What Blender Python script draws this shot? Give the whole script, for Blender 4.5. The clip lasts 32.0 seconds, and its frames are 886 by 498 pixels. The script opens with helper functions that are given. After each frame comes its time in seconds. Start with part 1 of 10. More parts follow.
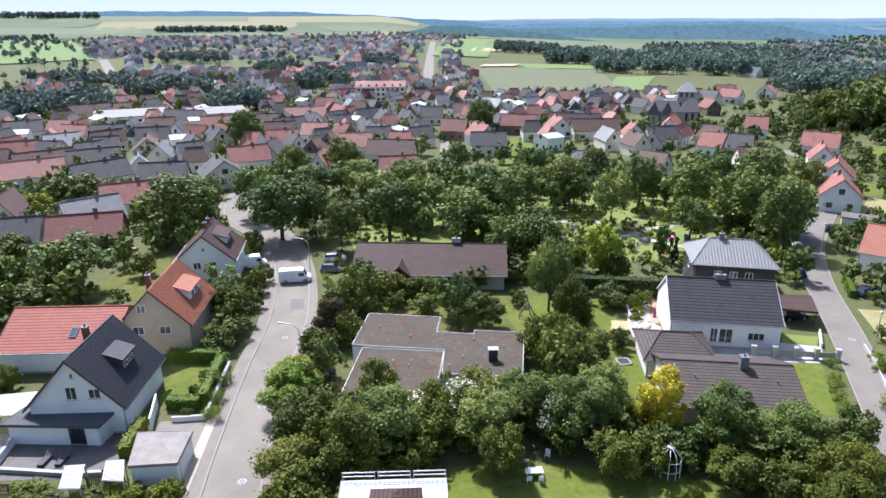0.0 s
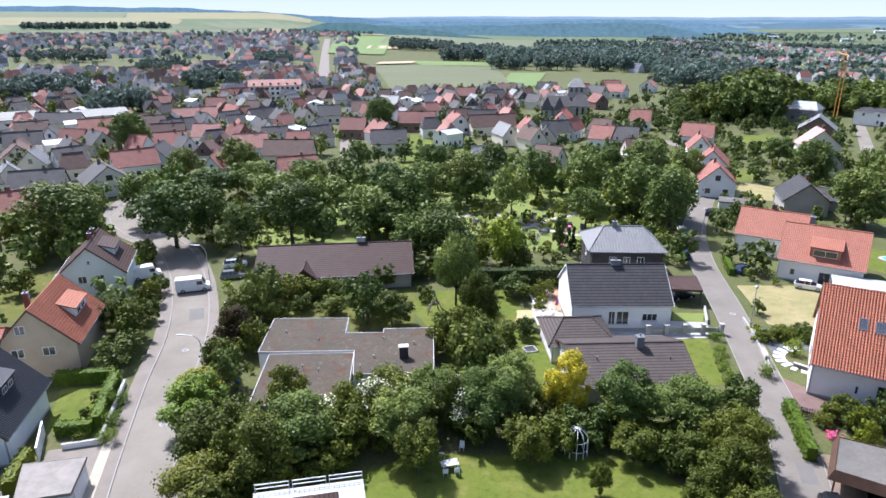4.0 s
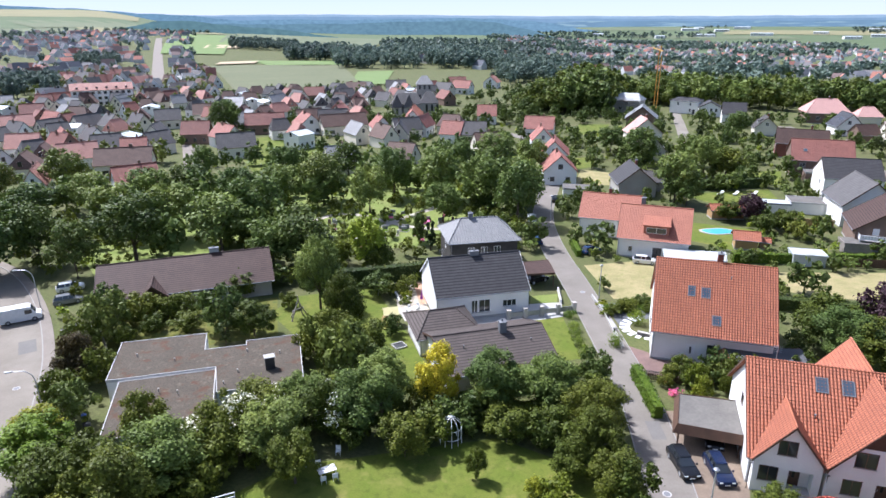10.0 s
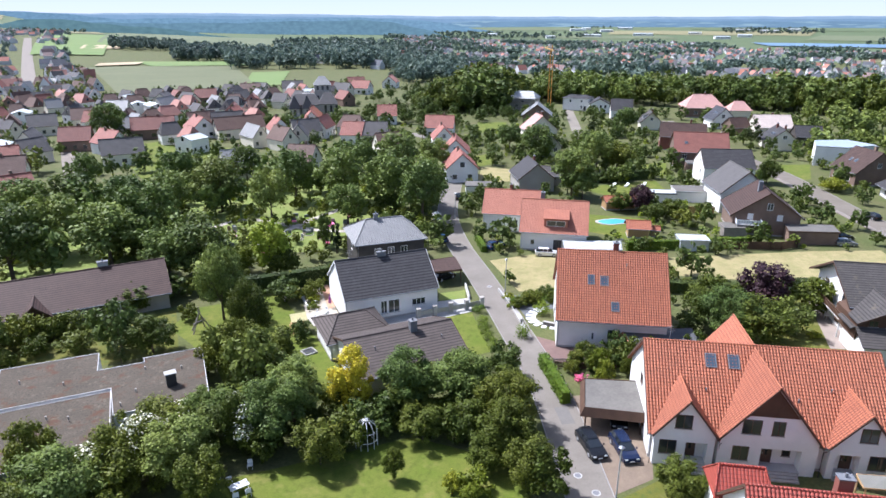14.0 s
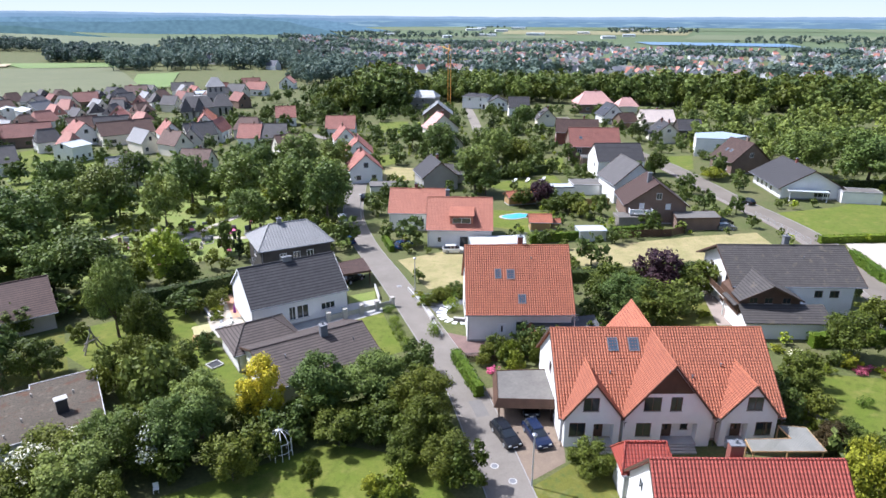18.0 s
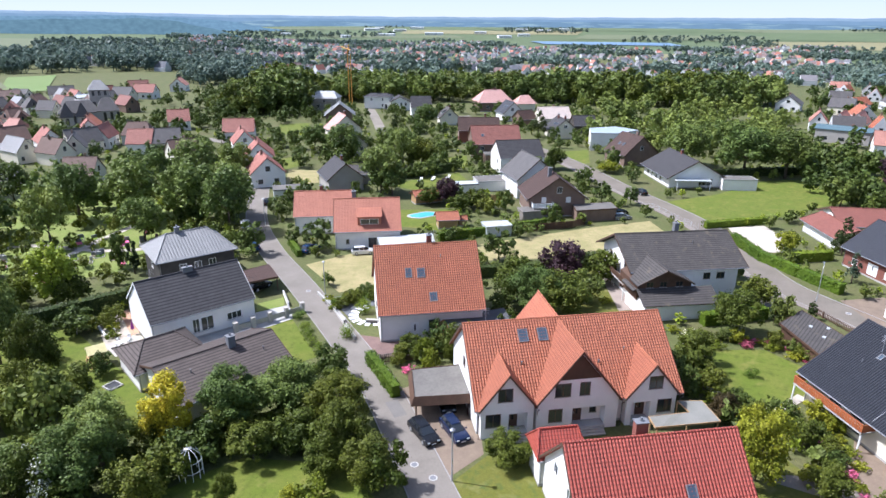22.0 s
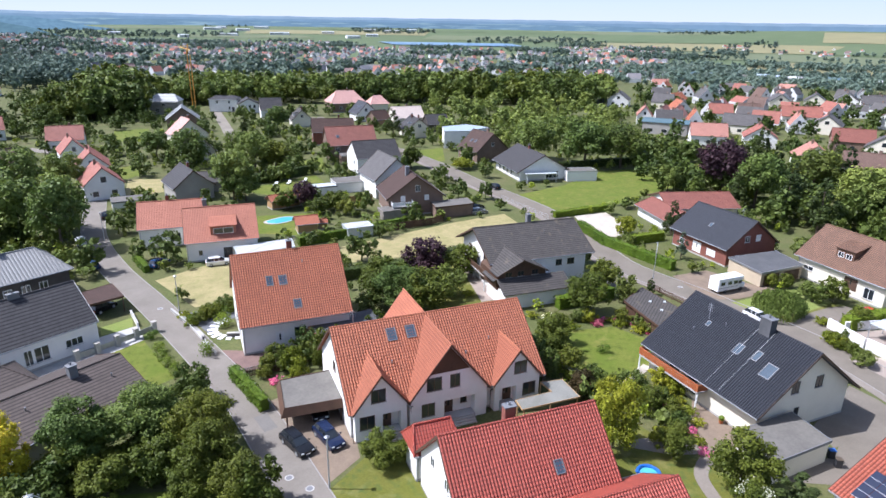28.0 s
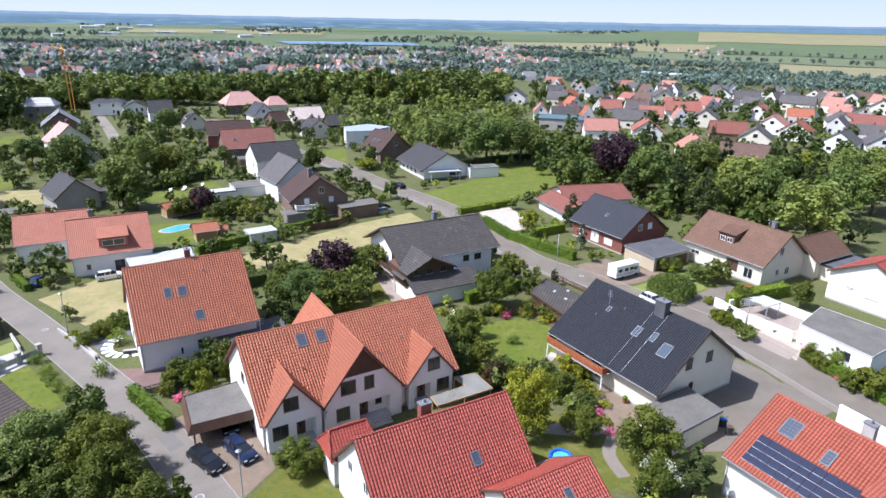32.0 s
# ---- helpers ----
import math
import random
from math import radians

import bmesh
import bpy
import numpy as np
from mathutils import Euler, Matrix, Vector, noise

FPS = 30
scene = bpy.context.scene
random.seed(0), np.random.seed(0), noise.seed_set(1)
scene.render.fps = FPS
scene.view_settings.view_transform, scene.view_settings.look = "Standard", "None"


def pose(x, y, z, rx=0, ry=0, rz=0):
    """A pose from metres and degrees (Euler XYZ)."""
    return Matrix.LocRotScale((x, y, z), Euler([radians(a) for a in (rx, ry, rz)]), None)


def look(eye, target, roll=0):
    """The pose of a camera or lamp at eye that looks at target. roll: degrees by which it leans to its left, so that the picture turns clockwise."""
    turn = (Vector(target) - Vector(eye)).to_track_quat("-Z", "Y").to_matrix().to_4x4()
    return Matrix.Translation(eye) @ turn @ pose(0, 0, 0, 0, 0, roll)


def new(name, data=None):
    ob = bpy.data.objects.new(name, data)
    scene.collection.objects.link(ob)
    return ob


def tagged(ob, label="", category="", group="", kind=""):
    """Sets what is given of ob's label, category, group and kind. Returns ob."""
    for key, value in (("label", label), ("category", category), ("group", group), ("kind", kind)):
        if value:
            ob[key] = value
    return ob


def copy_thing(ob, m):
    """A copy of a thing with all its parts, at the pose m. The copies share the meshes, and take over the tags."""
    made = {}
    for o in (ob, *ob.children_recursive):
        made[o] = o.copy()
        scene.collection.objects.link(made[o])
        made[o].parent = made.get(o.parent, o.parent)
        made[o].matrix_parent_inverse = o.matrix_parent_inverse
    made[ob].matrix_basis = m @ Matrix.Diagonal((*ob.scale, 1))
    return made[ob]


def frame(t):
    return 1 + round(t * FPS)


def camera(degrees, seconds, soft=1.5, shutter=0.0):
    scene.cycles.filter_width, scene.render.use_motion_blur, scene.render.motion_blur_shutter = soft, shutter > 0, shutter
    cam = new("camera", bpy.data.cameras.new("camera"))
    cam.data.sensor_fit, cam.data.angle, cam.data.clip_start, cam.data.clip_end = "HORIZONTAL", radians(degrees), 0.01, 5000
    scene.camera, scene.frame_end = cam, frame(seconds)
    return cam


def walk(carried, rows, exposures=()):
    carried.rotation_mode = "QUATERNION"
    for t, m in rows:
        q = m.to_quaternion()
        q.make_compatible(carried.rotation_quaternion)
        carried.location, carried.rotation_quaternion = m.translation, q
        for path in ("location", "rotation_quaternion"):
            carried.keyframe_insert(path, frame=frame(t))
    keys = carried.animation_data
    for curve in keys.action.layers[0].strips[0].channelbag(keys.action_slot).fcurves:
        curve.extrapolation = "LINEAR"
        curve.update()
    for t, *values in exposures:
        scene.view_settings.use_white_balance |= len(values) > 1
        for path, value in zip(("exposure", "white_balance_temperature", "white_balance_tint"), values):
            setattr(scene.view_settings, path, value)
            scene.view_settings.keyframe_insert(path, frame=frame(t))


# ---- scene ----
cam = camera(69.79, 32.0, 1.55)
EYE = (0, 0, 43)
PATH = [
    (0, pose(*EYE, 70.753, 0.393, -0.096)),
    (1, pose(*EYE, 70.685, 0.252, -2.384)),
    (2, pose(*EYE, 70.617, 0.199, -4.630)),
    (3, pose(*EYE, 70.554, 0.197, -6.850)),
    (4, pose(*EYE, 70.497, 0.219, -9.053)),
    (5, pose(*EYE, 70.449, 0.246, -11.249)),
    (6, pose(*EYE, 70.408, 0.266, -13.443)),
    (7, pose(*EYE, 70.375, 0.272, -15.639)),
    (8, pose(*EYE, 70.400, 0.261, -17.837)),
    (9, pose(*EYE, 70.330, 0.233, -20.039)),
    (10, pose(*EYE, 70.316, 0.191, -22.245)),
    (11, pose(*EYE, 70.306, 0.138, -24.453)),
    (12, pose(*EYE, 70.298, 0.079, -26.661)),
    (13, pose(*EYE, 70.293, 0.018, -28.867)),
    (14, pose(*EYE, 70.288, -0.041, -31.070)),
    (15, pose(*EYE, 70.285, -0.095, -33.269)),
    (16, pose(*EYE, 70.282, -0.142, -35.460)),
    (17, pose(*EYE, 70.279, -0.182, -37.645)),
    (18, pose(*EYE, 70.278, -0.215, -39.820)),
    (19, pose(*EYE, 70.278, -0.244, -41.988)),
    (20, pose(*EYE, 70.280, -0.272, -44.148)),
    (21, pose(*EYE, 70.286, -0.303, -46.301)),
    (22, pose(*EYE, 70.296, -0.341, -48.449)),
    (23, pose(*EYE, 70.310, -0.390, -50.594)),
    (24, pose(*EYE, 70.330, -0.455, -52.737)),
    (25, pose(*EYE, 70.406, -0.538, -54.882)),
    (26, pose(*EYE, 70.386, -0.638, -57.030)),
    (27, pose(*EYE, 70.421, -0.753, -59.185)),
    (28, pose(*EYE, 70.457, -0.873, -61.347)),
    (29, pose(*EYE, 70.492, -0.987, -63.519)),
    (30, pose(*EYE, 70.522, -1.075, -65.700)),
    (31, pose(*EYE, 70.539, -1.106, -67.890)),
    (32, pose(*EYE, 70.536, -1.044, -70.084)),
]
walk(cam, PATH, [(0, 0.78, 5700, 16), (22, 0.75, 5700, 16), (32, 0.63, 5700, 16)])

# ---------------------------------------------------------------- light
SUN_AZ, SUN_EL = 29.0, 54.5          # degrees to the left of +y, and above the horizon
world = bpy.data.worlds.new("World")
scene.world = world
world.use_nodes = True
wn = world.node_tree
sky = wn.nodes.new("ShaderNodeTexSky")
sky.sky_type, sky.sun_disc = "NISHITA", False
sky.sun_elevation, sky.sun_rotation = radians(SUN_EL), radians(-SUN_AZ)
sky.air_density, sky.dust_density, sky.ozone_density = 1.0, 2.5, 0.6
wn.nodes["Background"].inputs["Strength"].default_value = 0.115
wn.links.new(sky.outputs[0], wn.nodes["Background"].inputs["Color"])
sun_dir = Vector((-math.sin(radians(SUN_AZ)) * math.cos(radians(SUN_EL)),
                  math.cos(radians(SUN_AZ)) * math.cos(radians(SUN_EL)), math.sin(radians(SUN_EL))))
sun = new("sun", bpy.data.lights.new("sun", "SUN"))
sun.data.energy, sun.data.angle, sun.data.color = 5.0, radians(0.53), (1.0, 0.97, 0.93)
sun.matrix_world = look(sun_dir * 300, (0, 0, 0))
scene.view_settings.exposure = 0.3


# ---------------------------------------------------------------- materials
def mat(name, rough=0.8, metal=0.0, spec=0.5):
    m = bpy.data.materials.new(name)
    m.use_nodes = True
    b = m.node_tree.nodes["Principled BSDF"]
    b.inputs["Roughness"].default_value, b.inputs["Metallic"].default_value = rough, metal
    b.inputs["Specular IOR Level"].default_value = spec
    return m, m.node_tree, b


def node(nt, kind, **sets):
    n = nt.nodes.new(kind)
    for k, v in sets.items():
        n.inputs[k.replace("_", " ")].default_value = v
    return n


def rgb(c):
    return (*c, 1.0) if len(c) == 3 else c


def mixed(nt, fac, a, b, mode="MIX"):
    m = nt.nodes.new("ShaderNodeMix")
    m.data_type, m.blend_type = "RGBA", mode
    for s, v in ((0, fac), (6, a), (7, b)):
        if hasattr(v, "is_linked"):
            nt.links.new(v, m.inputs[s])
        else:
            m.inputs[s].default_value = v if s == 0 else rgb(v)
    return m.outputs[2]


def ramp(nt, val, lo, hi):
    r = node(nt, "ShaderNodeMapRange", From_Min=lo, From_Max=hi)
    nt.links.new(val, r.inputs[0])
    return r.outputs[0]


def noise_of(nt, scale, detail=4.0, coord="Object", rough=0.6, seed=0.0):
    tc = nt.nodes.new("ShaderNodeTexCoord")
    n = node(nt, "ShaderNodeTexNoise", Scale=scale, Detail=detail, Roughness=rough)
    mp = node(nt, "ShaderNodeMapping", Location=(seed, seed * 0.7, seed * 1.3))
    if coord == "World":
        g = nt.nodes.new("ShaderNodeNewGeometry")
        nt.links.new(g.outputs["Position"], mp.inputs[0])
    else:
        nt.links.new(tc.outputs[coord], mp.inputs[0])
    nt.links.new(mp.outputs[0], n.inputs["Vector"])
    return n.outputs["Fac"]


def bump(nt, b, height, strength=0.4, distance=0.02):
    n = node(nt, "ShaderNodeBump", Strength=strength, Distance=distance)
    nt.links.new(height, n.inputs["Height"])
    nt.links.new(n.outputs[0], b.inputs["Normal"])


def speckled(name, base, other, scale=1.5, fine=12.0, amount=0.5, rough=0.85, bump_d=0.01, spec=0.3, lo=0.35, hi=0.7,
             coord="World", metal=0.0, per_object=0.0):
    """Two tones by a coarse noise, a fine grain over it, and a little relief."""
    m, nt, b = mat(name, rough, metal, spec)
    col = mixed(nt, ramp(nt, noise_of(nt, scale, 5, coord), lo, hi), base, other)
    g = ramp(nt, noise_of(nt, fine, 3, coord, seed=3.1), 0.25, 0.75)
    dark = mixed(nt, g, tuple(1 - amount * 0.5 for _ in range(3)), tuple(1 + amount * 0.3 for _ in range(3)))
    col = mixed(nt, 1.0, col, dark, "MULTIPLY")
    if per_object:
        oi = nt.nodes.new("ShaderNodeObjectInfo")
        hs = node(nt, "ShaderNodeHueSaturation")
        nt.links.new(ramp(nt, oi.outputs["Random"], -0.0, 1.0), hs.inputs["Value"])
        mr = node(nt, "ShaderNodeMapRange", To_Min=1 - per_object, To_Max=1 + per_object)
        nt.links.new(oi.outputs["Random"], mr.inputs[0])
        nt.links.new(mr.outputs[0], hs.inputs["Value"])
        nt.links.new(col, hs.inputs["Color"])
        col = hs.outputs[0]
    nt.links.new(col, b.inputs["Base Color"])
    if bump_d:
        bump(nt, b, noise_of(nt, fine, 3, coord, seed=3.1), 0.5, bump_d)
    return m


def tile_mat(name, base, dark, tw=0.30, th=0.34, wave=True, rough=0.7, stain=0.35, spec=0.4, joint=0.55, relief=0.05, lap_w=0.18):
    """Roof covering: courses along x, rising in y, with a rounded tile profile and weathering."""
    m, nt, b = mat(name, rough, 0.0, spec)
    tc = nt.nodes.new("ShaderNodeTexCoord")
    sep = nt.nodes.new("ShaderNodeSeparateXYZ")
    nt.links.new(tc.outputs["Object"], sep.inputs[0])

    def math_node(op, a, c=None):
        n = nt.nodes.new("ShaderNodeMath")
        n.operation = op
        for s, v in ((0, a), (1, c)):
            if v is None:
                continue
            if hasattr(v, "is_linked"):
                nt.links.new(v, n.inputs[s])
            else:
                n.inputs[s].default_value = v
        return n.outputs[0]
    fx = math_node("FRACT", math_node("DIVIDE", sep.outputs[0], tw))
    fy = math_node("FRACT", math_node("DIVIDE", sep.outputs[1], th))
    wavex = math_node("SINE", math_node("MULTIPLY", fx, math.pi))        # 0 at the joint, 1 on the crown
    # each tile its own tone
    ix = math_node("FLOOR", math_node("DIVIDE", sep.outputs[0], tw))
    iy = math_node("FLOOR", math_node("DIVIDE", sep.outputs[1], th))
    comb = nt.nodes.new("ShaderNodeCombineXYZ")
    nt.links.new(ix, comb.inputs[0])
    nt.links.new(iy, comb.inputs[1])
    wn_ = nt.nodes.new("ShaderNodeTexWhiteNoise")
    nt.links.new(comb.outputs[0], wn_.inputs["Vector"])
    col = mixed(nt, ramp(nt, noise_of(nt, 0.5, 5, "Object"), 0.35, 0.75), base, tuple(c * (1 - stain) for c in base))
    col = mixed(nt, math_node("MULTIPLY", wn_.outputs[0], 0.22), col, dark)
    if wave:
        groove = math_node("LESS_THAN", wavex, 0.42)
        col = mixed(nt, math_node("MULTIPLY", groove, joint), col, dark)
    # overlap line darkened: the joint and the course's shadow share this colour
    lap = math_node("LESS_THAN", fy, lap_w)
    col = mixed(nt, math_node("MULTIPLY", lap, joint), col, dark)
    grime = ramp(nt, noise_of(nt, 7.0, 4, "Object", seed=9.0), 0.3, 0.75)
    col = mixed(nt, math_node("MULTIPLY", grime, 0.14), col, dark)
    nt.links.new(col, b.inputs["Base Color"])
    h = math_node("SUBTRACT", 1.0, fy)
    if wave:
        h = math_node("ADD", h, wavex)
    bump(nt, b, h, 0.8, relief)
    return m


def plain(name, c, rough=0.6, metal=0.0, spec=0.5, grain=0.12, scale=2.0):
    return speckled(name, c, tuple(v * (1 - grain) for v in c), scale, 30.0, grain, rough, 0.0, spec, metal=metal)


def leaf_mat(name, dark, light, rough=0.55, trans=0.22, vary=0.34, tone=(0.57, 0.585, 0.385)):
    """Leaves: each one a little lighter or darker than the middle of the two tones, each tree and each bough with its own cast."""
    m, nt, b = mat(name, rough, 0.0, 0.18)
    g = nt.nodes.new("ShaderNodeNewGeometry")
    oi = nt.nodes.new("ShaderNodeObjectInfo")
    mid = tuple((0.42 * p + 0.58 * q) * k for p, q, k in zip(dark, light, tone))
    col = mixed(nt, g.outputs["Random Per Island"], tuple(c * (1 - vary) for c in mid), tuple(c * (1 + vary) for c in mid))
    bough = ramp(nt, noise_of(nt, 0.11, 2, "World"), 0.35, 0.65)
    col = mixed(nt, bough, mixed(nt, 1.0, col, (0.80, 0.84, 0.86), "MULTIPLY"), mixed(nt, 1.0, col, (1.18, 1.12, 0.98), "MULTIPLY"))
    hs = node(nt, "ShaderNodeHueSaturation")
    mr = node(nt, "ShaderNodeMapRange", To_Min=0.72, To_Max=1.30)
    nt.links.new(oi.outputs["Random"], mr.inputs[0])
    nt.links.new(mr.outputs[0], hs.inputs["Value"])
    mh = node(nt, "ShaderNodeMapRange", To_Min=0.515, To_Max=0.482)
    nt.links.new(oi.outputs["Random"], mh.inputs[0])
    nt.links.new(mh.outputs[0], hs.inputs["Hue"])
    nt.links.new(col, hs.inputs["Color"])
    nt.links.new(hs.outputs[0], b.inputs["Base Color"])
    tr = nt.nodes.new("ShaderNodeBsdfTranslucent")
    nt.links.new(hs.outputs[0], tr.inputs["Color"])
    mx = nt.nodes.new("ShaderNodeMixShader")
    mx.inputs[0].default_value = trans
    nt.links.new(b.outputs[0], mx.inputs[1])
    nt.links.new(tr.outputs[0], mx.inputs[2])
    nt.links.new(mx.outputs[0], nt.nodes["Material Output"].inputs[0])
    return m




M = {
    "asphalt": speckled("asphalt", (0.182, 0.160, 0.129), (0.228, 0.202, 0.163), 0.18, 6.0, 0.22, 0.9, 0.004),
    "asphalt_dark": speckled("asphalt_dark", (0.146, 0.127, 0.101), (0.182, 0.158, 0.128), 0.25, 6.0, 0.22, 0.9, 0.004),
    "asphalt_street": speckled("asphalt_street", (0.166, 0.148, 0.124), (0.206, 0.184, 0.156), 0.25, 6.0, 0.22, 0.9, 0.004),
    "patch": speckled("road_patch", (0.165, 0.155, 0.14), (0.145, 0.136, 0.125), 0.6, 6.0, 0.15, 0.9, 0.003),
    "pavement": speckled("paving", (0.222, 0.193, 0.160), (0.182, 0.158, 0.132), 0.4, 5.0, 0.25, 0.9, 0.006),
    "pavement_tan": speckled("paving_tan", (0.42, 0.37, 0.29), (0.34, 0.30, 0.24), 0.4, 5.0, 0.25, 0.9, 0.006),
    "paving_red": speckled("paving_red", (0.185, 0.120, 0.102), (0.145, 0.095, 0.082), 0.5, 5.0, 0.3, 0.9, 0.006),
    "paving_brown": speckled("paving_brown", (0.21, 0.160, 0.115), (0.16, 0.122, 0.09), 0.5, 5.0, 0.3, 0.9, 0.006),
    "kerb": plain("kerb_stone", (0.27, 0.255, 0.235), 0.85),
    "concrete": speckled("concrete", (0.42, 0.41, 0.38), (0.33, 0.32, 0.30), 0.5, 8.0, 0.2, 0.9, 0.004),
    "gravel_light": speckled("gravel_light", (0.46, 0.41, 0.34), (0.37, 0.33, 0.275), 0.6, 9.0, 0.25, 0.95, 0.01),
    "stone_terrace": speckled("stone_terrace", (0.40, 0.37, 0.33), (0.32, 0.30, 0.27), 0.6, 5.0, 0.2, 0.8, 0.005),
    "stone_dark": speckled("stone_dark", (0.15, 0.135, 0.125), (0.11, 0.10, 0.095), 0.6, 5.0, 0.25, 0.8, 0.005),
    "slate_gravel": speckled("slate_gravel", (0.10, 0.105, 0.115), (0.14, 0.145, 0.155), 0.8, 9.0, 0.3, 0.95, 0.01),
    "apron": speckled("pale_apron", (0.30, 0.25, 0.21), (0.26, 0.215, 0.18), 0.4, 5.0, 0.15, 0.9, 0.005),
    "soil": speckled("soil", (0.12, 0.095, 0.06), (0.09, 0.11, 0.045), 0.7, 6.0, 0.5, 0.95, 0.03),
    "lawn": speckled("lawn", (0.102, 0.110, 0.015), (0.136, 0.126, 0.026), 0.28, 9.0, 0.55, 0.95, 0.04, lo=0.4, hi=0.75),
    "lawn_bright": speckled("lawn_bright", (0.098, 0.132, 0.013), (0.142, 0.150, 0.026), 0.22, 9.0, 0.5, 0.95, 0.03, lo=0.4, hi=0.75),
    "meadow_dry": speckled("meadow_dry", (0.33, 0.275, 0.135), (0.225, 0.205, 0.085), 0.3, 7.0, 0.5, 0.95, 0.05),
    "meadow": speckled("meadow", (0.15, 0.20, 0.04), (0.19, 0.21, 0.06), 0.25, 7.0, 0.5, 0.95, 0.05),
    "garden": speckled("garden_ground", (0.080, 0.098, 0.026), (0.115, 0.110, 0.045), 0.16, 2.5, 0.7, 0.95, 0.08),
    # green, pale and yellow field tones are muted to carry the hillside haze
    "field_green": speckled("field_green", (0.080, 0.112, 0.050), (0.098, 0.128, 0.060), 0.012, 0.25, 0.18, 0.95, 0.0),
    "field_pale": speckled("field_pale", (0.111, 0.132, 0.068), (0.126, 0.145, 0.078), 0.01, 0.25, 0.18, 0.95, 0.0),
    "field_yellow": speckled("field_yellow", (0.215, 0.195, 0.098), (0.180, 0.172, 0.088), 0.01, 0.25, 0.15, 0.95, 0.0),
    "field_bright": speckled("field_bright", (0.125, 0.185, 0.055), (0.15, 0.20, 0.07), 0.02, 0.25, 0.18, 0.95, 0.0),
    "field_tan": speckled("field_tan", (0.42, 0.34, 0.22), (0.36, 0.29, 0.18), 0.02, 0.25, 0.15, 0.95, 0.0),
    "field_grey": speckled("field_grey", (0.128, 0.136, 0.070), (0.109, 0.121, 0.060), 0.02, 0.25, 0.18, 0.95, 0.0),
    "white": speckled("white_render", (0.80, 0.785, 0.75), (0.72, 0.705, 0.67), 0.4, 10.0, 0.08, 0.9, 0.003),
    "cream": speckled("cream_render", (0.72, 0.67, 0.55), (0.66, 0.61, 0.50), 0.4, 10.0, 0.08, 0.9, 0.003),
    "tan": speckled("tan_render", (0.46, 0.38, 0.27), (0.40, 0.33, 0.235), 0.4, 10.0, 0.1, 0.9, 0.003),
    "pale_green": speckled("pale_green_render", (0.66, 0.70, 0.66), (0.60, 0.64, 0.60), 0.4, 10.0, 0.08, 0.9, 0.003),
    "grey_wall": speckled("grey_render", (0.38, 0.36, 0.33), (0.33, 0.31, 0.285), 0.4, 10.0, 0.1, 0.9, 0.003),
    "brick_brown": speckled("brown_brick", (0.21, 0.145, 0.11), (0.16, 0.11, 0.085), 0.5, 8.0, 0.3, 0.9, 0.005),
    "brick_red": speckled("red_brick", (0.22, 0.085, 0.06), (0.17, 0.065, 0.05), 0.5, 8.0, 0.3, 0.9, 0.005),
    "dark_clad": speckled("dark_cladding", (0.05, 0.045, 0.042), (0.075, 0.068, 0.062), 0.5, 8.0, 0.3, 0.7, 0.005),
    "wood_dark": speckled("dark_wood", (0.10, 0.055, 0.035), (0.07, 0.04, 0.025), 0.8, 9.0, 0.3, 0.7, 0.004),
    "wood_red": speckled("red_wood", (0.36, 0.11, 0.04), (0.28, 0.085, 0.03), 0.8, 9.0, 0.25, 0.6, 0.004),
    "wood_grey": speckled("grey_wood", (0.28, 0.25, 0.22), (0.2, 0.18, 0.155), 0.8, 9.0, 0.3, 0.8, 0.004),
    "wood_tan": speckled("tan_wood", (0.42, 0.27, 0.13), (0.34, 0.21, 0.10), 0.8, 9.0, 0.25, 0.7, 0.004),
    "felt": speckled("roofing_felt", (0.096, 0.079, 0.059), (0.070, 0.058, 0.043), 0.35, 3.0, 0.35, 0.95, 0.01),
    "felt_grey": speckled("grey_felt", (0.150, 0.140, 0.124), (0.110, 0.103, 0.092), 0.35, 3.0, 0.3, 0.95, 0.01),
    "felt_dark": speckled("dark_felt", (0.075, 0.078, 0.082), (0.10, 0.10, 0.105), 0.35, 3.0, 0.25, 0.9, 0.01),
    "tile_orange": tile_mat("orange_red_tiles", (0.45, 0.152, 0.074), (0.135, 0.038, 0.023), 0.32, 0.37, stain=0.2, joint=0.75),
    "tile_red": tile_mat("bright_red_tiles", (0.40, 0.083, 0.054), (0.11, 0.022, 0.016), 0.31, 0.37, stain=0.2, rough=0.55, joint=0.65),
    "tile_stripe": tile_mat("red_striped_tiles", (0.40, 0.110, 0.064), (0.11, 0.03, 0.020), 0.4, 0.50, False, stain=0.2, joint=0.75, lap_w=0.34),
    "tile_salmon": tile_mat("salmon_tiles", (0.44, 0.168, 0.100), (0.19, 0.062, 0.040), stain=0.22, joint=0.7),
    "tile_solar": tile_mat("brick_red_tiles", (0.40, 0.112, 0.066), (0.13, 0.034, 0.022), 0.32, 0.37, stain=0.2, joint=0.75),
    "tile_pink": tile_mat("pink_faded_tiles", (0.44, 0.21, 0.155), (0.26, 0.115, 0.09), stain=0.25),
    "tile_brown": tile_mat("brown_tiles", (0.088, 0.054, 0.043), (0.024, 0.015, 0.013), 0.3, 0.46, False, stain=0.25, joint=0.85, lap_w=0.3, spec=0.2),
    "tile_tan": tile_mat("tan_brown_tiles", (0.205, 0.112, 0.068), (0.055, 0.030, 0.020), 0.34, 0.40, stain=0.35, joint=0.9),
    "tile_darkred": tile_mat("dark_red_tiles", (0.26, 0.095, 0.066), (0.11, 0.038, 0.030), stain=0.3),
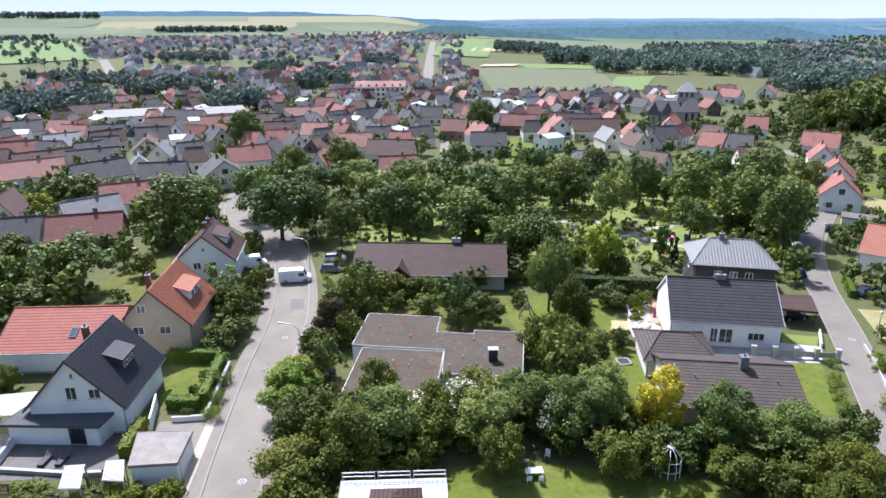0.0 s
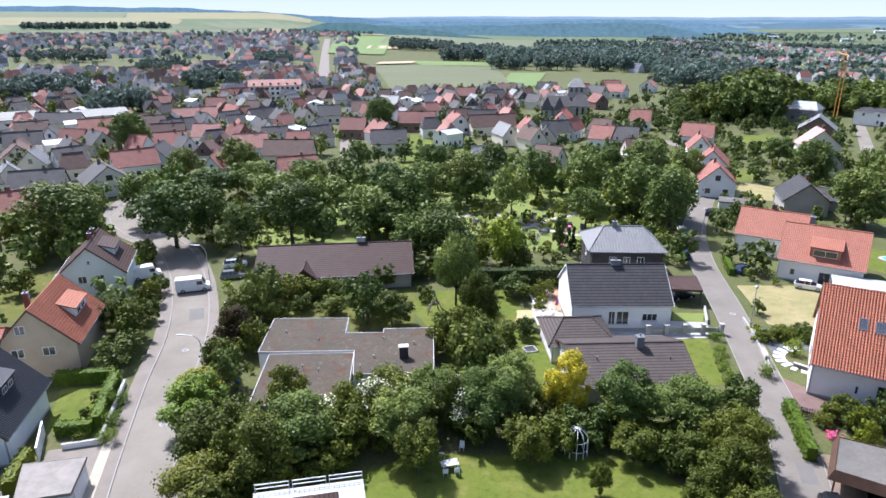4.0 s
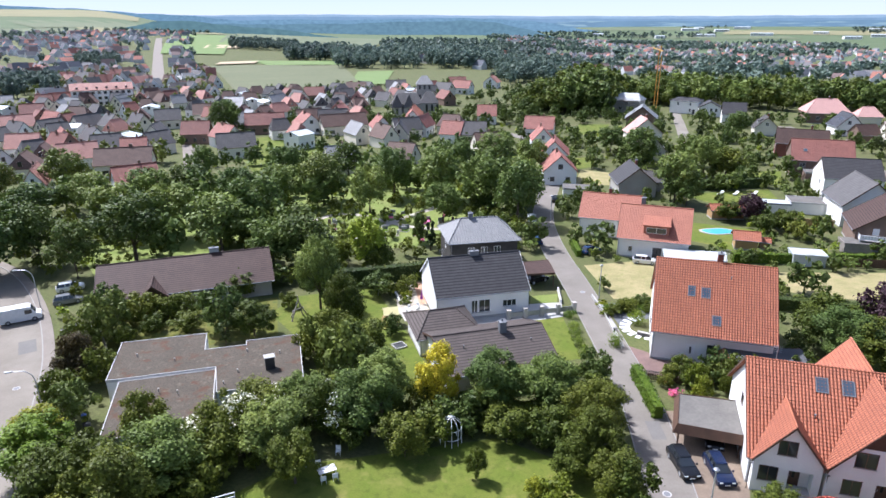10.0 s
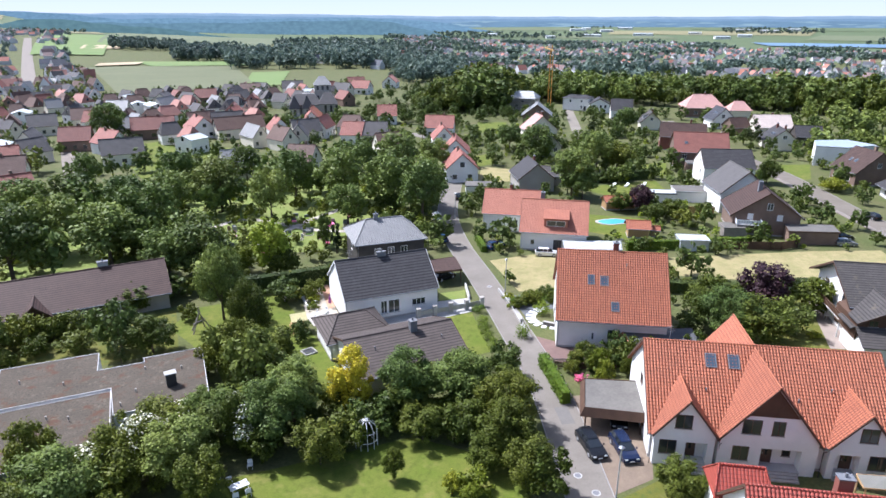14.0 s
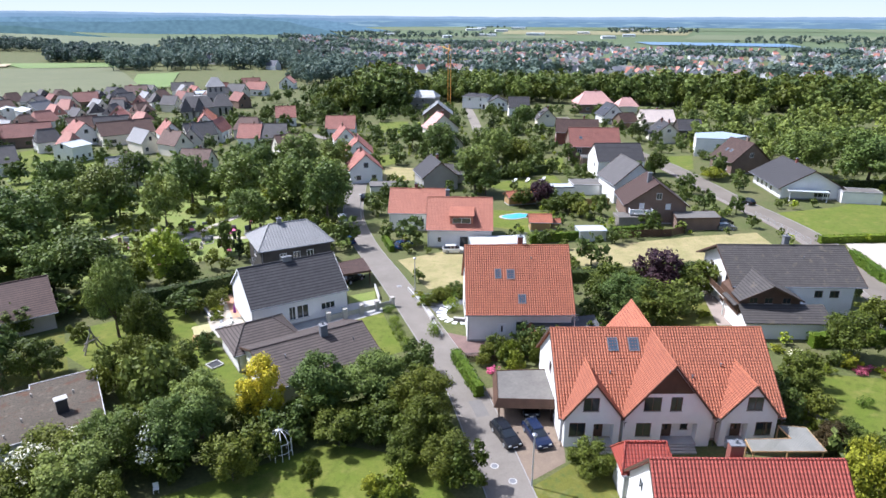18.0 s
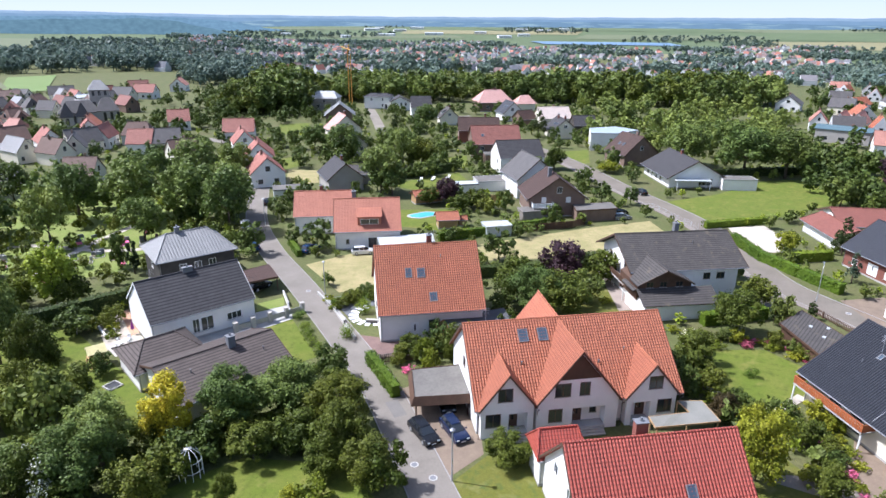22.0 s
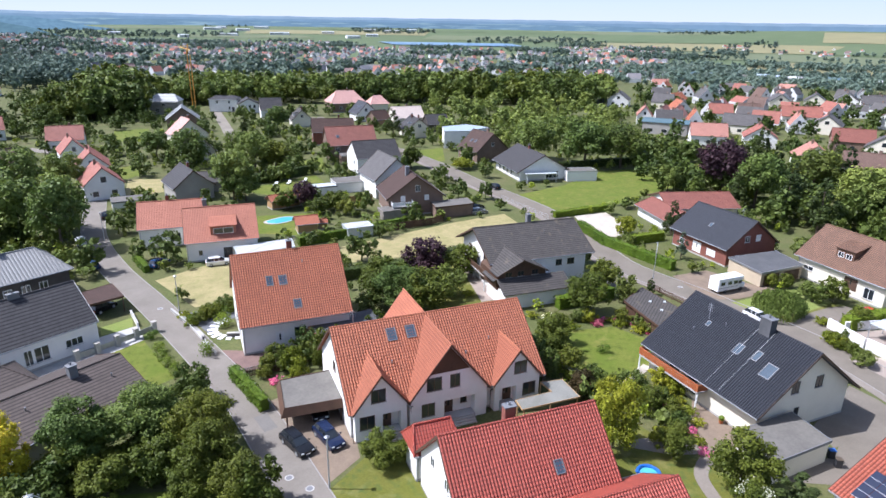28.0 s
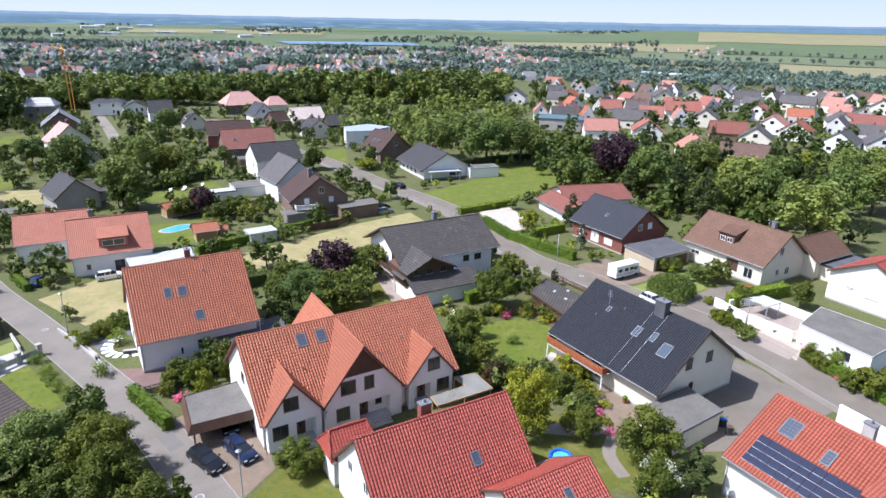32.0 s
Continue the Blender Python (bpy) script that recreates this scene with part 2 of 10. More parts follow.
    "tile_black": tile_mat("anthracite_tiles", (0.034, 0.037, 0.046), (0.012, 0.013, 0.016), stain=0.2, rough=0.6, spec=0.35),
    "tile_greybrown": tile_mat("grey_brown_tiles", (0.108, 0.088, 0.077), (0.035, 0.028, 0.024), 0.3, 0.46, False, stain=0.25, joint=0.85, lap_w=0.3, spec=0.2),
    "tile_vred": tile_mat("village_red_tiles", (0.36, 0.135, 0.095), (0.18, 0.065, 0.048), stain=0.35),
    "paving_orange": speckled("terracotta_paving", (0.46, 0.27, 0.17), (0.38, 0.22, 0.14), 0.5, 5.0, 0.2, 0.85, 0.004),
    "tile_grey": tile_mat("grey_tiles", (0.088, 0.080, 0.073), (0.030, 0.027, 0.025), 0.3, 0.46, False, stain=0.25, joint=0.8, lap_w=0.28, spec=0.2),
    "tile_darkgrey": tile_mat("dark_grey_tiles", (0.072, 0.069, 0.070), (0.017, 0.016, 0.016), 0.3, 0.52, False, stain=0.2, joint=0.85, lap_w=0.3, spec=0.2),
    "tile_vgrey": tile_mat("village_grey_tiles", (0.122, 0.114, 0.110), (0.055, 0.052, 0.05), 0.3, 0.46, False, stain=0.3, joint=0.6, lap_w=0.28, spec=0.2),
    "tile_vbrown": tile_mat("village_brown_tiles", (0.165, 0.105, 0.082), (0.07, 0.045, 0.036), 0.3, 0.46, False, stain=0.3, joint=0.6, lap_w=0.28, spec=0.2),
    "tile_slate": tile_mat("pale_slates", (0.225, 0.224, 0.216), (0.14, 0.14, 0.138), 0.5, 0.35, True, 0.5, 0.2, joint=0.3),
    "tile_rose": tile_mat("rose_faded_tiles", (0.56, 0.33, 0.28), (0.36, 0.19, 0.16), stain=0.2),
    "tile_cream": tile_mat("pale_cream_tiles", (0.62, 0.52, 0.45), (0.42, 0.34, 0.29), stain=0.15),
    "sheet_blue": plain("pale_blue_roof_sheet", (0.30, 0.36, 0.42), 0.6, 0.0),
    "metal_blue": tile_mat("blue_metal_roof", (0.10, 0.16, 0.18), (0.06, 0.10, 0.115), 0.5, 3.0, True, 0.5, 0.15),
    "sheet_pale": plain("pale_sheet_metal", (0.46, 0.49, 0.49), 0.5, 0.0),
    "sheet_corr": tile_mat("corrugated_sheet", (0.50, 0.51, 0.50), (0.30, 0.30, 0.30), 0.25, 4.0, True, 0.5, 0.15, joint=0.5),
    "sheet_mossy": tile_mat("mossy_sheet", (0.231, 0.227, 0.199), (0.140, 0.140, 0.112), 0.25, 4.0, True, 0.6, 0.3, joint=0.4),
    "glass": plain("window_glass", (0.025, 0.03, 0.035), 0.08, 0.0, 0.8, 0.1),
    "sky_glass": plain("roof_window_glass", (0.06, 0.085, 0.11), 0.05, 0.0, 0.9, 0.1),
    "frame_white": plain("white_frame", (0.80, 0.80, 0.79), 0.5),
    "edge_grey": plain("pale_roof_edge", (0.50, 0.49, 0.47), 0.6),
    "frame_brown": plain("brown_frame", (0.09, 0.05, 0.032), 0.6),
    "frame_dark": plain("dark_frame", (0.035, 0.036, 0.04), 0.5),
    "shutter_white": plain("white_shutter", (0.74, 0.73, 0.70), 0.6),
    "zinc": plain("zinc", (0.34, 0.35, 0.36), 0.45, 0.6),
    "gutter_dark": plain("dark_gutter", (0.055, 0.045, 0.04), 0.5),
    "steel": plain("galvanised_steel", (0.42, 0.43, 0.44), 0.45, 0.4),
    "lead": plain("lead_flashing", (0.16, 0.165, 0.175), 0.6, 0.0),
    "solar": plain("solar_panel", (0.016, 0.022, 0.045), 0.12, 0.0, 0.8),
    "bark": speckled("bark", (0.11, 0.085, 0.06), (0.07, 0.055, 0.04), 2.0, 12.0, 0.4, 0.95, 0.02),
    "leaf_mid": leaf_mat("leaves_mid", (0.069, 0.095, 0.019), (0.234, 0.280, 0.058)),
    "leaf_wood": leaf_mat("leaves_wood", (0.094, 0.150, 0.048), (0.330, 0.420, 0.145)),
    # far trees: leaf colour paled and blued, with the distance haze put in
    "leaf_haze": leaf_mat("leaves_haze", (0.094, 0.136, 0.098), (0.255, 0.322, 0.235), trans=0.25, tone=(0.76, 0.80, 0.90)),
    "leaf_dark": leaf_mat("leaves_dark", (0.066, 0.104, 0.032), (0.240, 0.305, 0.098)),
    "leaf_olive": leaf_mat("leaves_olive", (0.074, 0.098, 0.021), (0.236, 0.272, 0.056)),
    "leaf_bright": leaf_mat("leaves_bright", (0.145, 0.230, 0.030), (0.430, 0.560, 0.080)),
    "leaf_yellow": leaf_mat("leaves_yellow", (0.46, 0.42, 0.03), (0.78, 0.68, 0.05), tone=(0.76, 0.75, 0.7)),
    "leaf_lime": leaf_mat("leaves_lime", (0.20, 0.24, 0.022), (0.43, 0.45, 0.045), tone=(0.52, 0.55, 0.45)),
    "leaf_purple": leaf_mat("leaves_purple", (0.028, 0.018, 0.022), (0.070, 0.038, 0.042), tone=(0.9, 0.8, 0.9)),
    "leaf_copper": leaf_mat("leaves_copper", (0.075, 0.055, 0.030), (0.15, 0.105, 0.055)),
    "leaf_fir": leaf_mat("needles", (0.047, 0.078, 0.034), (0.106, 0.143, 0.059)),
    "leaf_blue": leaf_mat("needles_blue", (0.12, 0.17, 0.16), (0.22, 0.28, 0.27)),
    "leaf_hedge": leaf_mat("hedge_leaves", (0.065, 0.108, 0.018), (0.225, 0.305, 0.045), tone=(0.72, 0.78, 0.5)),
    "blossom": leaf_mat("white_blossom", (0.55, 0.56, 0.45), (0.80, 0.80, 0.70), tone=(1, 1, 1)),
    "flower": leaf_mat("pink_flowers", (0.45, 0.06, 0.16), (0.65, 0.20, 0.32), tone=(1, 1, 1)),
}


def mossy(m, colour, scale, lo, hi):
    """Lays irregular patches of another colour, such as moss, over a surface."""
    nt = m.node_tree
    b = nt.nodes["Principled BSDF"]
    old = b.inputs["Base Color"].links[0].from_socket
    nt.links.new(mixed(nt, ramp(nt, noise_of(nt, scale, 6, "World", seed=5.0), lo, hi), old, colour), b.inputs["Base Color"])


# first patches of each lawn: mottling and dappled shade put into the grass colour
mossy(M["lawn_bright"], (0.066, 0.088, 0.010), 1.1, 0.50, 0.72)
mossy(M["lawn_bright"], (0.178, 0.165, 0.042), 0.42, 0.56, 0.76)
mossy(M["lawn"], (0.065, 0.092, 0.020), 1.1, 0.50, 0.72)
mossy(M["lawn"], (0.180, 0.170, 0.060), 0.42, 0.56, 0.76)
mossy(M["meadow_dry"], (0.20, 0.20, 0.07), 0.9, 0.52, 0.74)
mossy(M["felt"], (0.050, 0.043, 0.032), 5.0, 0.52, 0.62)
mossy(M["felt"], (0.085, 0.045, 0.026), 0.5, 0.54, 0.66)
mossy(M["felt"], (0.125, 0.11, 0.08), 1.6, 0.58, 0.70)
mossy(M["asphalt"], (0.236, 0.212, 0.176), 0.09, 0.50, 0.70)
mossy(M["tile_grey"], (0.115, 0.10, 0.072), 0.8, 0.58, 0.72)


# ---------------------------------------------------------------- helpers for meshes
def mesh_ob(name, bm, material, parent=None, m=None):
    me = bpy.data.meshes.new(name)
    bm.to_mesh(me)
    bm.free()
    for x in (material if isinstance(material, (list, tuple)) else [material]):
        me.materials.append(x)
    ob = new(name, me)
    if parent is not None:
        ob.parent = parent
    if m is not None:
        ob.matrix_local = m
    return ob


def part(name, bm, material, parent, label="", m=None):
    ob = mesh_ob(name, bm, M[material] if isinstance(material, str) else material, parent, m)
    if label:
        ob["label"] = label
    return ob


def thing(name, x, y, z, rot, label, category, group="", kind=""):
    e = new(name)
    e.empty_display_size = 0.5
    e.matrix_world = pose(x, y, z, 0, 0, rot)
    return tagged(e, label, category, group, kind)


def add_box(bm, x0, x1, y0, y1, z0, z1, bevel=0.0):
    v = [bm.verts.new(p) for p in ((x0, y0, z0), (x1, y0, z0), (x1, y1, z0), (x0, y1, z0),
                                   (x0, y0, z1), (x1, y0, z1), (x1, y1, z1), (x0, y1, z1))]
    f = [bm.faces.new([v[i] for i in q]) for q in ((3, 2, 1, 0), (4, 5, 6, 7), (0, 1, 5, 4), (1, 2, 6, 5), (2, 3, 7, 6), (3, 0, 4, 7))]
    if bevel:
        bmesh.ops.bevel(bm, geom=list({e for q in f for e in q.edges}), offset=bevel, segments=1, affect="EDGES")
    return v


def box(x0, x1, y0, y1, z0, z1, bevel=0.0):
    bm = bmesh.new()
    add_box(bm, x0, x1, y0, y1, z0, z1, bevel)
    return bm


def add_tube(bm, pts, radii, seg=8):
    """A tapered tube through points, closed at both ends."""
    rings = []
    pts = [Vector(p) for p in pts]
    for i, p in enumerate(pts):
        d = (pts[min(i + 1, len(pts) - 1)] - pts[max(i - 1, 0)]).normalized()
        q = d.to_track_quat("Z", "Y")
        r = radii[i] if isinstance(radii, (list, tuple)) else radii
        rings.append([bm.verts.new(p + q @ Vector((r * math.cos(2 * math.pi * k / seg), r * math.sin(2 * math.pi * k / seg), 0))) for k in range(seg)])
    for a, b in zip(rings, rings[1:]):
        for k in range(seg):
            bm.faces.new((a[k], a[(k + 1) % seg], b[(k + 1) % seg], b[k]))
    bm.faces.new(rings[0][::-1])
    bm.faces.new(rings[-1])


def tube(pts, radii, seg=8):
    bm = bmesh.new()
    add_tube(bm, pts, radii, seg)
    return bm


def prism(poly, z0, z1):
    """An upright prism over a polygon, counter-clockwise."""
    bm = bmesh.new()
    lo, hi = [bm.verts.new((*p, z0)) for p in poly], [bm.verts.new((*p, z1)) for p in poly]
    n = len(poly)
    for i in range(n):
        bm.faces.new((lo[i], lo[(i + 1) % n], hi[(i + 1) % n], hi[i]))
    bm.faces.new(hi)
    bm.faces.new(lo[::-1])
    bmesh.ops.recalc_face_normals(bm, faces=bm.faces)
    return bm


PLATE = {}          # the pose of each plate in its house


def slab(name, poly, thick, material, parent, label=""):
    """A flat plate over a 3D polygon (upper side), with local x level and y up the slope."""
    p = [Vector(q) for q in poly]
    n = Vector((0, 0, 0))
    for i in range(len(p)):
        n += p[i].cross(p[(i + 1) % len(p)])
    n.normalize()
    if n.z < 0:
        p.reverse()
        n = -n
    x = Vector((0, 0, 1)).cross(n)
    x = x.normalized() if x.length > 1e-4 else Vector((1, 0, 0))
    y = n.cross(x)
    m = Matrix((x, y, n)).transposed().to_4x4()
    m.translation = p[0]
    inv = m.inverted()
    loc = [inv @ q for q in p]
    ob = part(name, prism([(q.x, q.y) for q in loc], -thick, 0.0), material, parent, label, m)
    PLATE[ob.name] = m
    return ob


# ---------------------------------------------------------------- terrain
def smooth(a, b, v):
    t = min(1.0, max(0.0, (v - a) / (b - a)))
    return t * t * (3 - 2 * t)


def gz(x, y):
    """The ground's height: level round the houses, a village slope and hill on one side, a shallow valley and rising plain on the other."""
    r, az = math.hypot(x, y), math.degrees(math.atan2(-x, y))
    slope = smooth(-20, 2, az)
    valley = 1 - smooth(-40, -22, az)
    z = slope * 22 * smooth(450, 1500, r) + smooth(-3, 6, az) * 78 * smooth(1300, 3500, r) - 26 * valley * smooth(420, 1150, r)
    return z + valley * (40 + 22 * (1 - smooth(-92, -76, az))) * smooth(1900, 3600, r)


def drape(name, inner, material, lift, label, category, n=1, kind="structure", parent=None):
    """A ground sheet over a polygon, laid on the terrain."""
    bm = bmesh.new()
    bm.faces.new([bm.verts.new((x, y, 0)) for x, y in inner])
    bmesh.ops.triangulate(bm, faces=bm.faces)
    for _ in range(n - 1):
        bmesh.ops.subdivide_edges(bm, edges=bm.edges, cuts=1)
        bmesh.ops.triangulate(bm, faces=bm.faces)
    bmesh.ops.recalc_face_normals(bm, faces=bm.faces)
    for v in bm.verts:
        v.co.z = gz(v.co.x, v.co.y) + lift
    for f in bm.faces:
        if f.normal.z < 0:
            f.normal_flip()
    ob = mesh_ob(name, bm, M[material], parent)
    return tagged(ob, label, category, "", kind) if label else ob


def sector(name, az0, az1, r0, r1, material, label, lift=0.4, wob=0.0):
    """A field: a sheet between two bearings (degrees left of +y) and two distances."""
    na, nr = max(2, int(abs(az1 - az0) / 1.5) + 1), max(3, int((r1 - r0) / 60) + 2)
    bm, grid = bmesh.new(), []
    for i in range(nr + 1):
        row = []
        for k in range(na + 1):
            az = az0 + (az1 - az0) * k / na
            u = i / nr
            az += 2.2 * (u - 0.5) * math.sin(r0 * 0.013 + az0) * min(1.0, abs(az1 - az0) / 8)
            r = r0 + (r1 - r0) * u + wob * math.sin(az * 0.7 + r0) * (1 + 0.4 * math.sin(az * 0.23))
            x, y = -r * math.sin(radians(az)), r * math.cos(radians(az))
            row.append(bm.verts.new((x, y, gz(x, y) + lift)))
        grid.append(row)
    for i in range(nr):
        for k in range(na):
            bm.faces.new((grid[i][k], grid[i][k + 1], grid[i + 1][k + 1], grid[i + 1][k]))
    bmesh.ops.recalc_face_normals(bm, faces=bm.faces)
    if sum(f.normal.z for f in bm.faces) < 0:
        bmesh.ops.reverse_faces(bm, faces=bm.faces)
    return tagged(mesh_ob(name, bm, M[material]), label, "field", "fields", "structure")


def strip(name, pts, off0, off1, z0, z1, material, label, category, kind="structure", close=True):
    """A band beside a line: from off0 to off1 to the line's left, its top at z1, its foot at z0 over the ground."""
    p = [Vector(q) for q in pts]
    fine = []
    for i in range(len(p) - 1):        # rounded through the points
        a, b = p[max(i - 1, 0)], p[min(i + 2, len(p) - 1)]
        for k in range(6):
            t = k / 6
            m0, m1 = (p[i + 1] - a) * 0.5, (b - p[i]) * 0.5
            h = (2 * t**3 - 3 * t**2 + 1, t**3 - 2 * t**2 + t, -2 * t**3 + 3 * t**2, t**3 - t**2)
            fine.append(p[i] * h[0] + m0 * h[1] + p[i + 1] * h[2] + m1 * h[3])
    fine.append(p[-1])
    bm, rows = bmesh.new(), []
    for i, q in enumerate(fine):
        d = (fine[min(i + 1, len(fine) - 1)] - fine[max(i - 1, 0)]).normalized()
        left = Vector((-d.y, d.x))
        a, b = q + left * off0, q + left * off1
        g = gz(q.x, q.y)
        rows.append([bm.verts.new((*a, g + z0)), bm.verts.new((*a, g + z1)), bm.verts.new((*b, g + z1)), bm.verts.new((*b, g + z0))])
    for r, s in zip(rows, rows[1:]):
        for k in range(3):
            bm.faces.new((r[k], r[k + 1], s[k + 1], s[k]))
    for r in (rows[0], rows[-1]):
        bm.faces.new(r)
    bmesh.ops.recalc_face_normals(bm, faces=bm.faces)
    return tagged(mesh_ob(name, bm, M[material]), label, category, "", kind)


def make_ground():
    rs = [0, 30, 60, 100, 150, 210, 280, 360] + list(range(400, 1600, 40)) + list(range(1600, 3700, 75)) + [3700, 4200]
    bm, grid, na = bmesh.new(), [], 240
    top = bm.verts.new((0, 0, 0))
    for r in rs[1:]:
        grid.append([bm.verts.new((-r * math.sin(2 * math.pi * k / na), r * math.cos(2 * math.pi * k / na), gz(-r * math.sin(2 * math.pi * k / na), r * math.cos(2 * math.pi * k / na)))) for k in range(na)])
    for k in range(na):
        bm.faces.new((top, grid[0][k], grid[0][(k + 1) % na]))
        for a, b in zip(grid, grid[1:]):
            bm.faces.new((a[k], b[k], b[(k + 1) % na], a[(k + 1) % na]))
    bmesh.ops.recalc_face_normals(bm, faces=bm.faces)
    for f in bm.faces:
        if f.normal.z < 0:
            f.normal_flip()
    for f in bm.faces:
        f.material_index = int(f.calc_center_median().xy.length > 1350)
    tagged(mesh_ob("ground", bm, [M["garden"], M["field_green"]]), "green ground of gardens and meadows round the village", "ground", "", "structure")


make_ground()


# ---------------------------------------------------------------- house parts
TAKEN = []          # ground that houses stand on: x, y, radius


def window(parent, face_m, u, z, w, h, frame_c="frame_white", bars=1, sill=True, shutter=0.0, name="window"):
    """A window on a wall face: face_m puts x along the wall, y out of it, z up."""
    f = new(name)
    f.parent = parent
    f.matrix_local = face_m @ pose(u, 0, z)
    bm, t = bmesh.new(), 0.07
    for x0, x1, z0, z1 in ((-w / 2, w / 2, 0, t), (-w / 2, w / 2, h - t, h), (-w / 2, -w / 2 + t, t, h - t), (w / 2 - t, w / 2, t, h - t)):
        add_box(bm, x0, x1, -0.05, 0.035, z0, z1)
    for k in range(bars):
        x = -w / 2 + w * (k + 1) / (bars + 1)
        add_box(bm, x - 0.035, x + 0.035, -0.05, 0.03, t, h - t)
    part("window_frame", bm, frame_c, f)
    part("pane", box(-w / 2 + t, w / 2 - t, -0.04, 0.008, t, h - t), "glass", f)
    if shutter:
        part("roller_shutter", box(-w / 2 + t, w / 2 - t, 0.0, 0.025, h - t - shutter * (h - 2 * t), h - t), "shutter_white", f)
    if sill:
        part("window_sill", box(-w / 2 - 0.06, w / 2 + 0.06, -0.02, 0.12, -0.05, 0.0), "stone_terrace", f)
    return f


def door(parent, face_m, u, z, w, h, material="frame_brown"):
    f = new("door")
    f.parent = parent
    f.matrix_local = face_m @ pose(u, 0, z)
    bm, t = bmesh.new(), 0.09
    for x0, x1, z0, z1 in ((-w / 2, w / 2, h - t, h), (-w / 2, -w / 2 + t, 0, h - t), (w / 2 - t, w / 2, 0, h - t)):
        add_box(bm, x0, x1, -0.05, 0.04, z0, z1)
    part("door_frame", bm, material, f)
    part("door_leaf", box(-w / 2 + t, w / 2 - t, -0.04, 0.012, 0, h - t), material, f)
    part("door_glass", box(-0.12, 0.12, 0.0, 0.02, 0.9, h - 0.35), "glass", f)
    part("door_handle", box(w / 2 - t - 0.14, w / 2 - t - 0.1, 0.0, 0.07, 0.95, 1.2), "steel", f)
    return f


def chimney(parent, x, y, z0, z1, w=0.6, d=0.6, material="brick_red", cap="lead"):
    c = part("chimney", box(x - w / 2, x + w / 2, y - d / 2, y + d / 2, z0, z1), material, parent)
    part("chimney_cap", box(x - w / 2 - 0.07, x + w / 2 + 0.07, y - d / 2 - 0.07, y + d / 2 + 0.07, z1, z1 + 0.1), cap, c)
    part("flue_pot", tube([(x, y, z1 + 0.1), (x, y, z1 + 0.45)], [0.13, 0.1], 10), "lead", c)
    return c


def roof_window(roof, u, v, w=0.8, h=1.2, blind=False):
    """A skylight on a roof plate, at u along it and v up it."""
    f = new("roof_window")
    f.parent = roof
    f.matrix_local = pose(u, v, 0)
    bm, t = bmesh.new(), 0.09
    for x0, x1, y0, y1 in ((-w / 2, w / 2, 0, t), (-w / 2, w / 2, h - t, h), (-w / 2, -w / 2 + t, t, h - t), (w / 2 - t, w / 2, t, h - t)):
        add_box(bm, x0, x1, y0, y1, -0.05, 0.14)
    part("window_frame", bm, "lead", f)
    part("pane", box(-w / 2 + t, w / 2 - t, t, h - t, -0.05, 0.10), "shutter_white" if blind else "sky_glass", f)
    return f


TILE_SIZE = {"tile_orange": (0.32, 0.37), "tile_solar": (0.32, 0.37), "tile_red": (0.31, 0.37)}


def courses(roof, poly2, tw, th, material):
    """Real overlapping tiles over a convex roof polygon in the plate's own plane, joined into one covering."""
    poly = [Vector(p) for p in poly2]
    area = sum(a.x * b.y - b.x * a.y for a, b in zip(poly, poly[1:] + poly[:1]))
    if area < 0:
        poly.reverse()
    edges = list(zip(poly, poly[1:] + poly[:1]))

    def inside(x, y):
        return all((b.x - a.x) * (y - a.y) - (b.y - a.y) * (x - a.x) > -0.02 for a, b in edges)
    xs, ys = [p.x for p in poly], [p.y for p in poly]
    verts, faces, rng = [], [], random.Random(7)
    prof = ((0.0, 0.0), (0.16, 0.0), (0.34, 0.045), (0.6, 0.055), (0.82, 0.03), (1.0, 0.0))
    for j in range(int(math.floor(min(ys) / th)), int(math.ceil(max(ys) / th)) + 1):
        for i in range(int(math.floor(min(xs) / tw)), int(math.ceil(max(xs) / tw)) + 1):
            x0, y0 = i * tw, j * th
            if not inside(x0 + tw / 2, y0 + th / 2):
                continue
            o, k = rng.uniform(-0.006, 0.006), len(verts)
            for px, pz in prof:
                verts.append((x0 + px * tw, y0 - 0.03 + o, 0.015))
                verts.append((x0 + px * tw, y0 - 0.03 + o, 0.06 + pz))
                verts.append((x0 + px * tw, y0 + th, 0.012 + pz))
            n = len(prof)
            for q in range(n - 1):
                a, b = k + 3 * q, k + 3 * q + 3
                faces.append((a, b, b + 1, a + 1))
                faces.append((a + 1, b + 1, b + 2, a + 2))
    me = bpy.data.meshes.new("roof_tiles")
    me.from_pydata(verts, [], faces)
    me.materials.append(M[material])
    ob = new("roof_tiles", me)
    ob.parent = roof
    ob["kind"] = "stuff"
    return ob


def faces_of(Lw, Ww):
    """The four wall faces: a (-y), b (+y), 0 (-x), 1 (+x)."""
    return {"a": pose(0, -Ww / 2, 0, 0, 0, 180),
            "b": pose(0, Ww / 2, 0, 0, 0, 0), "0": pose(-Lw / 2, 0, 0, 0, 0, 90), "1": pose(Lw / 2, 0, 0, 0, 0, -90)}


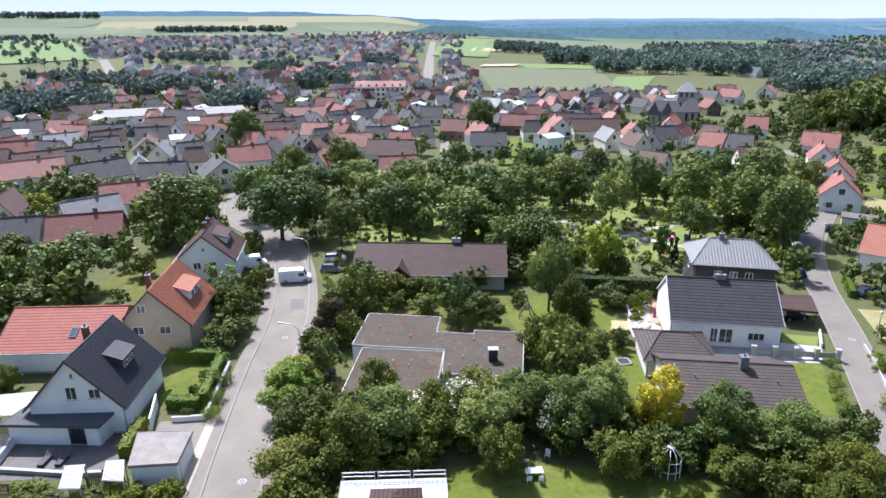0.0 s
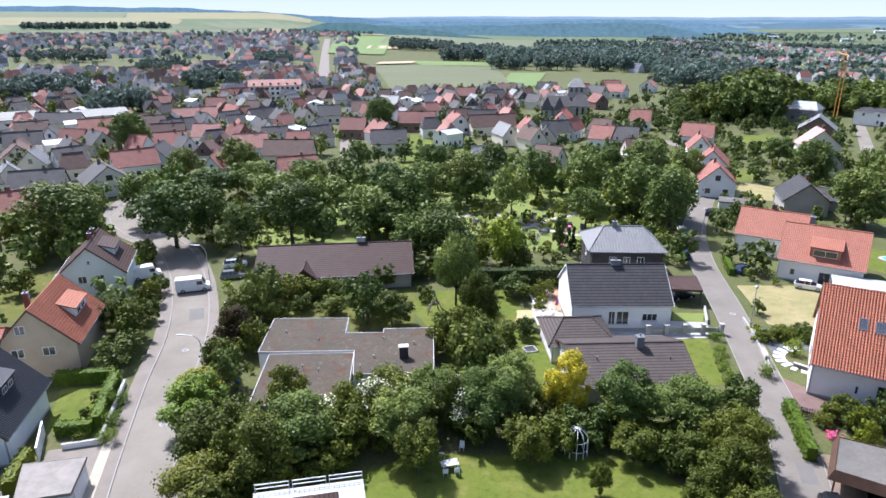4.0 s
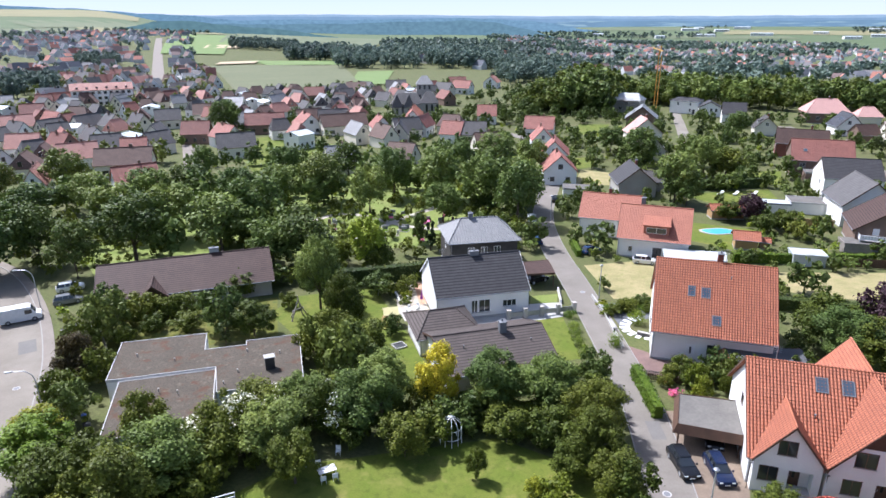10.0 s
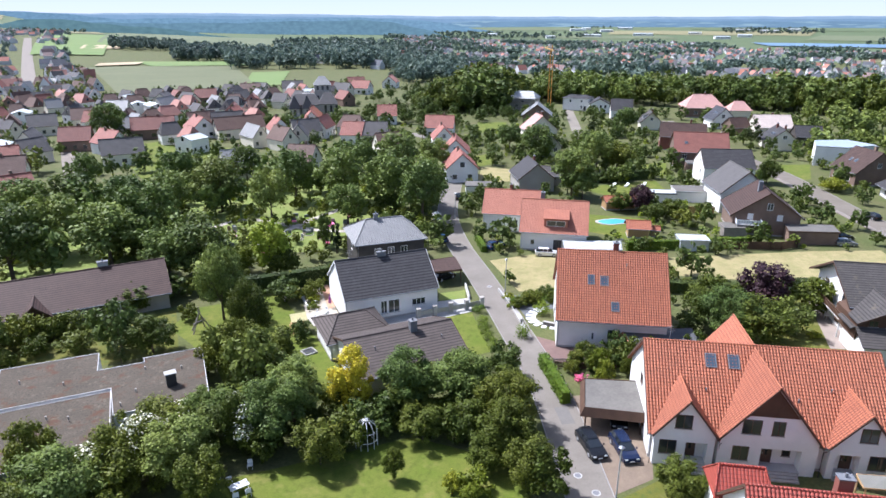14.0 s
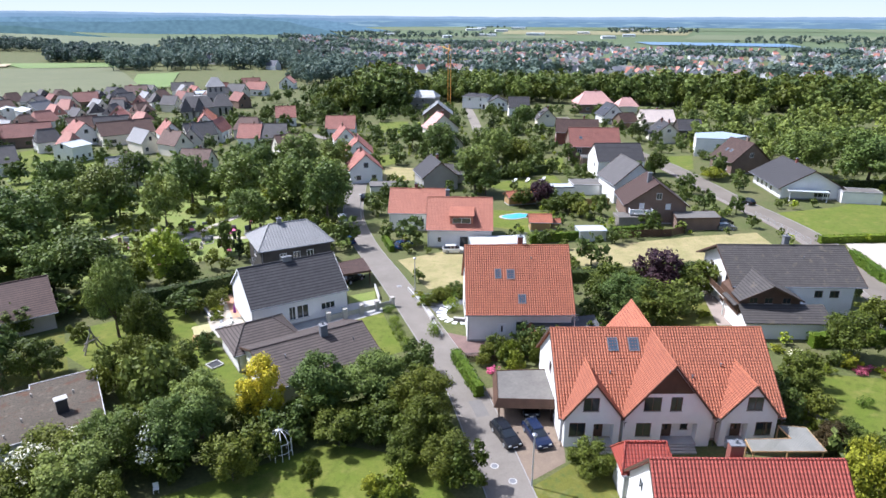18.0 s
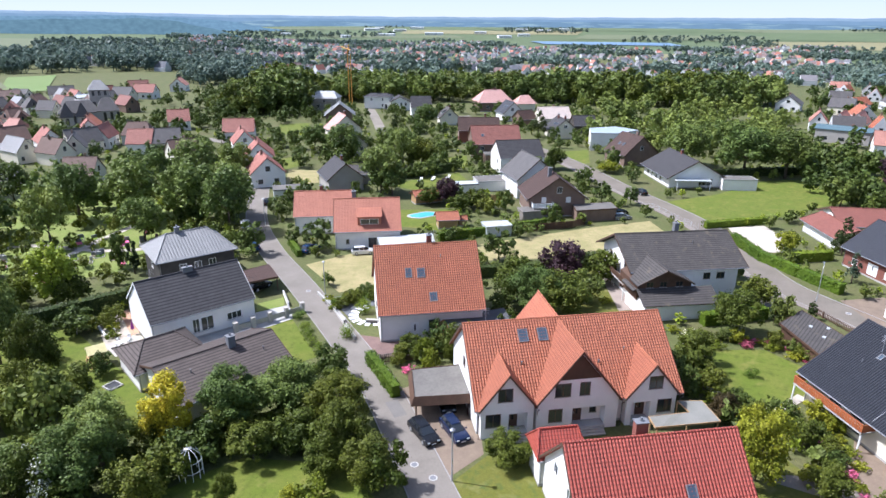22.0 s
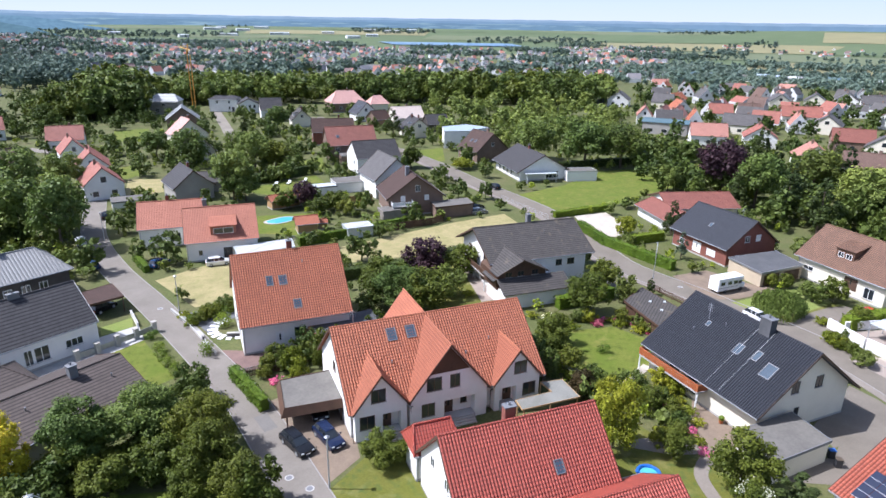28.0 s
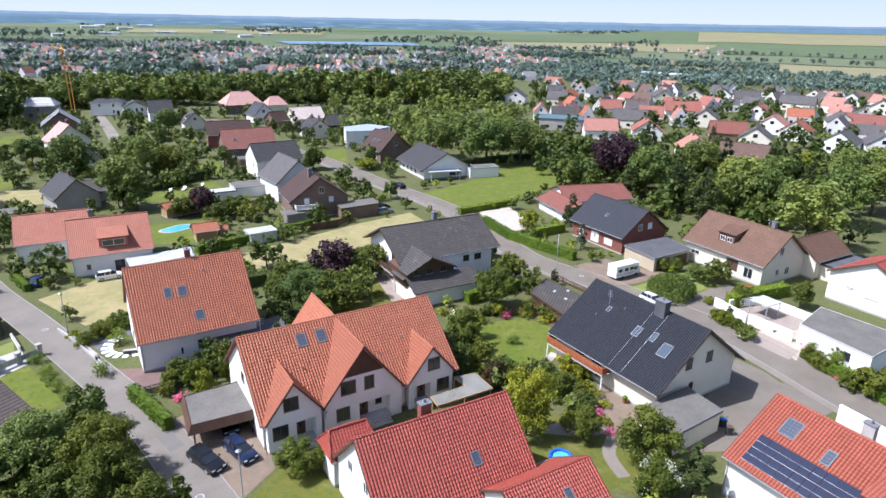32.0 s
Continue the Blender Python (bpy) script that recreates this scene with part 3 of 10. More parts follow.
def gable_house(name, label, x, y, rot, L, W, he, hr, wall="white", roof="tile_orange", og=0.4, oe=0.5, wins=(), doors=(),
                chimneys=(), skylights=(), hip=0.0, tiles=None, frame_c="frame_white", gutter="zinc", trim="frame_brown", z=None,
                group="houses", gable_clad="", category="house"):
    """A house with a pitched roof: ridge along x, eaves at -y (side a) and +y (side b). W, L: the roof's plan; he, hr: heights of
    its edge and its ridge. wins: (face, along, height, width, height of window[, bars, shutter]), along seen from outside to the right."""
    base = gz(x, y) if z is None else z
    h = thing(name, x, y, base, rot, label, category, group)
    h["dims"] = [L, W, he, hr]
    TAKEN.append((x, y, 0.5 * math.hypot(L, W)))
    s = (hr - he) / (W / 2)
    Lw, Ww = L - 2 * og, W - 2 * oe
    wt = he + s * oe - 0.16
    bm = bmesh.new()
    top = hr - 0.2 if not hip else wt
    ring = [[bm.verts.new(p) for p in ((sx * Lw / 2, -Ww / 2, -0.6), (sx * Lw / 2, Ww / 2, -0.6), (sx * Lw / 2, Ww / 2, wt), (sx * Lw / 2, 0, top), (sx * Lw / 2, -Ww / 2, wt))] for sx in (-1, 1)]
    a, b = ring
    bm.faces.new(a)
    bm.faces.new(b[::-1])
    for i in range(5):
        bm.faces.new((a[i], b[i], b[(i + 1) % 5], a[(i + 1) % 5]))
    bmesh.ops.recalc_face_normals(bm, faces=bm.faces)
    part("wall", bm, wall, h)
    part("plinth", box(-Lw / 2 - 0.02, Lw / 2 + 0.02, -Ww / 2 - 0.02, Ww / 2 + 0.02, -0.6, 0.3), "concrete", h)
    roofs, k = {}, hip * L / 2
    for side, sy in (("a", -1), ("b", 1)):
        poly = [(-L / 2, sy * W / 2, he), (L / 2, sy * W / 2, he), (L / 2 - k, 0, hr), (-L / 2 + k, 0, hr)]
        roofs[side] = slab("roof", poly, 0.16, roof, h)
        if tiles and side in tiles:
            q = PLATE[roofs[side].name].inverted()
            courses(roofs[side], [(q @ Vector(p)).xy for p in poly], *TILE_SIZE.get(roof, (0.30, 0.34)), roof)
        part("gutter", tube([(-L / 2 + 0.02, sy * (W / 2 + 0.05), he - 0.08), (L / 2 - 0.02, sy * (W / 2 + 0.05), he - 0.08)], 0.075, 6), gutter, h)
        part("downpipe", tube([((Lw / 2 - 0.15) * sy, sy * (W / 2 + 0.03), he - 0.1), ((Lw / 2 - 0.15) * sy, sy * (Ww / 2 + 0.06), he - 0.5), ((Lw / 2 - 0.15) * sy, sy * (Ww / 2 + 0.06), 0)], 0.045, 6), gutter, h)
    for sx in (-1, 1):
        if hip:
            slab("roof", [(sx * L / 2, -W / 2, he), (sx * L / 2, W / 2, he), (sx * (L / 2 - k), 0, hr)], 0.16, roof, h)
            for sy in (-1, 1):
                part("hip_ridge", tube([(sx * L / 2, sy * W / 2, he + 0.02), (sx * (L / 2 - k), 0, hr + 0.02)], 0.1, 6), roof, h)
        else:
            for sy in (-1, 1):
                bm = bmesh.new()
                p0, p1 = Vector((sx * (L / 2 + 0.012), sy * W / 2, he)), Vector((sx * (L / 2 + 0.012), 0, hr))
                up = Vector((0, 0, 1))
                vs = [bm.verts.new(p + Vector((sx * o, 0, 0)) + up * zz) for p in (p0, p1) for o, zz in ((0, -0.24), (0.03, -0.24), (0.03, 0.07), (0, 0.07))]
                for i in range(4):
                    bm.faces.new((vs[i], vs[(i + 1) % 4], vs[4 + (i + 1) % 4], vs[4 + i]))
                bm.faces.new(vs[:4])
                bm.faces.new(vs[4:])
                bmesh.ops.recalc_face_normals(bm, faces=bm.faces)
                part("bargeboard", bm, trim, h)
    part("ridge_tiles", tube([(-L / 2 + k, 0, hr + 0.0), (L / 2 - k, 0, hr + 0.0)], 0.13, 8), roof, h)
    fm = faces_of(Lw, Ww)
    if gable_clad:
        for sx in (-1, 1):
            zc = wt + (hr - wt) * 0.45
            hw = (hr - zc) / s - oe * 0.2
            part("gable_cladding", prism([(-hw, zc), (hw, zc), (0, hr - 0.25)], 0, 0.06), gable_clad, h, m=pose(sx * Lw / 2, 0, 0) @ Matrix(((0, 0, sx, 0), (1, 0, 0, 0), (0, 1, 0, 0), (0, 0, 0, 1))))
    for w in wins:
        f, u, zz, ww, hh = w[:5]
        window(h, fm[f], -u if f in "ab01" else u, zz, ww, hh, frame_c, w[5] if len(w) > 5 else (1 if ww > 0.9 else 0), True, w[6] if len(w) > 6 else 0.0)
    for d in doors:
        door(h, fm[d[0]], -d[1], d[2], d[3], d[4], d[5] if len(d) > 5 else "frame_brown")
    for c in chimneys:
        cz = hr - abs(c[1]) * s
        chimney(h, c[0], c[1], cz - 0.5, c[2], *c[3:])
    for side, u, v, w, hh, *blind in skylights:
        r = roofs[side]
        # u: along the ridge from the middle (+ to the house's +x), v: up the slope from the eave
        sy = -1 if side == "a" else 1
        q = Vector((0, -sy * W / 2, hr - he)).normalized() * v + Vector((u, sy * W / 2, he))
        loc = PLATE[r.name].inverted() @ q
        roof_window(r, loc.x, loc.y, w, hh, bool(blind))
    return h, roofs


def simple_window(h, fm, u, z, w, hh):
    """A small window of a house far off: one casing whose front is sunk to the pane."""
    bm = box(-w / 2, w / 2, -0.05, 0.06, 0, hh)
    front = max(bm.faces, key=lambda f: f.calc_center_median().y)
    bmesh.ops.inset_region(bm, faces=[front], thickness=0.1, depth=-0.05)
    front.material_index = 1
    o = mesh_ob("window", bm, [M["frame_white"], M["glass"]], h)
    o.matrix_local = fm @ pose(-u, 0, z)


def village_house(label, L, W, he, hr, wall, roof, wins, hip=0.0, chim=True):
    """A plainer house for the village: walls, tiled roof, ridge, windows, chimney. It is a pattern to be copied."""
    h = thing("village_house", 0, 0, 0, 0, label, "house", "village houses")
    Lw, Ww, k = L - 0.6, W - 0.8, hip * L / 2
    wt = he + (hr - he) / (W / 2) * 0.4 - 0.15
    bm = bmesh.new()
    top = wt if hip else hr - 0.2
    a, b = [[bm.verts.new(p) for p in ((sx * Lw / 2, -Ww / 2, -1.5), (sx * Lw / 2, Ww / 2, -1.5), (sx * Lw / 2, Ww / 2, wt), (sx * Lw / 2, 0, top), (sx * Lw / 2, -Ww / 2, wt))] for sx in (-1, 1)]
    bm.faces.new(a)
    bm.faces.new(b[::-1])
    for i in range(5):
        bm.faces.new((a[i], b[i], b[(i + 1) % 5], a[(i + 1) % 5]))
    bmesh.ops.recalc_face_normals(bm, faces=bm.faces)
    part("wall", bm, wall, h)
    for sy in (-1, 1):
        slab("roof", [(-L / 2, sy * W / 2, he), (L / 2, sy * W / 2, he), (L / 2 - k, 0, hr), (-L / 2 + k, 0, hr)], 0.2, roof, h)
    if hip:
        for sx in (-1, 1):
            slab("roof", [(sx * L / 2, -W / 2, he), (sx * L / 2, W / 2, he), (sx * (L / 2 - k), 0, hr)], 0.2, roof, h)
    part("ridge_tiles", tube([(-L / 2 + k, 0, hr), (L / 2 - k, 0, hr)], 0.14, 6), roof, h)
    if chim:
        part("chimney", box(1.2, 1.9, 0.2, 0.8, hr - 1.0, hr + 0.9, 0.05), "brick_brown", h)
    fm = faces_of(Lw, Ww)
    for f, u, z, w, hh in wins:
        simple_window(h, fm[f], u, z, w, hh)
    return h


def cross_gable(h, side, u, width, out, he, hr, ze, wall, roof, over=0.35, trim="frame_brown", tiles=False, clad="", recess=None):
    """A gable standing across the roof: centred at u, its front wall `out` metres inside the main eave edge; he, hr: its own
    eave and ridge heights. recess: a porch sunk into the front wall (from, to, height, depth), along from the middle."""
    L, W, mhe, mhr = h["dims"]
    sy = -1 if side == "a" else 1
    s = (mhr - mhe) / (W / 2)
    front = W / 2 - out                                    # |y| of the roof's front edge
    at = lambda zz: max(0.0, W / 2 - (zz - mhe) / s)       # |y| where the main roof has this height
    for sx in (-1, 1):
        e, f, p, v = ((u + sx * width / 2, sy * front, he), (u, sy * front, hr), (u, sy * at(hr), hr), (u + sx * width / 2, sy * min(front, at(he)), he))
        poly = [e, f, p, v]
        r = slab("gable_roof", [(q[0], q[1], q[2] + 0.03) for q in poly], 0.14, roof, h)
        if tiles:
            i = PLATE[r.name].inverted()
            courses(r, [(i @ Vector(q)).xy for q in poly], *TILE_SIZE.get(roof, (0.30, 0.34)), roof)
        bm = bmesh.new()
        a, b = Vector((u + sx * width / 2, sy * (front + 0.02), he)), Vector((u, sy * (front + 0.02), hr))
        vs = [bm.verts.new(q + Vector((0, sy * o, zz))) for q in (a, b) for o, zz in ((0, -0.2), (0.03, -0.2), (0.03, 0.08), (0, 0.08))]
        for i in range(4):
            bm.faces.new((vs[i], vs[(i + 1) % 4], vs[4 + (i + 1) % 4], vs[4 + i]))
        bm.faces.new(vs[:4])
        bm.faces.new(vs[4:])
        bmesh.ops.recalc_face_normals(bm, faces=bm.faces)
        part("bargeboard", bm, trim, h)
    part("ridge_tiles", tube([(u, sy * front, hr + 0.03), (u, sy * at(hr), hr + 0.03)], 0.12, 8), roof, h)
    wy = front - over
    ww = width / 2 - 0.3
    k = (hr - he) / (width / 2)
    bm = bmesh.new()
    pts = [(u - ww, ze), (u + ww, ze), (u + ww, he + k * 0.3 - 0.15), (u, hr - 0.16), (u - ww, he + k * 0.3 - 0.15)]

    def block(poly, y0, y1):
        fr, bk = [[bm.verts.new((px, sy * yy, pz)) for px, pz in poly] for yy in (y0, y1)]
        bm.faces.new(fr)
        bm.faces.new(bk[::-1])
        for i in range(len(poly)):
            bm.faces.new((fr[i], fr[(i + 1) % len(poly)], bk[(i + 1) % len(poly)], bk[i]))
    back = min(wy - 0.3, at(hr) + 0.1)
    if recess:
        x0, x1, z1, deep = recess
        block(pts, wy - deep, back)
        block([(u - ww, ze), (u + x0, ze), (u + x0, z1), (u - ww, z1)], wy, wy - deep)
        block([(u + x1, ze), (u + ww, ze), (u + ww, z1), (u + x1, z1)], wy, wy - deep)
        block([(u - ww, z1)] + [(u + ww, z1)] + pts[2:], wy, wy - deep)
    else:
        block(pts, wy, back)
    bmesh.ops.recalc_face_normals(bm, faces=bm.faces)
    part("gable_wall", bm, wall, h)
    if clad:
        hw = ww * 0.52
        zc = hr - 0.25 - hw * k
        part("gable_cladding", prism([(u - hw, zc), (u + hw, zc), (u, hr - 0.3)], 0, 0.05), clad, h, m=Matrix(((1, 0, 0, 0), (0, 0, sy, sy * wy), (0, 1, 0, 0), (0, 0, 0, 1))))
    return pose(u, sy * wy, 0, 0, 0, 180 if sy < 0 else 0)


def shed_dormer(h, side, u, width, z0, z1, depth_in, wall, roof, win=(1.2, 0.8), n=1):
    """A flat-topped dormer with a gently sloping roof."""
    L, W, mhe, mhr = h["dims"]
    sy = -1 if side == "a" else 1
    s = (mhr - mhe) / (W / 2)
    at = lambda zz: W / 2 - (zz - mhe) / s
    yf = at(z0)
    zb = min(mhr - 0.1, z1 + 0.9)
    yb = at(zb)
    r = slab("dormer_roof", [(u - width / 2 - 0.25, sy * (yf + 0.3), z1), (u + width / 2 + 0.25, sy * (yf + 0.3), z1), (u + width / 2 + 0.25, sy * yb, zb), (u - width / 2 - 0.25, sy * yb, zb)], 0.14, roof, h)
    bm = bmesh.new()
    vs = [bm.verts.new(p) for sx in (-1, 1) for p in ((u + sx * width / 2, sy * yf, z0 - 0.3), (u + sx * width / 2, sy * yf, z1 - 0.1), (u + sx * width / 2, sy * yb, zb - 0.15))]
    bm.faces.new(vs[:3])
    bm.faces.new(vs[3:][::-1])
    for i in range(3):
        bm.faces.new((vs[i], vs[(i + 1) % 3], vs[3 + (i + 1) % 3], vs[3 + i]))
    bmesh.ops.recalc_face_normals(bm, faces=bm.faces)
    part("dormer_wall", bm, wall, h)
    fm = pose(u, sy * yf, 0, 0, 0, 180 if sy < 0 else 0)
    for i in range(n):
        window(h, fm, (i - (n - 1) / 2) * (win[0] + 0.4), z0 + 0.1, win[0], min(win[1], z1 - z0 - 0.25), "frame_white", 1, False)
    return r


def flat_block(name, label, poly, h, wall, top, trim="frame_white", wins=(), category="building", base=0.0, lip=0.12, x=0.0, y=0.0, rot=0.0, group="", eave=0.0):
    """A flat-roofed block over a polygon, with a raised edge round its roof."""
    e = thing(name, x, y, gz(x, y) + base, rot, label, category, group)
    part("wall", prism(poly, -0.4, h - 0.22), wall, e)
    c = Vector((sum(p[0] for p in poly) / len(poly), sum(p[1] for p in poly) / len(poly)))
    TAKEN.append((c.x, c.y, max((Vector(p) - c).length for p in poly) * 0.85))
    n = len(poly)
    pv = [Vector(p) for p in poly]
    if sum(pv[i].x * pv[(i + 1) % n].y - pv[(i + 1) % n].x * pv[i].y for i in range(n)) < 0:
        pv.reverse()

    def grown(d):
        out = []
        for i in range(n):
            a, b, g = pv[i - 1], pv[i], pv[(i + 1) % n]
            e0, e1 = (b - a).normalized(), (g - b).normalized()
            n0, n1 = Vector((e0.y, -e0.x)), Vector((e1.y, -e1.x))
            m = (n0 + n1)
            out.append(b + m * (d / max(0.3, 1 + n0.dot(n1))))
        return [(q.x, q.y) for q in out]
    part("roof", prism(grown(eave), h - 0.22, h), top, e)
    outer, inner = grown(eave + 0.03), grown(eave - 0.05)
    bm = bmesh.new()
    for i in range(n):
        j = (i + 1) % n
        q = [bm.verts.new((*p, zz)) for zz in (h - 0.3, h + lip * 0.6) for p in (outer[i], outer[j], inner[j], inner[i])]
        for f in ((0, 1, 5, 4), (1, 2, 6, 5), (2, 3, 7, 6), (3, 0, 4, 7), (4, 5, 6, 7), (3, 2, 1, 0)):
            bm.faces.new([q[k] for k in f])
    bmesh.ops.recalc_face_normals(bm, faces=bm.faces)
    part("roof_edge", bm, "edge_grey" if trim == "frame_white" else trim, e)
    for i, u, zz, w, hh, *rest in wins:
        a, b = pv[i], pv[(i + 1) % n]
        d = (b - a).normalized()
        fm = Matrix.Translation((*(a + d * u), 0)) @ pose(0, 0, 0, 0, 0, math.degrees(math.atan2(d.y, d.x)) + 180)
        window(e, fm, 0, zz, w, hh, rest[0] if rest else "frame_white", 1 if w > 1 else 0)
    return e


# ---------------------------------------------------------------- plants
def crown_leaves(rng, n, rx, rz, zc, leaf, lobes, cone=0.0):
    """Leaf clumps on the outside of rounded boughs that swell out of one crown, with a thinner filling behind them.
    Gives the corners of n leaves and the bough of each. cone: 0 round, 1 pointed."""
    k = max(1, lobes)
    i = np.arange(k)
    u = np.clip(-0.62 + 1.58 * (i + 0.5) / k + rng.uniform(-0.12, 0.12, k), -0.8, 0.97)
    a = i * 2.39996 + rng.uniform(-0.45, 0.45, k)
    thin = 1 - cone * np.clip((u + 0.8) / 1.8, 0, 1) * 0.88
    size = rng.uniform(0.12, 0.36, k) * (0.35 + 0.65 * thin) * (1.0 - 0.25 * cone)
    q = np.sqrt(1 - u * u) if cone < 0.5 else np.ones(k) * 0.95
    reach = (1 - size * 0.85) * rng.uniform(0.72, 1.26, k)
    c = np.stack([rx * q * np.cos(a) * reach * thin, rx * q * np.sin(a) * reach * thin, zc + rz * u * (1 - size * 0.5)], 1)
    c = np.concatenate([c, [(0, 0, zc - rz * 0.1 * (1 + 2 * cone))]])
    size = np.append(size, 0.54 - 0.16 * cone)
    ax = size[:, None] * np.array([rx, rx, min(rz, rx * 1.5) * 0.95])
    pick, dirs, got = [], [], 0
    for _ in range(6):
        w = rng.choice(k + 1, 2 * n, p=size ** 2 / (size ** 2).sum())
        d = rng.normal(0, 1, (2 * n, 3))
        d[:, 2] += 0.2
        d /= np.linalg.norm(d, axis=1)[:, None]
        p = c[w] + d * ax[w]
        near = np.full(2 * n, 9.0)
        for j in range(k + 1):
            e = (((p - c[j]) / ax[j]) ** 2).sum(1)
            near = np.where(w == j, near, np.minimum(near, e))
        ok = near > 0.72
        pick.append(w[ok])
        dirs.append(d[ok])
        got += ok.sum()
        if got >= n:
            break
    w, d = np.concatenate(pick)[:n], np.concatenate(dirs)[:n]
    n = len(w)
    inner = rng.random(n) < 0.16
    rad = np.where(inner, rng.uniform(0.5, 0.85, n), 1.0 + 0.17 * rng.standard_t(3, n).clip(-4, 4))
    p = c[w] + d * ax[w] * rad[:, None]
    p[:, 2] = np.maximum(p[:, 2], 0.06)
    p[:, :2] *= rx / np.quantile(np.hypot(p[:, 0], p[:, 1]), 0.96)
    top, low = np.quantile(p[:, 2], 0.995), p[:, 2].min()
    p[:, 2] = low + (p[:, 2] - low) * (zc + rz * 0.96 - low) / (top - low)
    t = d + rng.uniform(-0.75, 0.75, (n, 3)) + np.array([0, 0, 0.3])
    t /= np.linalg.norm(t, axis=1)[:, None]
    b = np.cross(t, rng.normal(0, 1, (n, 3)))
    b /= np.linalg.norm(b, axis=1)[:, None]
    e = np.cross(t, b)
    s = leaf * (rng.uniform(0.55, 1.35, n) * np.where(inner, 1.5, 1.0))[:, None]
    v = np.stack([p - b * s - e * s * 0.35, p + b * s * 0.1 - e * s * 0.75 + t * s * 0.22, p + b * s + e * s * 0.15, p + e * s * 0.7 - t * s * 0.15], 1)
    return v, w, d


def crown_mesh(name, seed, rx, rz, zc, leaf, n, lobes, material, blossom="", cone=0.0):
    rng = np.random.default_rng(seed)
    v, w, d = crown_leaves(rng, n, rx, rz, zc, leaf, int(lobes * (1.9 + 0.6 * cone)), cone)
    n = len(v)
    me = bpy.data.meshes.new(name)
    me.from_pydata(v.reshape(-1, 3).tolist(), [], np.arange(4 * n).reshape(n, 4).tolist())
    me.materials.append(M[material])
    if blossom:
        me.materials.append(M[blossom])
        patch = (rng.random(w.max() + 1) < 0.25)[w] & (d[:, 2] > 0.0) & (rng.random(n) < 0.4)
        me.polygons.foreach_set("material_index", patch.astype(np.int32))
    return me


def trunk_mesh(seed, h, r, spread, top, limbs=6):
    rng, bm = random.Random(seed), bmesh.new()
    add_tube(bm, [(0, 0, -0.3), (rng.uniform(-.05, .05), 0, h * 0.3), (rng.uniform(-.2, .2), rng.uniform(-.2, .2), h * 0.65), (rng.uniform(-.3, .3), rng.uniform(-.3, .3), top)], [r * 1.25, r, r * 0.75, r * 0.15], 7)
    for i in range(limbs if h > 1.2 else 0):
        a = i * 1.05 + rng.uniform(-.3, .3)
        z0 = h * rng.uniform(0.35, 0.65)
        add_tube(bm, [(0, 0, z0), (spread * 0.4 * math.cos(a), spread * 0.4 * math.sin(a), z0 + (top - z0) * 0.35), (spread * 0.85 * math.cos(a), spread * 0.85 * math.sin(a), z0 + (top - z0) * 0.72)], [r * 0.5, r * 0.3, r * 0.06], 5)
    me = bpy.data.meshes.new("trunk")
    bm.to_mesh(me)
    bm.free()
    me.materials.append(M["bark"])
    return me


TREES = {}


def tree_kind(key, label, material, height, rx, trunk_h, leaf, n, lobes, blossom="", category="tree", name="tree", cone=0.0):
    """Makes the shapes of one kind of tree, fine ones for near by and coarser ones for far off; plant() sets them out."""
    protos = []
    for v in range(5):
        fine = v < 3
        rz = (height - trunk_h) / 2
        cr = crown_mesh("crown", hash_of(key) + v, rx, rz, trunk_h + rz, leaf * ((0.52 if height > 4 else 0.7) if fine else 0.8), int(n * (3.4 if height > 4 else 1.4)) if fine else int(n * 1.25), lobes, material, blossom, cone)
        tr = trunk_mesh(hash_of(key) + v, height * 0.6, max(0.05, height * 0.02), rx * (1 - 0.4 * cone), height * 0.8, 0 if cone > 0.4 else 6)
        protos.append((tr, cr))
    TREES[key] = (protos, label, category, name)


def hash_of(key):
    return sum((i + 3) * ord(c) for i, c in enumerate(key))


PLANT_RNG = random.Random(11)


def plant(key, x, y, s=1.0, sz=None, label="", group=""):
    protos, lab, category, name = TREES[key]
    tr, cr = protos[PLANT_RNG.randrange(3) if math.hypot(x, y) < 105 else 3 + PLANT_RNG.randrange(2)]
    e = new(name)
    e.empty_display_size = 0.3
    e.matrix_world = pose(x, y, gz(x, y) - 0.05, 0, 0, PLANT_RNG.uniform(0, 360)) @ Matrix.Diagonal((s, s, sz or s, 1))
    tagged(e, label or lab, category, group or "trees")
    for nm, me in (("trunk", tr), ("crown", cr)):
        o = new(nm, me)
        o.parent = e
    return e


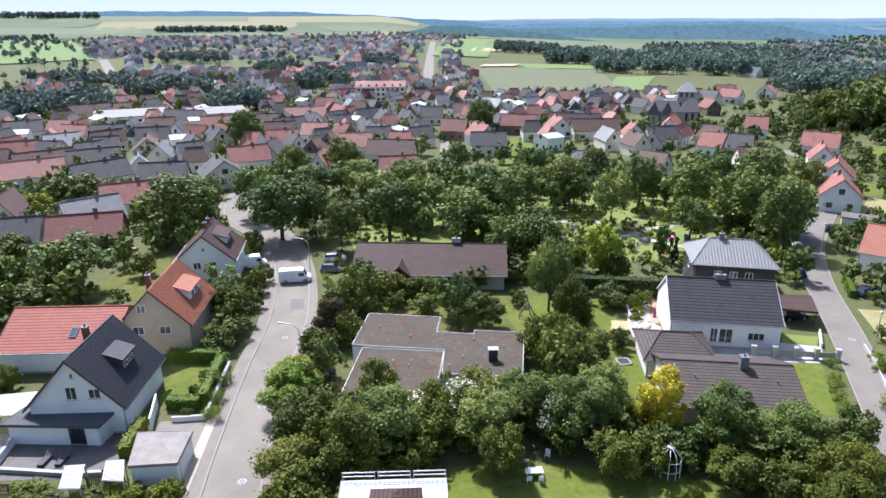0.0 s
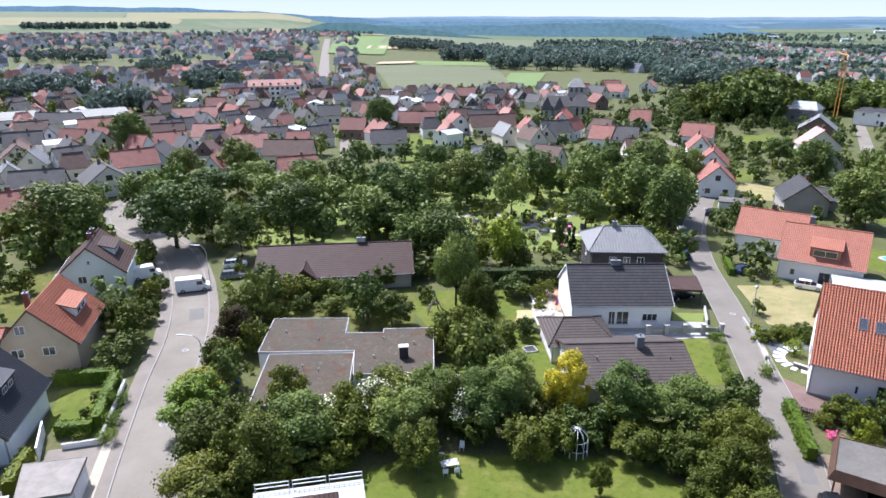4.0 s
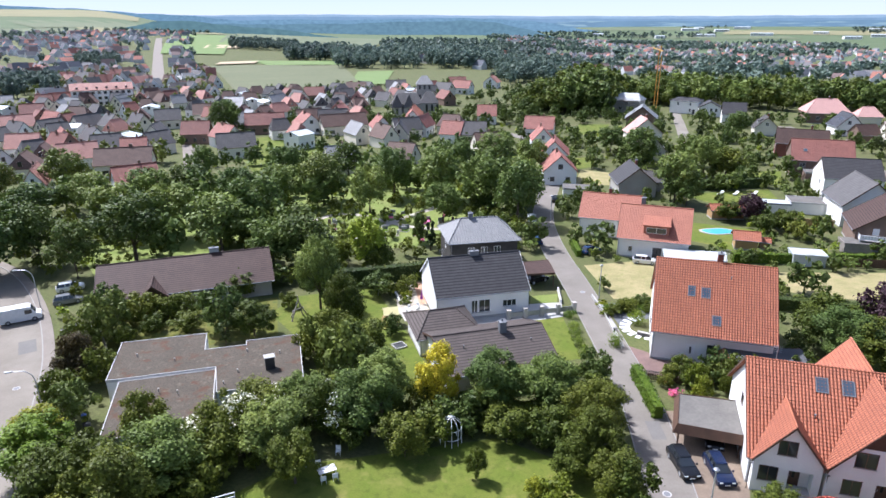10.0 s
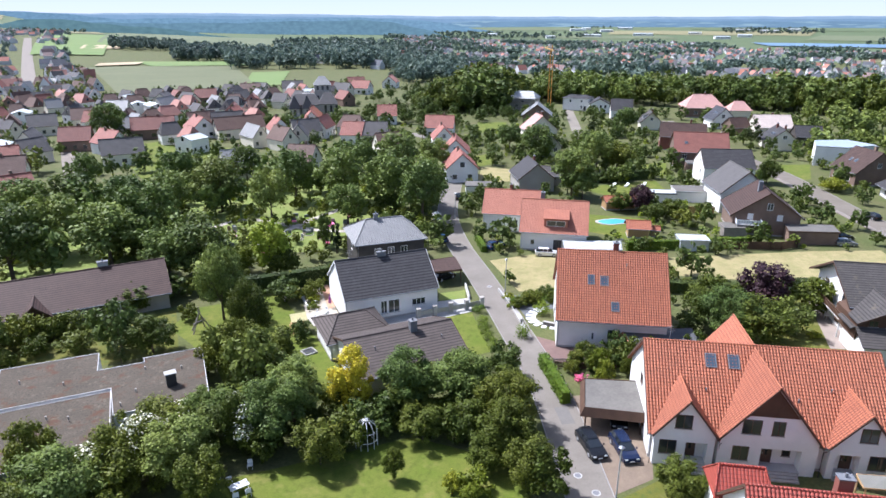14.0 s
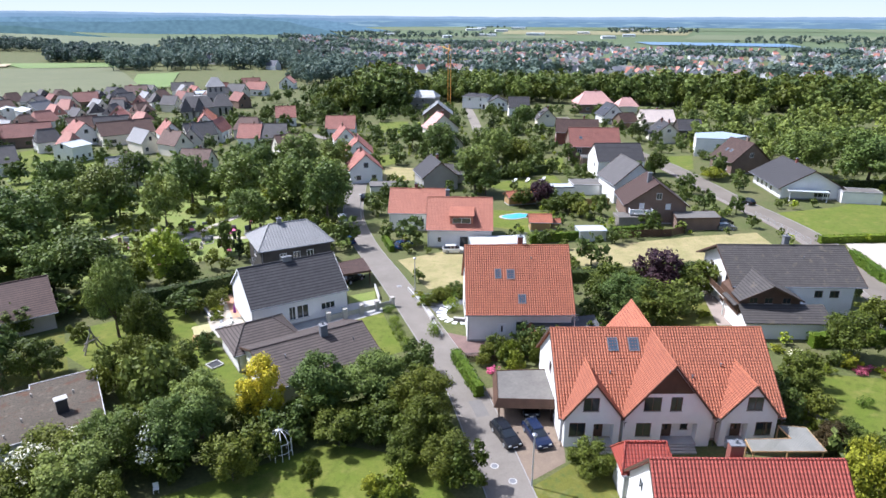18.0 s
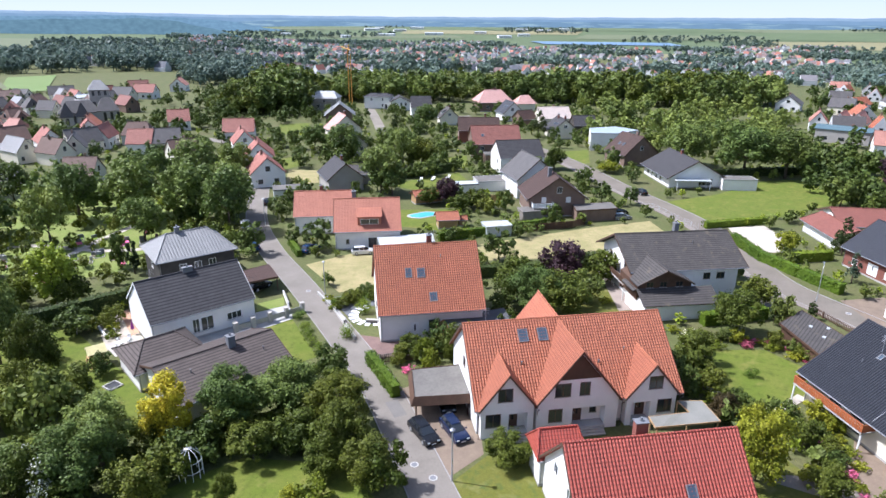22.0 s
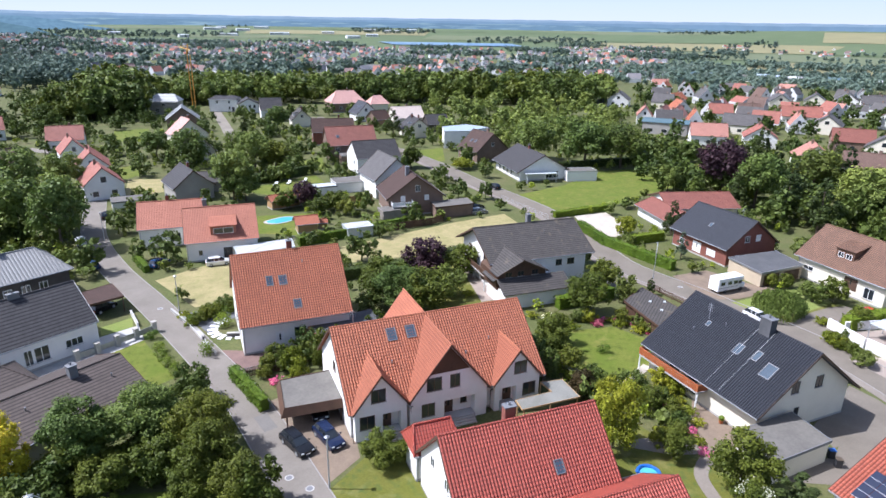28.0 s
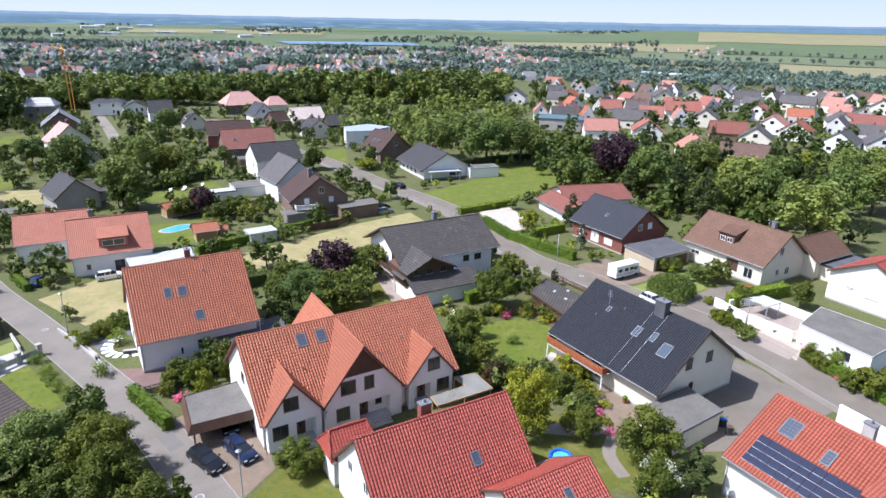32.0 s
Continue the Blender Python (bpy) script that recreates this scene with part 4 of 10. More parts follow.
def hedge(pts, width, height, label="clipped dense green hedge", material="leaf_hedge", leaf=0.13, density=26, name="hedge", uneven=0.12):
    """A hedge along a line: a dark twig core and a coat of small leaves."""
    rng = random.Random(int(abs(pts[0][0] * 31 + pts[0][1] * 17)))
    x0, y0 = pts[0]
    e = thing(name, x0, y0, gz(x0, y0), 0, label, "hedge", "hedges")
    verts, faces = [], []
    bm = bmesh.new()
    for (ax, ay), (bx, by) in zip(pts, pts[1:]):
        a, b = Vector((ax - x0, ay - y0, 0)), Vector((bx - x0, by - y0, 0))
        d = (b - a)
        ln = d.length
        d.normalize()
        side = Vector((-d.y, d.x, 0))
        w, hh = width / 2 - 0.12, height - 0.12
        q = [bm.verts.new(p + side * o + Vector((0, 0, zz))) for p in (a, b) for o, zz in ((-w, -0.2), (w, -0.2), (w * 0.9, hh), (-w * 0.9, hh))]
        for i in range(4):
            bm.faces.new((q[i], q[(i + 1) % 4], q[4 + (i + 1) % 4], q[4 + i]))
        bm.faces.new(q[:4])
        bm.faces.new(q[4:])
        area = ln * (2 * height + width)
        for _ in range(int(area * density)):
            t, k = rng.uniform(-0.03, 1.03) * ln, rng.uniform(0, 2 * height + width)
            bulge = uneven * math.sin(t * 1.3 + x0) * 0.5
            if k < height:
                p, nrm = a + d * t - side * (width / 2 + bulge) + Vector((0, 0, k)), -side
            elif k < height + width:
                p, nrm = a + d * t + side * (k - height - width / 2) + Vector((0, 0, height + bulge)), Vector((0, 0, 1))
            else:
                p, nrm = a + d * t + side * (width / 2 + bulge) + Vector((0, 0, k - height - width)), side
            p += nrm * rng.uniform(-0.16, 0.08)
            tt = (nrm + Vector((rng.uniform(-1, 1), rng.uniform(-1, 1), rng.uniform(-0.4, 1))) * 0.8).normalized()
            qq, s = tt.to_track_quat("Z", "Y"), leaf * rng.uniform(0.6, 1.4)
            ang = rng.uniform(0, 6.28)
            ca, sa = math.cos(ang), math.sin(ang)
            i0 = len(verts)
            for px, py in ((-1, -0.4), (0.2, -0.8), (1, 0.2), (0, 0.7)):
                verts.append(p + qq @ Vector(((px * ca - py * sa) * s, (px * sa + py * ca) * s, 0)))
            faces.append((i0, i0 + 1, i0 + 2, i0 + 3))
    bmesh.ops.recalc_face_normals(bm, faces=bm.faces)
    part("core", bm, material, e)
    me = bpy.data.meshes.new("foliage")
    me.from_pydata(verts, [], faces)
    me.materials.append(M[material])
    o = new("foliage", me)
    o.parent = e
    return e


tree_kind("broad", "tall broad-leaved tree with a full green crown", "leaf_wood", 11.0, 4.4, 2.3, 0.30, 3200, 13)
tree_kind("dark", "tall dense dark green tree", "leaf_dark", 12.0, 4.6, 2.4, 0.30, 3200, 13)
tree_kind("olive", "loose olive-green tree with a ragged crown", "leaf_olive", 8.0, 3.6, 0.3, 0.25, 3000, 14)
tree_kind("bright", "fresh bright green leafy tree", "leaf_bright", 9.0, 3.0, 0.6, 0.25, 2800, 12)
tree_kind("small", "small round fruit tree in the garden", "leaf_mid", 4.5, 1.9, 0.5, 0.17, 1900, 10)
tree_kind("blossoming", "tall shrub with white blossom among green leaves", "leaf_mid", 5.5, 2.6, 0.1, 0.19, 2600, 12, "blossom")
tree_kind("bush", "rounded green bush in a garden", "leaf_mid", 2.6, 1.5, 0.0, 0.15, 1100, 8, category="bush", name="bush")
tree_kind("bush_dark", "dense dark green bush in a garden", "leaf_dark", 2.6, 1.5, 0.0, 0.15, 1100, 8, category="bush", name="bush")
tree_kind("bush_lime", "yellow-green bush in a garden", "leaf_lime", 2.4, 1.4, 0.0, 0.14, 1100, 8, category="bush", name="bush")
tree_kind("box", "small clipped ball of box", "leaf_hedge", 1.7, 1.15, -0.45, 0.08, 800, 0, category="bush", name="box_ball")
tree_kind("yellow", "golden yellow maple with a dense crown", "leaf_yellow", 9.0, 2.6, 0.4, 0.22, 2800, 15, cone=0.3)
tree_kind("lime", "young tree with yellow-green leaves", "leaf_lime", 7.0, 2.6, 0.4, 0.22, 2600, 12)
tree_kind("purple", "tree with dark purple leaves", "leaf_purple", 6.5, 3.1, 0.4, 0.23, 2600, 12)
tree_kind("copper", "garden shrub with reddish-brown leaves", "leaf_copper", 4.5, 2.2, 0.1, 0.19, 1900, 10, category="bush", name="bush")
tree_kind("column", "slim upright dark green columnar conifer", "leaf_fir", 4.5, 0.75, 0.0, 0.13, 1300, 9, category="conifer", name="conifer", cone=0.5)
tree_kind("fir", "dark green fir tree with drooping boughs", "leaf_fir", 9.0, 2.3, 0.3, 0.2, 2200, 13, category="conifer", name="conifer", cone=1.0)
tree_kind("bluefir", "silvery blue spruce in a front garden", "leaf_blue", 6.0, 1.4, 0.2, 0.13, 1300, 12, category="conifer", name="conifer", cone=1.0)


# ---------------------------------------------------------------- roads
ROAD = [(-14, 0), (-18, 30), (-20.9, 50), (-22.3, 62), (-23.5, 75.5), (-24.5, 91.5), (-28.5, 111), (-35.7, 130), (-46.5, 144), (-52.7, 156), (-54, 172), (-50, 190)]
STREET = [(18, 0), (29, 20), (37.8, 35.4), (46.5, 51.5), (51.2, 63), (59.4, 84.6), (66.6, 104.7), (76, 124), (92, 147), (109, 170.5), (124, 205), (122, 230)]
LANE = [(58, -52), (78.4, -28), (95.6, -12), (107.8, 7.8), (116.5, 24), (133, 38), (146, 53), (160, 75), (181, 105), (195, 130), (240, 200)]
strip("road", ROAD, -2.75, 2.75, -0.1, 0.03, "asphalt", "grey asphalt road curving past the houses", "road")
strip("pavement", ROAD, 2.9, 4.6, -0.1, 0.13, "pavement", "grey paved footway beside the road", "pavement")
strip("kerb", ROAD, 2.75, 2.9, -0.1, 0.14, "kerb", "pale stone kerb along the road", "kerb")
strip("kerb", ROAD, -2.9, -2.75, -0.1, 0.14, "kerb", "pale stone kerb along the road", "kerb")
strip("pavement", ROAD, -4.3, -2.9, -0.1, 0.13, "pavement", "grey paved footway beside the road", "pavement")
strip("road", STREET, -2.3, 2.3, -0.1, 0.03, "asphalt_street", "narrow grey asphalt street between gardens", "road")
strip("kerb", STREET, 2.3, 2.42, -0.1, 0.09, "kerb", "low stone kerb along the street", "kerb")
strip("kerb", STREET, -2.42, -2.3, -0.1, 0.09, "kerb", "low stone kerb along the street", "kerb")
strip("road", LANE, -3.0, 3.0, -0.1, 0.03, "asphalt_dark", "grey asphalt residential street", "road")
strip("kerb", LANE, 3.0, 3.14, -0.1, 0.11, "kerb", "stone kerb along the street", "kerb")
strip("kerb", LANE, -3.14, -3.0, -0.1, 0.11, "kerb", "stone kerb along the street", "kerb")
strip("pavement", LANE, 3.14, 4.3, -0.1, 0.1, "pavement", "narrow footway beside the street", "pavement")
VILLAGE_STREET = [(2, 190), (2, 230), (2, 300), (-4, 350)]
HILL_STREET = [(-12.5, 560), (-14.4, 750), (-15.8, 950), (-16.1, 1230)]
WEST_STREET = [(-208, 436), (-214, 452), (-266, 538), (-410, 801)]
strip("road", VILLAGE_STREET, -3, 3, -0.1, 0.05, "pavement", "pale village street between houses", "road")
strip("road", HILL_STREET, -5, 5, -0.1, 0.3, "pavement", "pale straight village street running uphill", "road")
strip("road", WEST_STREET, -5, 5, -0.1, 0.3, "pavement", "pale village street between houses", "road")

# ---------------------------------------------------------------- fields
FIELDS = [(46, 28.5, 880, 1500, "field_bright"), (46, 20, 1560, 1800, "field_green"), (20, 6, 1560, 1760, "field_pale"), (6, -4, 1500, 1800, "field_yellow"),
          (46, 24, 1800, 2150, "field_pale"), (24, 10, 1760, 2060, "field_green"), (10, -5, 1800, 2200, "field_pale"), (46, 27, 2150, 2600, "field_green"), (27, 12, 2060, 2500, "field_yellow"),
          (12, 2, 2060, 2400, "field_green"), (46, 30, 2600, 3300, "field_pale"), (30, 16, 2500, 3100, "field_pale"), (16, 2, 2400, 3000, "field_yellow"),
          (0.2, -4.6, 850, 1420, "field_bright"), (-2.6, -5.3, 960, 1035, "field_tan"), (-3.4, -6.5, 704, 735, "field_tan"), (-3.6, -14.3, 452, 690, "field_grey"), (-14.5, -17.6, 480, 610, "field_bright"),
          (-6.6, -14.0, 695, 760, "field_bright"), (-4.4, -17, 1120, 1720, "field_pale"),
          (-29, -38, 2500, 3000, "field_green"), (-38, -50, 2480, 2640, "field_pale"), (-45, -60, 2750, 3050, "field_yellow"), (-33, -44, 3080, 3300, "field_pale"), (-60, -74, 2480, 2800, "field_pale"), (-52, -72, 3100, 3350, "field_green"),
          (-64, -78, 1420, 1620, "field_yellow"), (-78, -84, 1150, 1420, "field_grey"), (-72, -84, 1700, 1900, "field_green"), (-80, -112, 1640, 2050, "field_pale"), (-74, -92, 2100, 2500, "field_yellow"), (-92, -112, 2100, 2600, "field_green"),
          (-74, -88, 2550, 3100, "field_green"), (-91, -112, 2650, 3300, "field_yellow"), (-86.5, -112, 1250, 1600, "field_yellow"), (-70, -84, 3100, 3500, "field_pale")]
for a0, a1, r0, r1, mt in FIELDS:
    sector("field", a0, a1, r0, r1, mt, {"field_green": "green crop field", "field_pale": "pale green grain field", "field_yellow": "ripening yellow grain field",
           "field_bright": "bright green meadow", "field_tan": "bare tan field", "field_grey": "grey-green crop field"}[mt] + " on the gentle hillside", 1.2 if r0 > 700 else 0.5, 12.0 if r0 > 700 else 4.0)

# ---------------------------------------------------------------- near houses
def porch(h, fm, x0, x1, deep, door_at, light_at=None):
    """The floor, door, side light and steps of an entrance sunk into a wall; fm is the wall's face, x as seen from the house."""
    back = fm @ pose(0, -deep, 0)
    door(h, back, -door_at, 0.62, 1.1, 2.15)
    if light_at is not None:
        window(h, back, -light_at, 1.5, 0.8, 1.1, "frame_brown", 0)
    part("porch_floor", box(-x1, -x0, -deep, 0.3, -0.1, 0.6), "concrete", h, m=fm)
    for k in range(3):
        part("step", box(-x1 + 0.2, -x0 - 0.2, 0.3, 1.3 - 0.34 * k, -0.1, 0.15 + 0.15 * k), "stone_terrace", h, m=fm)


# orange-roofed house beside the street
red_a, _ = gable_house("house", "white rendered house with orange-red tiled roof", 64.5, 60.4, -39, 15.3, 15.1, 4.5, 12.2, "white", "tile_orange", 0.3, 0.9,
    wins=(("a", 0.15, 1.7, 1.2, 1.35), ("0", -2.0, 1.3, 1.3, 1.2), ("0", 2.0, 1.3, 1.3, 1.2), ("0", 0.0, 5.4, 1.4, 1.3), ("1", 0, 5.4, 1.4, 1.3), ("1", 2.5, 1.3, 1.4, 1.3)),
    doors=(("a", -2.45, 0.6, 1.1, 2.2, "frame_white"),), chimneys=((0.6, 0.5, 13.3, 0.7, 0.7),), tiles="a", frame_c="frame_dark",
    skylights=(("a", -2.9, 5.5, 0.95, 1.5), ("a", -1.1, 5.4, 1.15, 1.5), ("a", 0.33, 1.7, 1.1, 1.4)))
# terrace of three with front gables
row, _ = gable_house("terraced_house", "white terrace of three homes with orange tiled roofs", 60.5, 34.5, -39, 24.2, 15.8, 3.5, 10.2, "white", "tile_orange", 0.4, 0.9,
    wins=(("0", 0, 4.6, 1.2, 1.2), ("0", 3, 1.2, 1.2, 1.2), ("1", 0, 4.6, 1.2, 1.2)), tiles="a", skylights=(("a", -5.2, 7.5, 1.15, 1.6), ("a", -2.85, 7.5, 1.15, 1.6)), frame_c="frame_brown")
for u, wd, hh, cl, sunk in ((-8.5, 6.5, 7.8, "", (0.15, 2.25, 2.9, 1.0)), (-0.5, 10.0, 9.95, "wood_dark", (-0.6, 3.2, 2.9, 1.0)), (8.2, 6.5, 7.6, "", (-2.3, -0.1, 2.9, 1.0))):
    fm = cross_gable(row, "a", u, wd, -0.45, 3.6, hh, -0.4, "white", "tile_orange", 0.3, tiles=True, clad=cl, recess=sunk)
    if wd < 8:
        side = 1 if sunk[0] > 0 else -1
        window(row, fm, 0.3 * side, 4.5, 1.65, 1.6, "frame_brown")
        window(row, fm, 1.6 * side, 1.4, 1.7, 1.65, "frame_brown")
        porch(row, fm, sunk[0], sunk[1], sunk[3], (sunk[0] + sunk[1]) / 2 - 0.35 * side)
    else:
        window(row, fm, 1.85, 4.5, 1.8, 1.65, "frame_brown")
        window(row, fm, -0.65, 4.5, 1.2, 1.65, "frame_brown")
        window(row, fm, 2.55, 1.35, 1.6, 1.65, "frame_brown")
        porch(row, fm, sunk[0], sunk[1], sunk[3], 0.3, 2.2)
cross_gable(row, "b", -0.5, 10.0, 0.1, 3.6, 10.15, -0.4, "white", "tile_orange", 0.5)
# red house in front
red_b, _ = gable_house("house", "white house with bright red tiled roof", 46.8, 17.1, -40, 16.0, 11.5, 3.6, 9.4, "white", "tile_red", 0.4, 0.6,
    wins=(("0", -2, 4.5, 1.0, 1.2), ("0", 1.5, 4.5, 1.0, 1.2)), tiles="a", skylights=(("a", 2.4, 2.6, 0.9, 1.3),))
# chalet with long balcony
alp, _ = gable_house("house", "white chalet-like house with weathered grey-brown tiled roof", 103, 39, -41, 20.3, 15.4, 5.5, 9.5, "white", "tile_grey", 1.2, 1.0,
    wins=(("a", 6.0, 3.4, 1.4, 1.1), ("a", 3.6, 3.4, 1.2, 1.1), ("0", 3.2, 3.6, 1.4, 1.9), ("0", -3.2, 3.6, 1.4, 1.9), ("0", 2.4, 0.8, 1.6, 2.0), ("0", -2.4, 0.8, 1.6, 2.0)), chimneys=((1.0, 0.6, 10.8, 0.8, 0.8, "lead"),), frame_c="frame_brown")
fm = cross_gable(alp, "a", -6.0, 9.4, -4.2, 4.9, 7.2, 2.4, "wood_dark", "tile_grey", 0.6)
for u in (-2.4, 0.2, 2.4):
    window(alp, fm, u, 4.35, 1.2, 0.9, "frame_brown")
# anthracite house with wooden balcony
blk, _ = gable_house("house", "white house with anthracite tiled roof and wooden balcony", 79.4, 0.0, -127.7, 18.6, 16.5, 3.65, 9.83, "cream", "tile_black", 0.9, 1.0,
    wins=(("1", -1.9, 4.8, 1.2, 1.5), ("1", 1.9, 4.8, 1.2, 1.5), ("1", -1.0, 1.6, 0.8, 1.2), ("a", -4, 0.9, 1.6, 1.9), ("a", -1, 0.9, 1.6, 1.9)), chimneys=((2.6, -0.6, 11.2, 1.5, 1.0, "felt_dark"),), tiles="a",
    skylights=(("a", 1.6, 5.2, 1.0, 1.5), ("a", 4.0, 5.6, 0.8, 1.4), ("a", 6.3, 4.4, 1.4, 1.9), ("a", -4.0, 6.6, 0.6, 0.8)), frame_c="frame_dark")
# dark brick house across the lane
dk, _ = gable_house("house", "dark red brick house with anthracite tiled roof", 134.6, 8.3, -129, 15.5, 13.6, 3.6, 8.6, "brick_red", "tile_black", 0.5, 0.7,
    wins=(("a", -4.5, 1.0, 1.3, 1.2), ("a", 3.4, 1.0, 2.2, 1.3, 1, 1.0), ("1", -1.4, 4.4, 1.2, 1.3), ("1", 1.4, 4.4, 1.2, 1.3, 1, 1.0), ("1", -3.6, 0.9, 1.0, 1.2)), doors=(("a", -0.4, 0.6, 2.2, 2.1, "frame_white"),),
    skylights=(("a", 0.0, 3.6, 0.8, 1.0),))
# brown-roofed house with a dormer
brn, _ = gable_house("house", "cream house with brown tiled roof and a flat dormer", 127.4, -15.7, -130, 17.7, 13.5, 4.0, 9.1, "cream", "tile_tan", 0.6, 0.7,
    wins=(("a", -6.0, 1.8, 2.0, 0.8), ("1", -1.3, 5.2, 1.2, 1.5), ("1", 1.3, 1.2, 1.3, 1.4), ("1", -1.6, 1.4, 1.0, 1.2), ("a", 5.6, 0.8, 1.8, 1.9)), doors=(("a", 2.2, 1.2, 2.4, 2.1, "frame_brown"),),
    chimneys=((3.2, 3.2, 9.4, 0.8, 0.7, "lead"),))
brn_wing, _ = gable_house("house_wing", "rear wing with brown tiled roof", 131.6, -28.0, -40, 11.0, 9.0, 3.6, 7.0, "cream", "tile_tan", 0.5, 0.6)
shed_dormer(brn, "a", -0.8, 3.4, 5.6, 7.3, 1.5, "tile_tan", "tile_tan", (1.1, 0.9), 2)
# pair of salmon-roofed houses on the street
dup1, _ = gable_house("house", "white house with salmon-red tiled roof", 83.5, 108.5, -42, 12.5, 11.0, 4.0, 8.2, "white", "tile_salmon", 0.3, 0.5,
    wins=(("a", -3.5, 1.2, 1.2, 1.2), ("a", 0.0, 1.0, 0.8, 1.8), ("a", 1.2, 1.0, 0.8, 1.8)), chimneys=((-0.5, 0.4, 9.2),))
dup2, _ = gable_house("house", "white house with salmon-red tiled roof and a shed dormer", 83.8, 94.8, -42, 13.4, 13.0, 3.9, 9.0, "white", "tile_salmon", 0.3, 0.6,
    wins=(("a", -4.0, 1.2, 0.8, 1.1), ("0", 0, 4.8, 1.2, 1.3), ("1", 0, 4.8, 1.2, 1.3)), doors=(("a", 0.9, 0.3, 1.6, 2.1, "frame_dark"),), chimneys=((-2.6, 0.9, 10.2, 0.8, 0.8, "lead"),))
shed_dormer(dup2, "a", 0.4, 4.6, 4.9, 6.6, 1.5, "tile_salmon", "tile_salmon", (3.6, 1.1), 1)
# grey-roofed white house and its neighbours
grey, _ = gable_house("house", "white house with grey metal-like tiled roof", 40.1, 85.4, -9, 15.0, 11.8, 4.0, 8.4, "white", "tile_darkgrey", 0.15, 0.4,
    wins=(("a", -1.4, 0.9, 1.0, 2.1), ("a", 0.2, 0.9, 1.8, 2.1), ("a", 4.2, 1.5, 2.2, 1.1, 2)), chimneys=((0.0, 0.0, 8.9, 1.4, 0.5, "lead"),), trim="frame_white")
slate, _ = gable_house("house", "dark clad house with pale slate hipped roof", 48.5, 101.6, -12, 13.5, 11.0, 6.0, 9.0, "dark_clad", "tile_slate", 0.6, 0.6,
    wins=(("a", -2.4, 3.6, 1.2, 1.3), ("a", 0.0, 3.6, 1.2, 1.3), ("a", 2.4, 3.6, 1.2, 1.3), ("0", 0, 3.6, 1.2, 1.3)), chimneys=((-1.5, 0, 9.8, 0.8, 0.6, "lead"),), hip=0.5)
brown_low, _ = gable_house("house", "low white bungalow with dark brown tiled roof", 33.4, 66.6, -7, 15.0, 12.8, 2.9, 5.3, "white", "tile_greybrown", 0.4, 0.6,
    wins=(("0", 0, 0.9, 1.6, 1.3),), chimneys=((1.8, -0.5, 6.4, 0.9, 0.8, "lead"),))
hip_low, _ = gable_house("house", "low brown-tiled hipped wing of the bungalow", 30.6, 75.5, -7, 9.5, 9.0, 2.8, 4.9, "white", "tile_greybrown", 0.6, 0.6, hip=0.6)
bar, _ = gable_house("long_house", "long low house with dark red-brown tiled roof", -2.2, 108.7, -3, 27.0, 14.8, 2.8, 6.2, "grey_wall", "tile_brown", 0.5, 0.9,
    wins=(("a", -10, 0.8, 1.8, 1.6), ("a", 4, 0.7, 2.0, 1.8), ("a", 7, 0.7, 2.0, 1.8)), chimneys=((4.5, 0.3, 7.0, 1.5, 0.6, "concrete"),))
cross_gable(bar, "a", -5.0, 5.0, -0.8, 2.4, 4.6, -0.4, "wood_dark", "tile_brown", 0.6)
UPPER = [(-12.2, 75.5), (-10.8, 75.2), (0.0, 73.8), (-0.3, 67.8), (9.4, 66.8), (11.0, 78.6), (4.2, 79.4), (4.1, 78.3), (-1.0, 79.0), (-0.5, 83.7), (-11.0, 85.2)]
flat_house = flat_block("flat_roofed_house", "white bungalow with mossy flat felt roof", UPPER, 3.3, "white", "felt", "frame_white", category="house", wins=((3, 3.0, 0.5, 2.4, 1.6),))
LOWER = [(-12.0, 63.3), (-1.2, 61.9), (-0.05, 73.6), (-10.8, 74.9)]
flat_block("flat_roofed_wing", "lower white wing with mossy flat felt roof", LOWER, 3.1, "white", "felt", "frame_white", category="house")
part("chimney", box(5.6, 6.7, 70.6, 71.4, 3.2, 4.9), "frame_dark", flat_house)
part("chimney_cap", box(5.5, 6.8, 70.5, 71.5, 4.9, 5.0), "concrete", flat_house)
# the left side of the road
dark_left, _ = gable_house("house", "white house with anthracite tiled roof and flat annex", -41.0, 66.1, 92, 11.6, 11.2, 3.4, 9.5, "white", "tile_black", 0.4, 0.6,
    wins=(("0", -0.2, 4.5, 1.2, 1.6), ("0", 2.3, 4.6, 1.3, 1.2), ("0", 0.2, 7.2, 0.4, 0.6, 0)), tiles="a", chimneys=((1.5, 1.2, 10.0, 0.6, 0.6),))
shed_dormer(dark_left, "a", 0.6, 3.2, 5.6, 7.0, 1.5, "dark_clad", "tile_black", (1.0, 0.7), 2)
tan_h, _ = gable_house("house", "tan rendered house with orange-red tiled roof", -40.4, 85.3, 94, 12.6, 10.4, 4.4, 9.7, "tan", "tile_orange", 0.3, 0.5,
    wins=(("0", -1.4, 6.3, 1.2, 1.2), ("0", -2.2, 3.1, 1.5, 1.2), ("0", 1.4, 3.1, 1.5, 1.2)), tiles="a", chimneys=((-1.6, 1.6, 10.2),))
shed_dormer(tan_h, "a", 1.2, 4.8, 6.0, 7.4, 1.5, "white", "tile_orange", (1.4, 0.8), 2)
wing, _ = gable_house("house", "low wing with long red tiled roof", -51.5, 80.6, 2, 15.5, 13.5, 3.2, 6.8, "white", "tile_stripe", 0.3, 0.5, skylights=(("a", 1.8, 2.4, 1.0, 1.6),))
